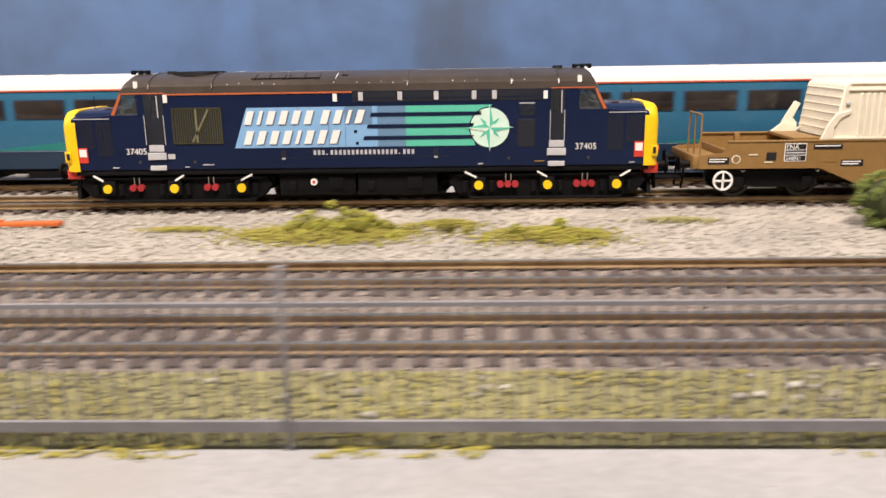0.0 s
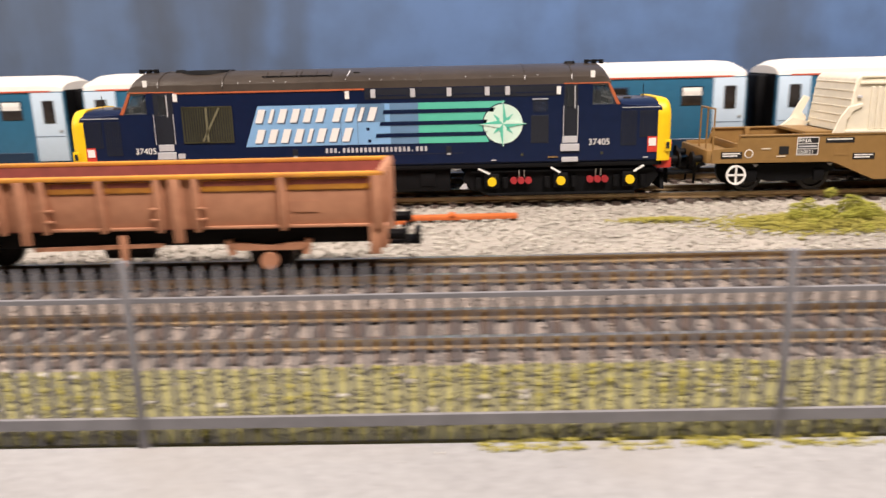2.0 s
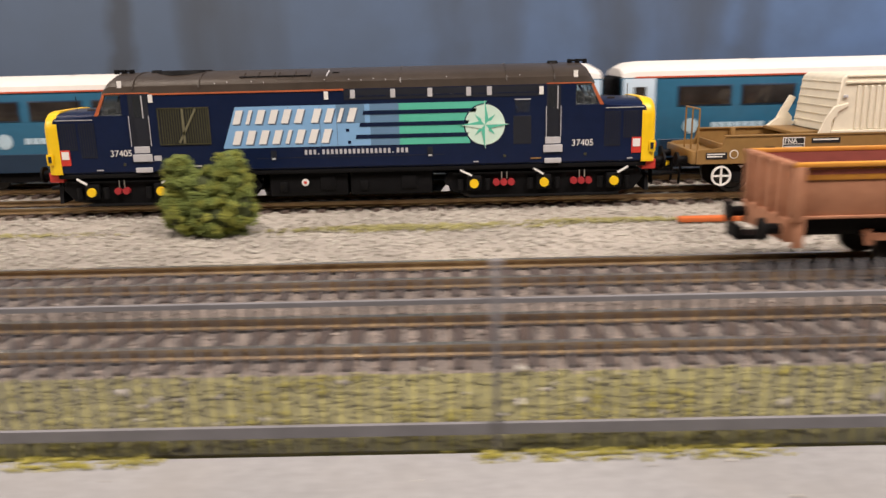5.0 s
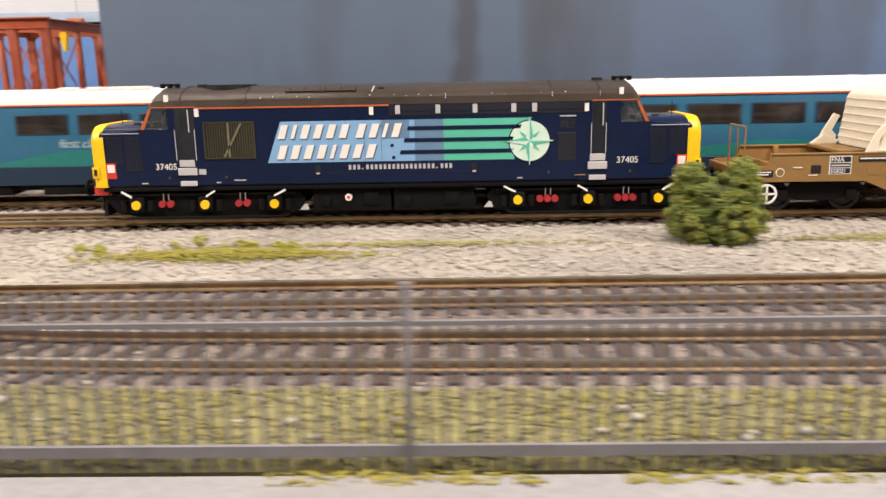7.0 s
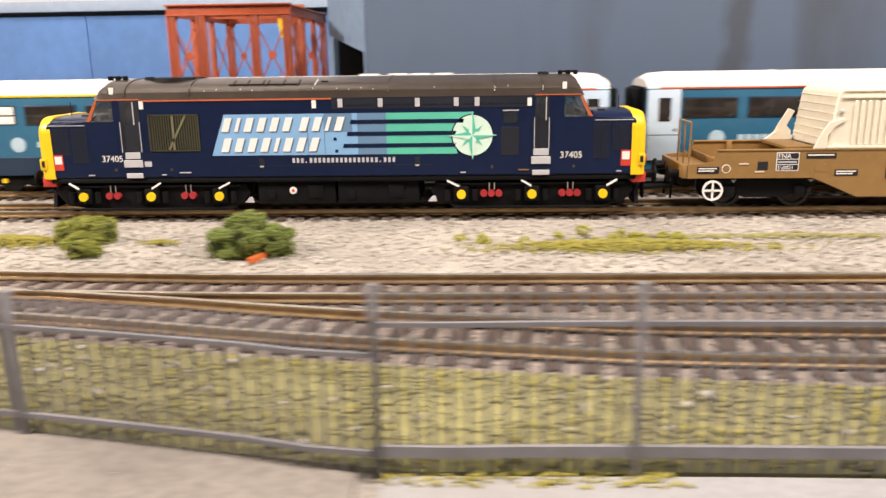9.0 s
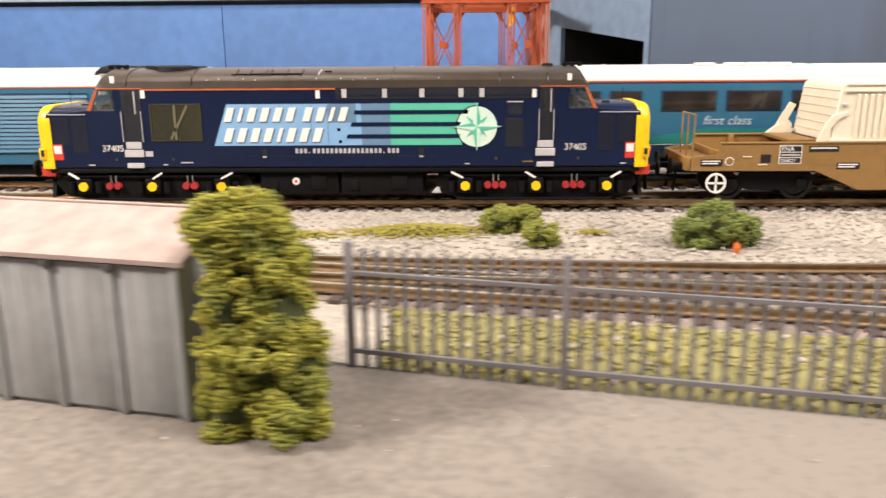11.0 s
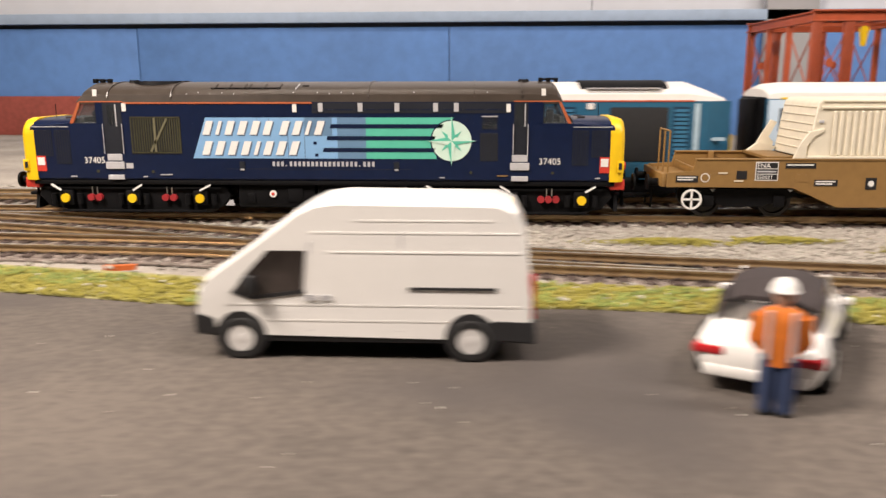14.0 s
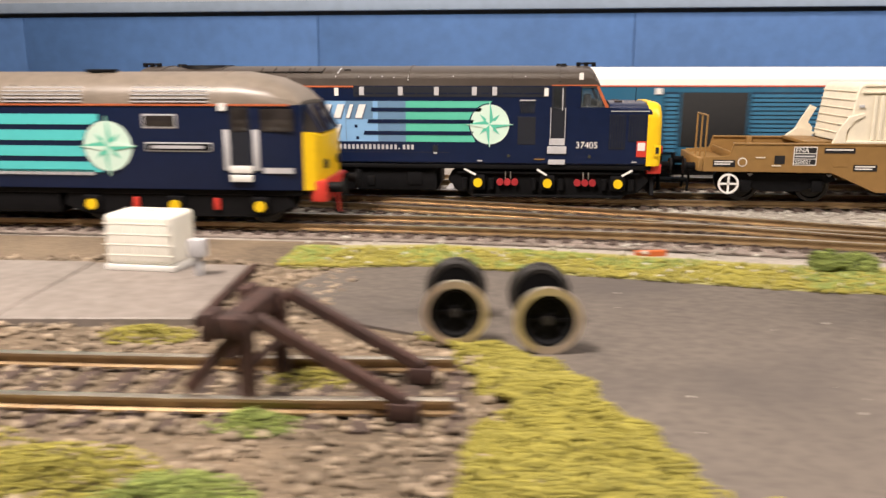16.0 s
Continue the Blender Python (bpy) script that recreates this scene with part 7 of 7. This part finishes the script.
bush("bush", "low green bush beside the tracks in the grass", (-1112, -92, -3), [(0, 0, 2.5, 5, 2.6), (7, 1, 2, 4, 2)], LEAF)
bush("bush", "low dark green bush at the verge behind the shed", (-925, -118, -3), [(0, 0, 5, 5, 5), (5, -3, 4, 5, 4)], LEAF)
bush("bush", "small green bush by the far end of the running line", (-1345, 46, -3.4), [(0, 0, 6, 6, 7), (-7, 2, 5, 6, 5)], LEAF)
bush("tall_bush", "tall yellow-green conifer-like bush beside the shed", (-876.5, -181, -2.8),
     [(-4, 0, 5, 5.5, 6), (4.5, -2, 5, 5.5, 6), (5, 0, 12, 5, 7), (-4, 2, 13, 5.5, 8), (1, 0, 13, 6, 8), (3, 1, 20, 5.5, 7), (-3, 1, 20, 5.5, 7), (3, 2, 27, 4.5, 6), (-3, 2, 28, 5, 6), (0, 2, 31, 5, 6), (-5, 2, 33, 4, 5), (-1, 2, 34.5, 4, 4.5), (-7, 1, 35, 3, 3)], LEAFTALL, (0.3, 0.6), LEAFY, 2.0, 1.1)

FENCEGREY = material("fence_grey", (0.215, 0.21, 0.222), 0.6, vary=0.25, scale=40, fine=300)


POST_X = (-866, -826, -766, -705, -667, -569, -482, -384, -293, -195, -97, 1, 99, 198)


def fence():
    t = thing("palisade_fence", "grey palisade fence between the verge and the road", "fence", kind="structure")
    path = smooth_path(FENCE_LINE, 2.75)
    high = [q for q in path if -707 < q[0] < 330]
    low = [q for q in path if q[0] <= -704]
    rest = bmesh.new()
    for run, tall, width in ((high, 25.4, 0.42), (low, 20.6, 0.45)):
        shape = [(-width, -2.6), (width, -2.6), (width, tall), (0, tall + 1), (-width, tall)]
        pale = None
        for x, y, a in run:
            turn = (0, 0, math.degrees(a))
            if x > -60:
                b = prism(shape, -0.35, 0.35)
                bmesh.ops.transform(b, matrix=Matrix.Translation((x, y, 0)) @ Matrix.Rotation(a, 4, "Z"), verts=b.verts)
                join(rest, b)
            elif pale is None:
                pale = part("pale", prism(shape, -0.35, 0.35), FENCEGREY, t, "", (x, y, 0))
                pale.matrix_basis = pose(x * K, y * K, 0, *turn)
            else:
                share(pale, "pale", t, (x, y, 0), turn)
        post = None
        for px in POST_X:
            x, y, a = min(run, key=lambda q: abs(q[0] - px))
            if abs(x - px) > 3:
                continue
            turn = (0, 0, math.degrees(a))
            if post is None:
                post = part("post", box(-0.75, 0.75, -0.2, 1.3, -3.2, tall + 2, 0.15), FENCEGREY, t, "", (x, y, 0))
                post.matrix_basis = pose(x * K, y * K, 0, *turn)
            else:
                share(post, "post", t, (x, y, 0), turn)
        for z0, z1 in ((0.4, 2.2 if tall > 22 else 1.3), (tall - 4.4, tall - 3.7)):
            part("rail", sweep(run[::4] + run[-1:], [(0.3, z0), (1.1, z0), (1.1, z1), (0.3, z1)], 0, bmesh.new(), [0, 0, 0, 0]), FENCEGREY, t, "grey horizontal fence rail")
    tagged(part("pales", rest, FENCEGREY, t), kind="stuff")


fence()

# grit on the yard and road
p = np.stack([rs.uniform(-1180, 250, 700), rs.uniform(-290, -118, 700), np.full(700, -2.55)], 1)
p = p[p[:, 1] < np.where(p[:, 0] > -866, line_y(FENCE_LINE, p[:, 0]) - 3, line_y(YARD_EDGE[:11], p[:, 0]) - 2)]
crumbs("grit", p, rs.uniform(0.2, 0.6, len(p)), STONE, None, "scattered pale grit on the yard and road", 0.5, "stuff", "grit")


def motions():
    """The train runs along its track; its wheels roll with it."""
    for ob in (LOCO, FLASK):
        walk(ob, [(t, pose(x * K, 17.6 * K, 0)) for t, x in RUN])
    ts, xs = [a for a, b in RUN], [b for a, b in RUN]
    for ob, r in WHEELS:
        home = ob.location.copy()
        rows = []
        for k in range(161):
            t = k / 10
            turn = math.degrees(float(np.interp(t, ts, xs)) / r)
            rows.append((t, Matrix.Translation(home) @ pose(0, 0, 0, 0, turn, 0)))
        walk(ob, rows)


motions()
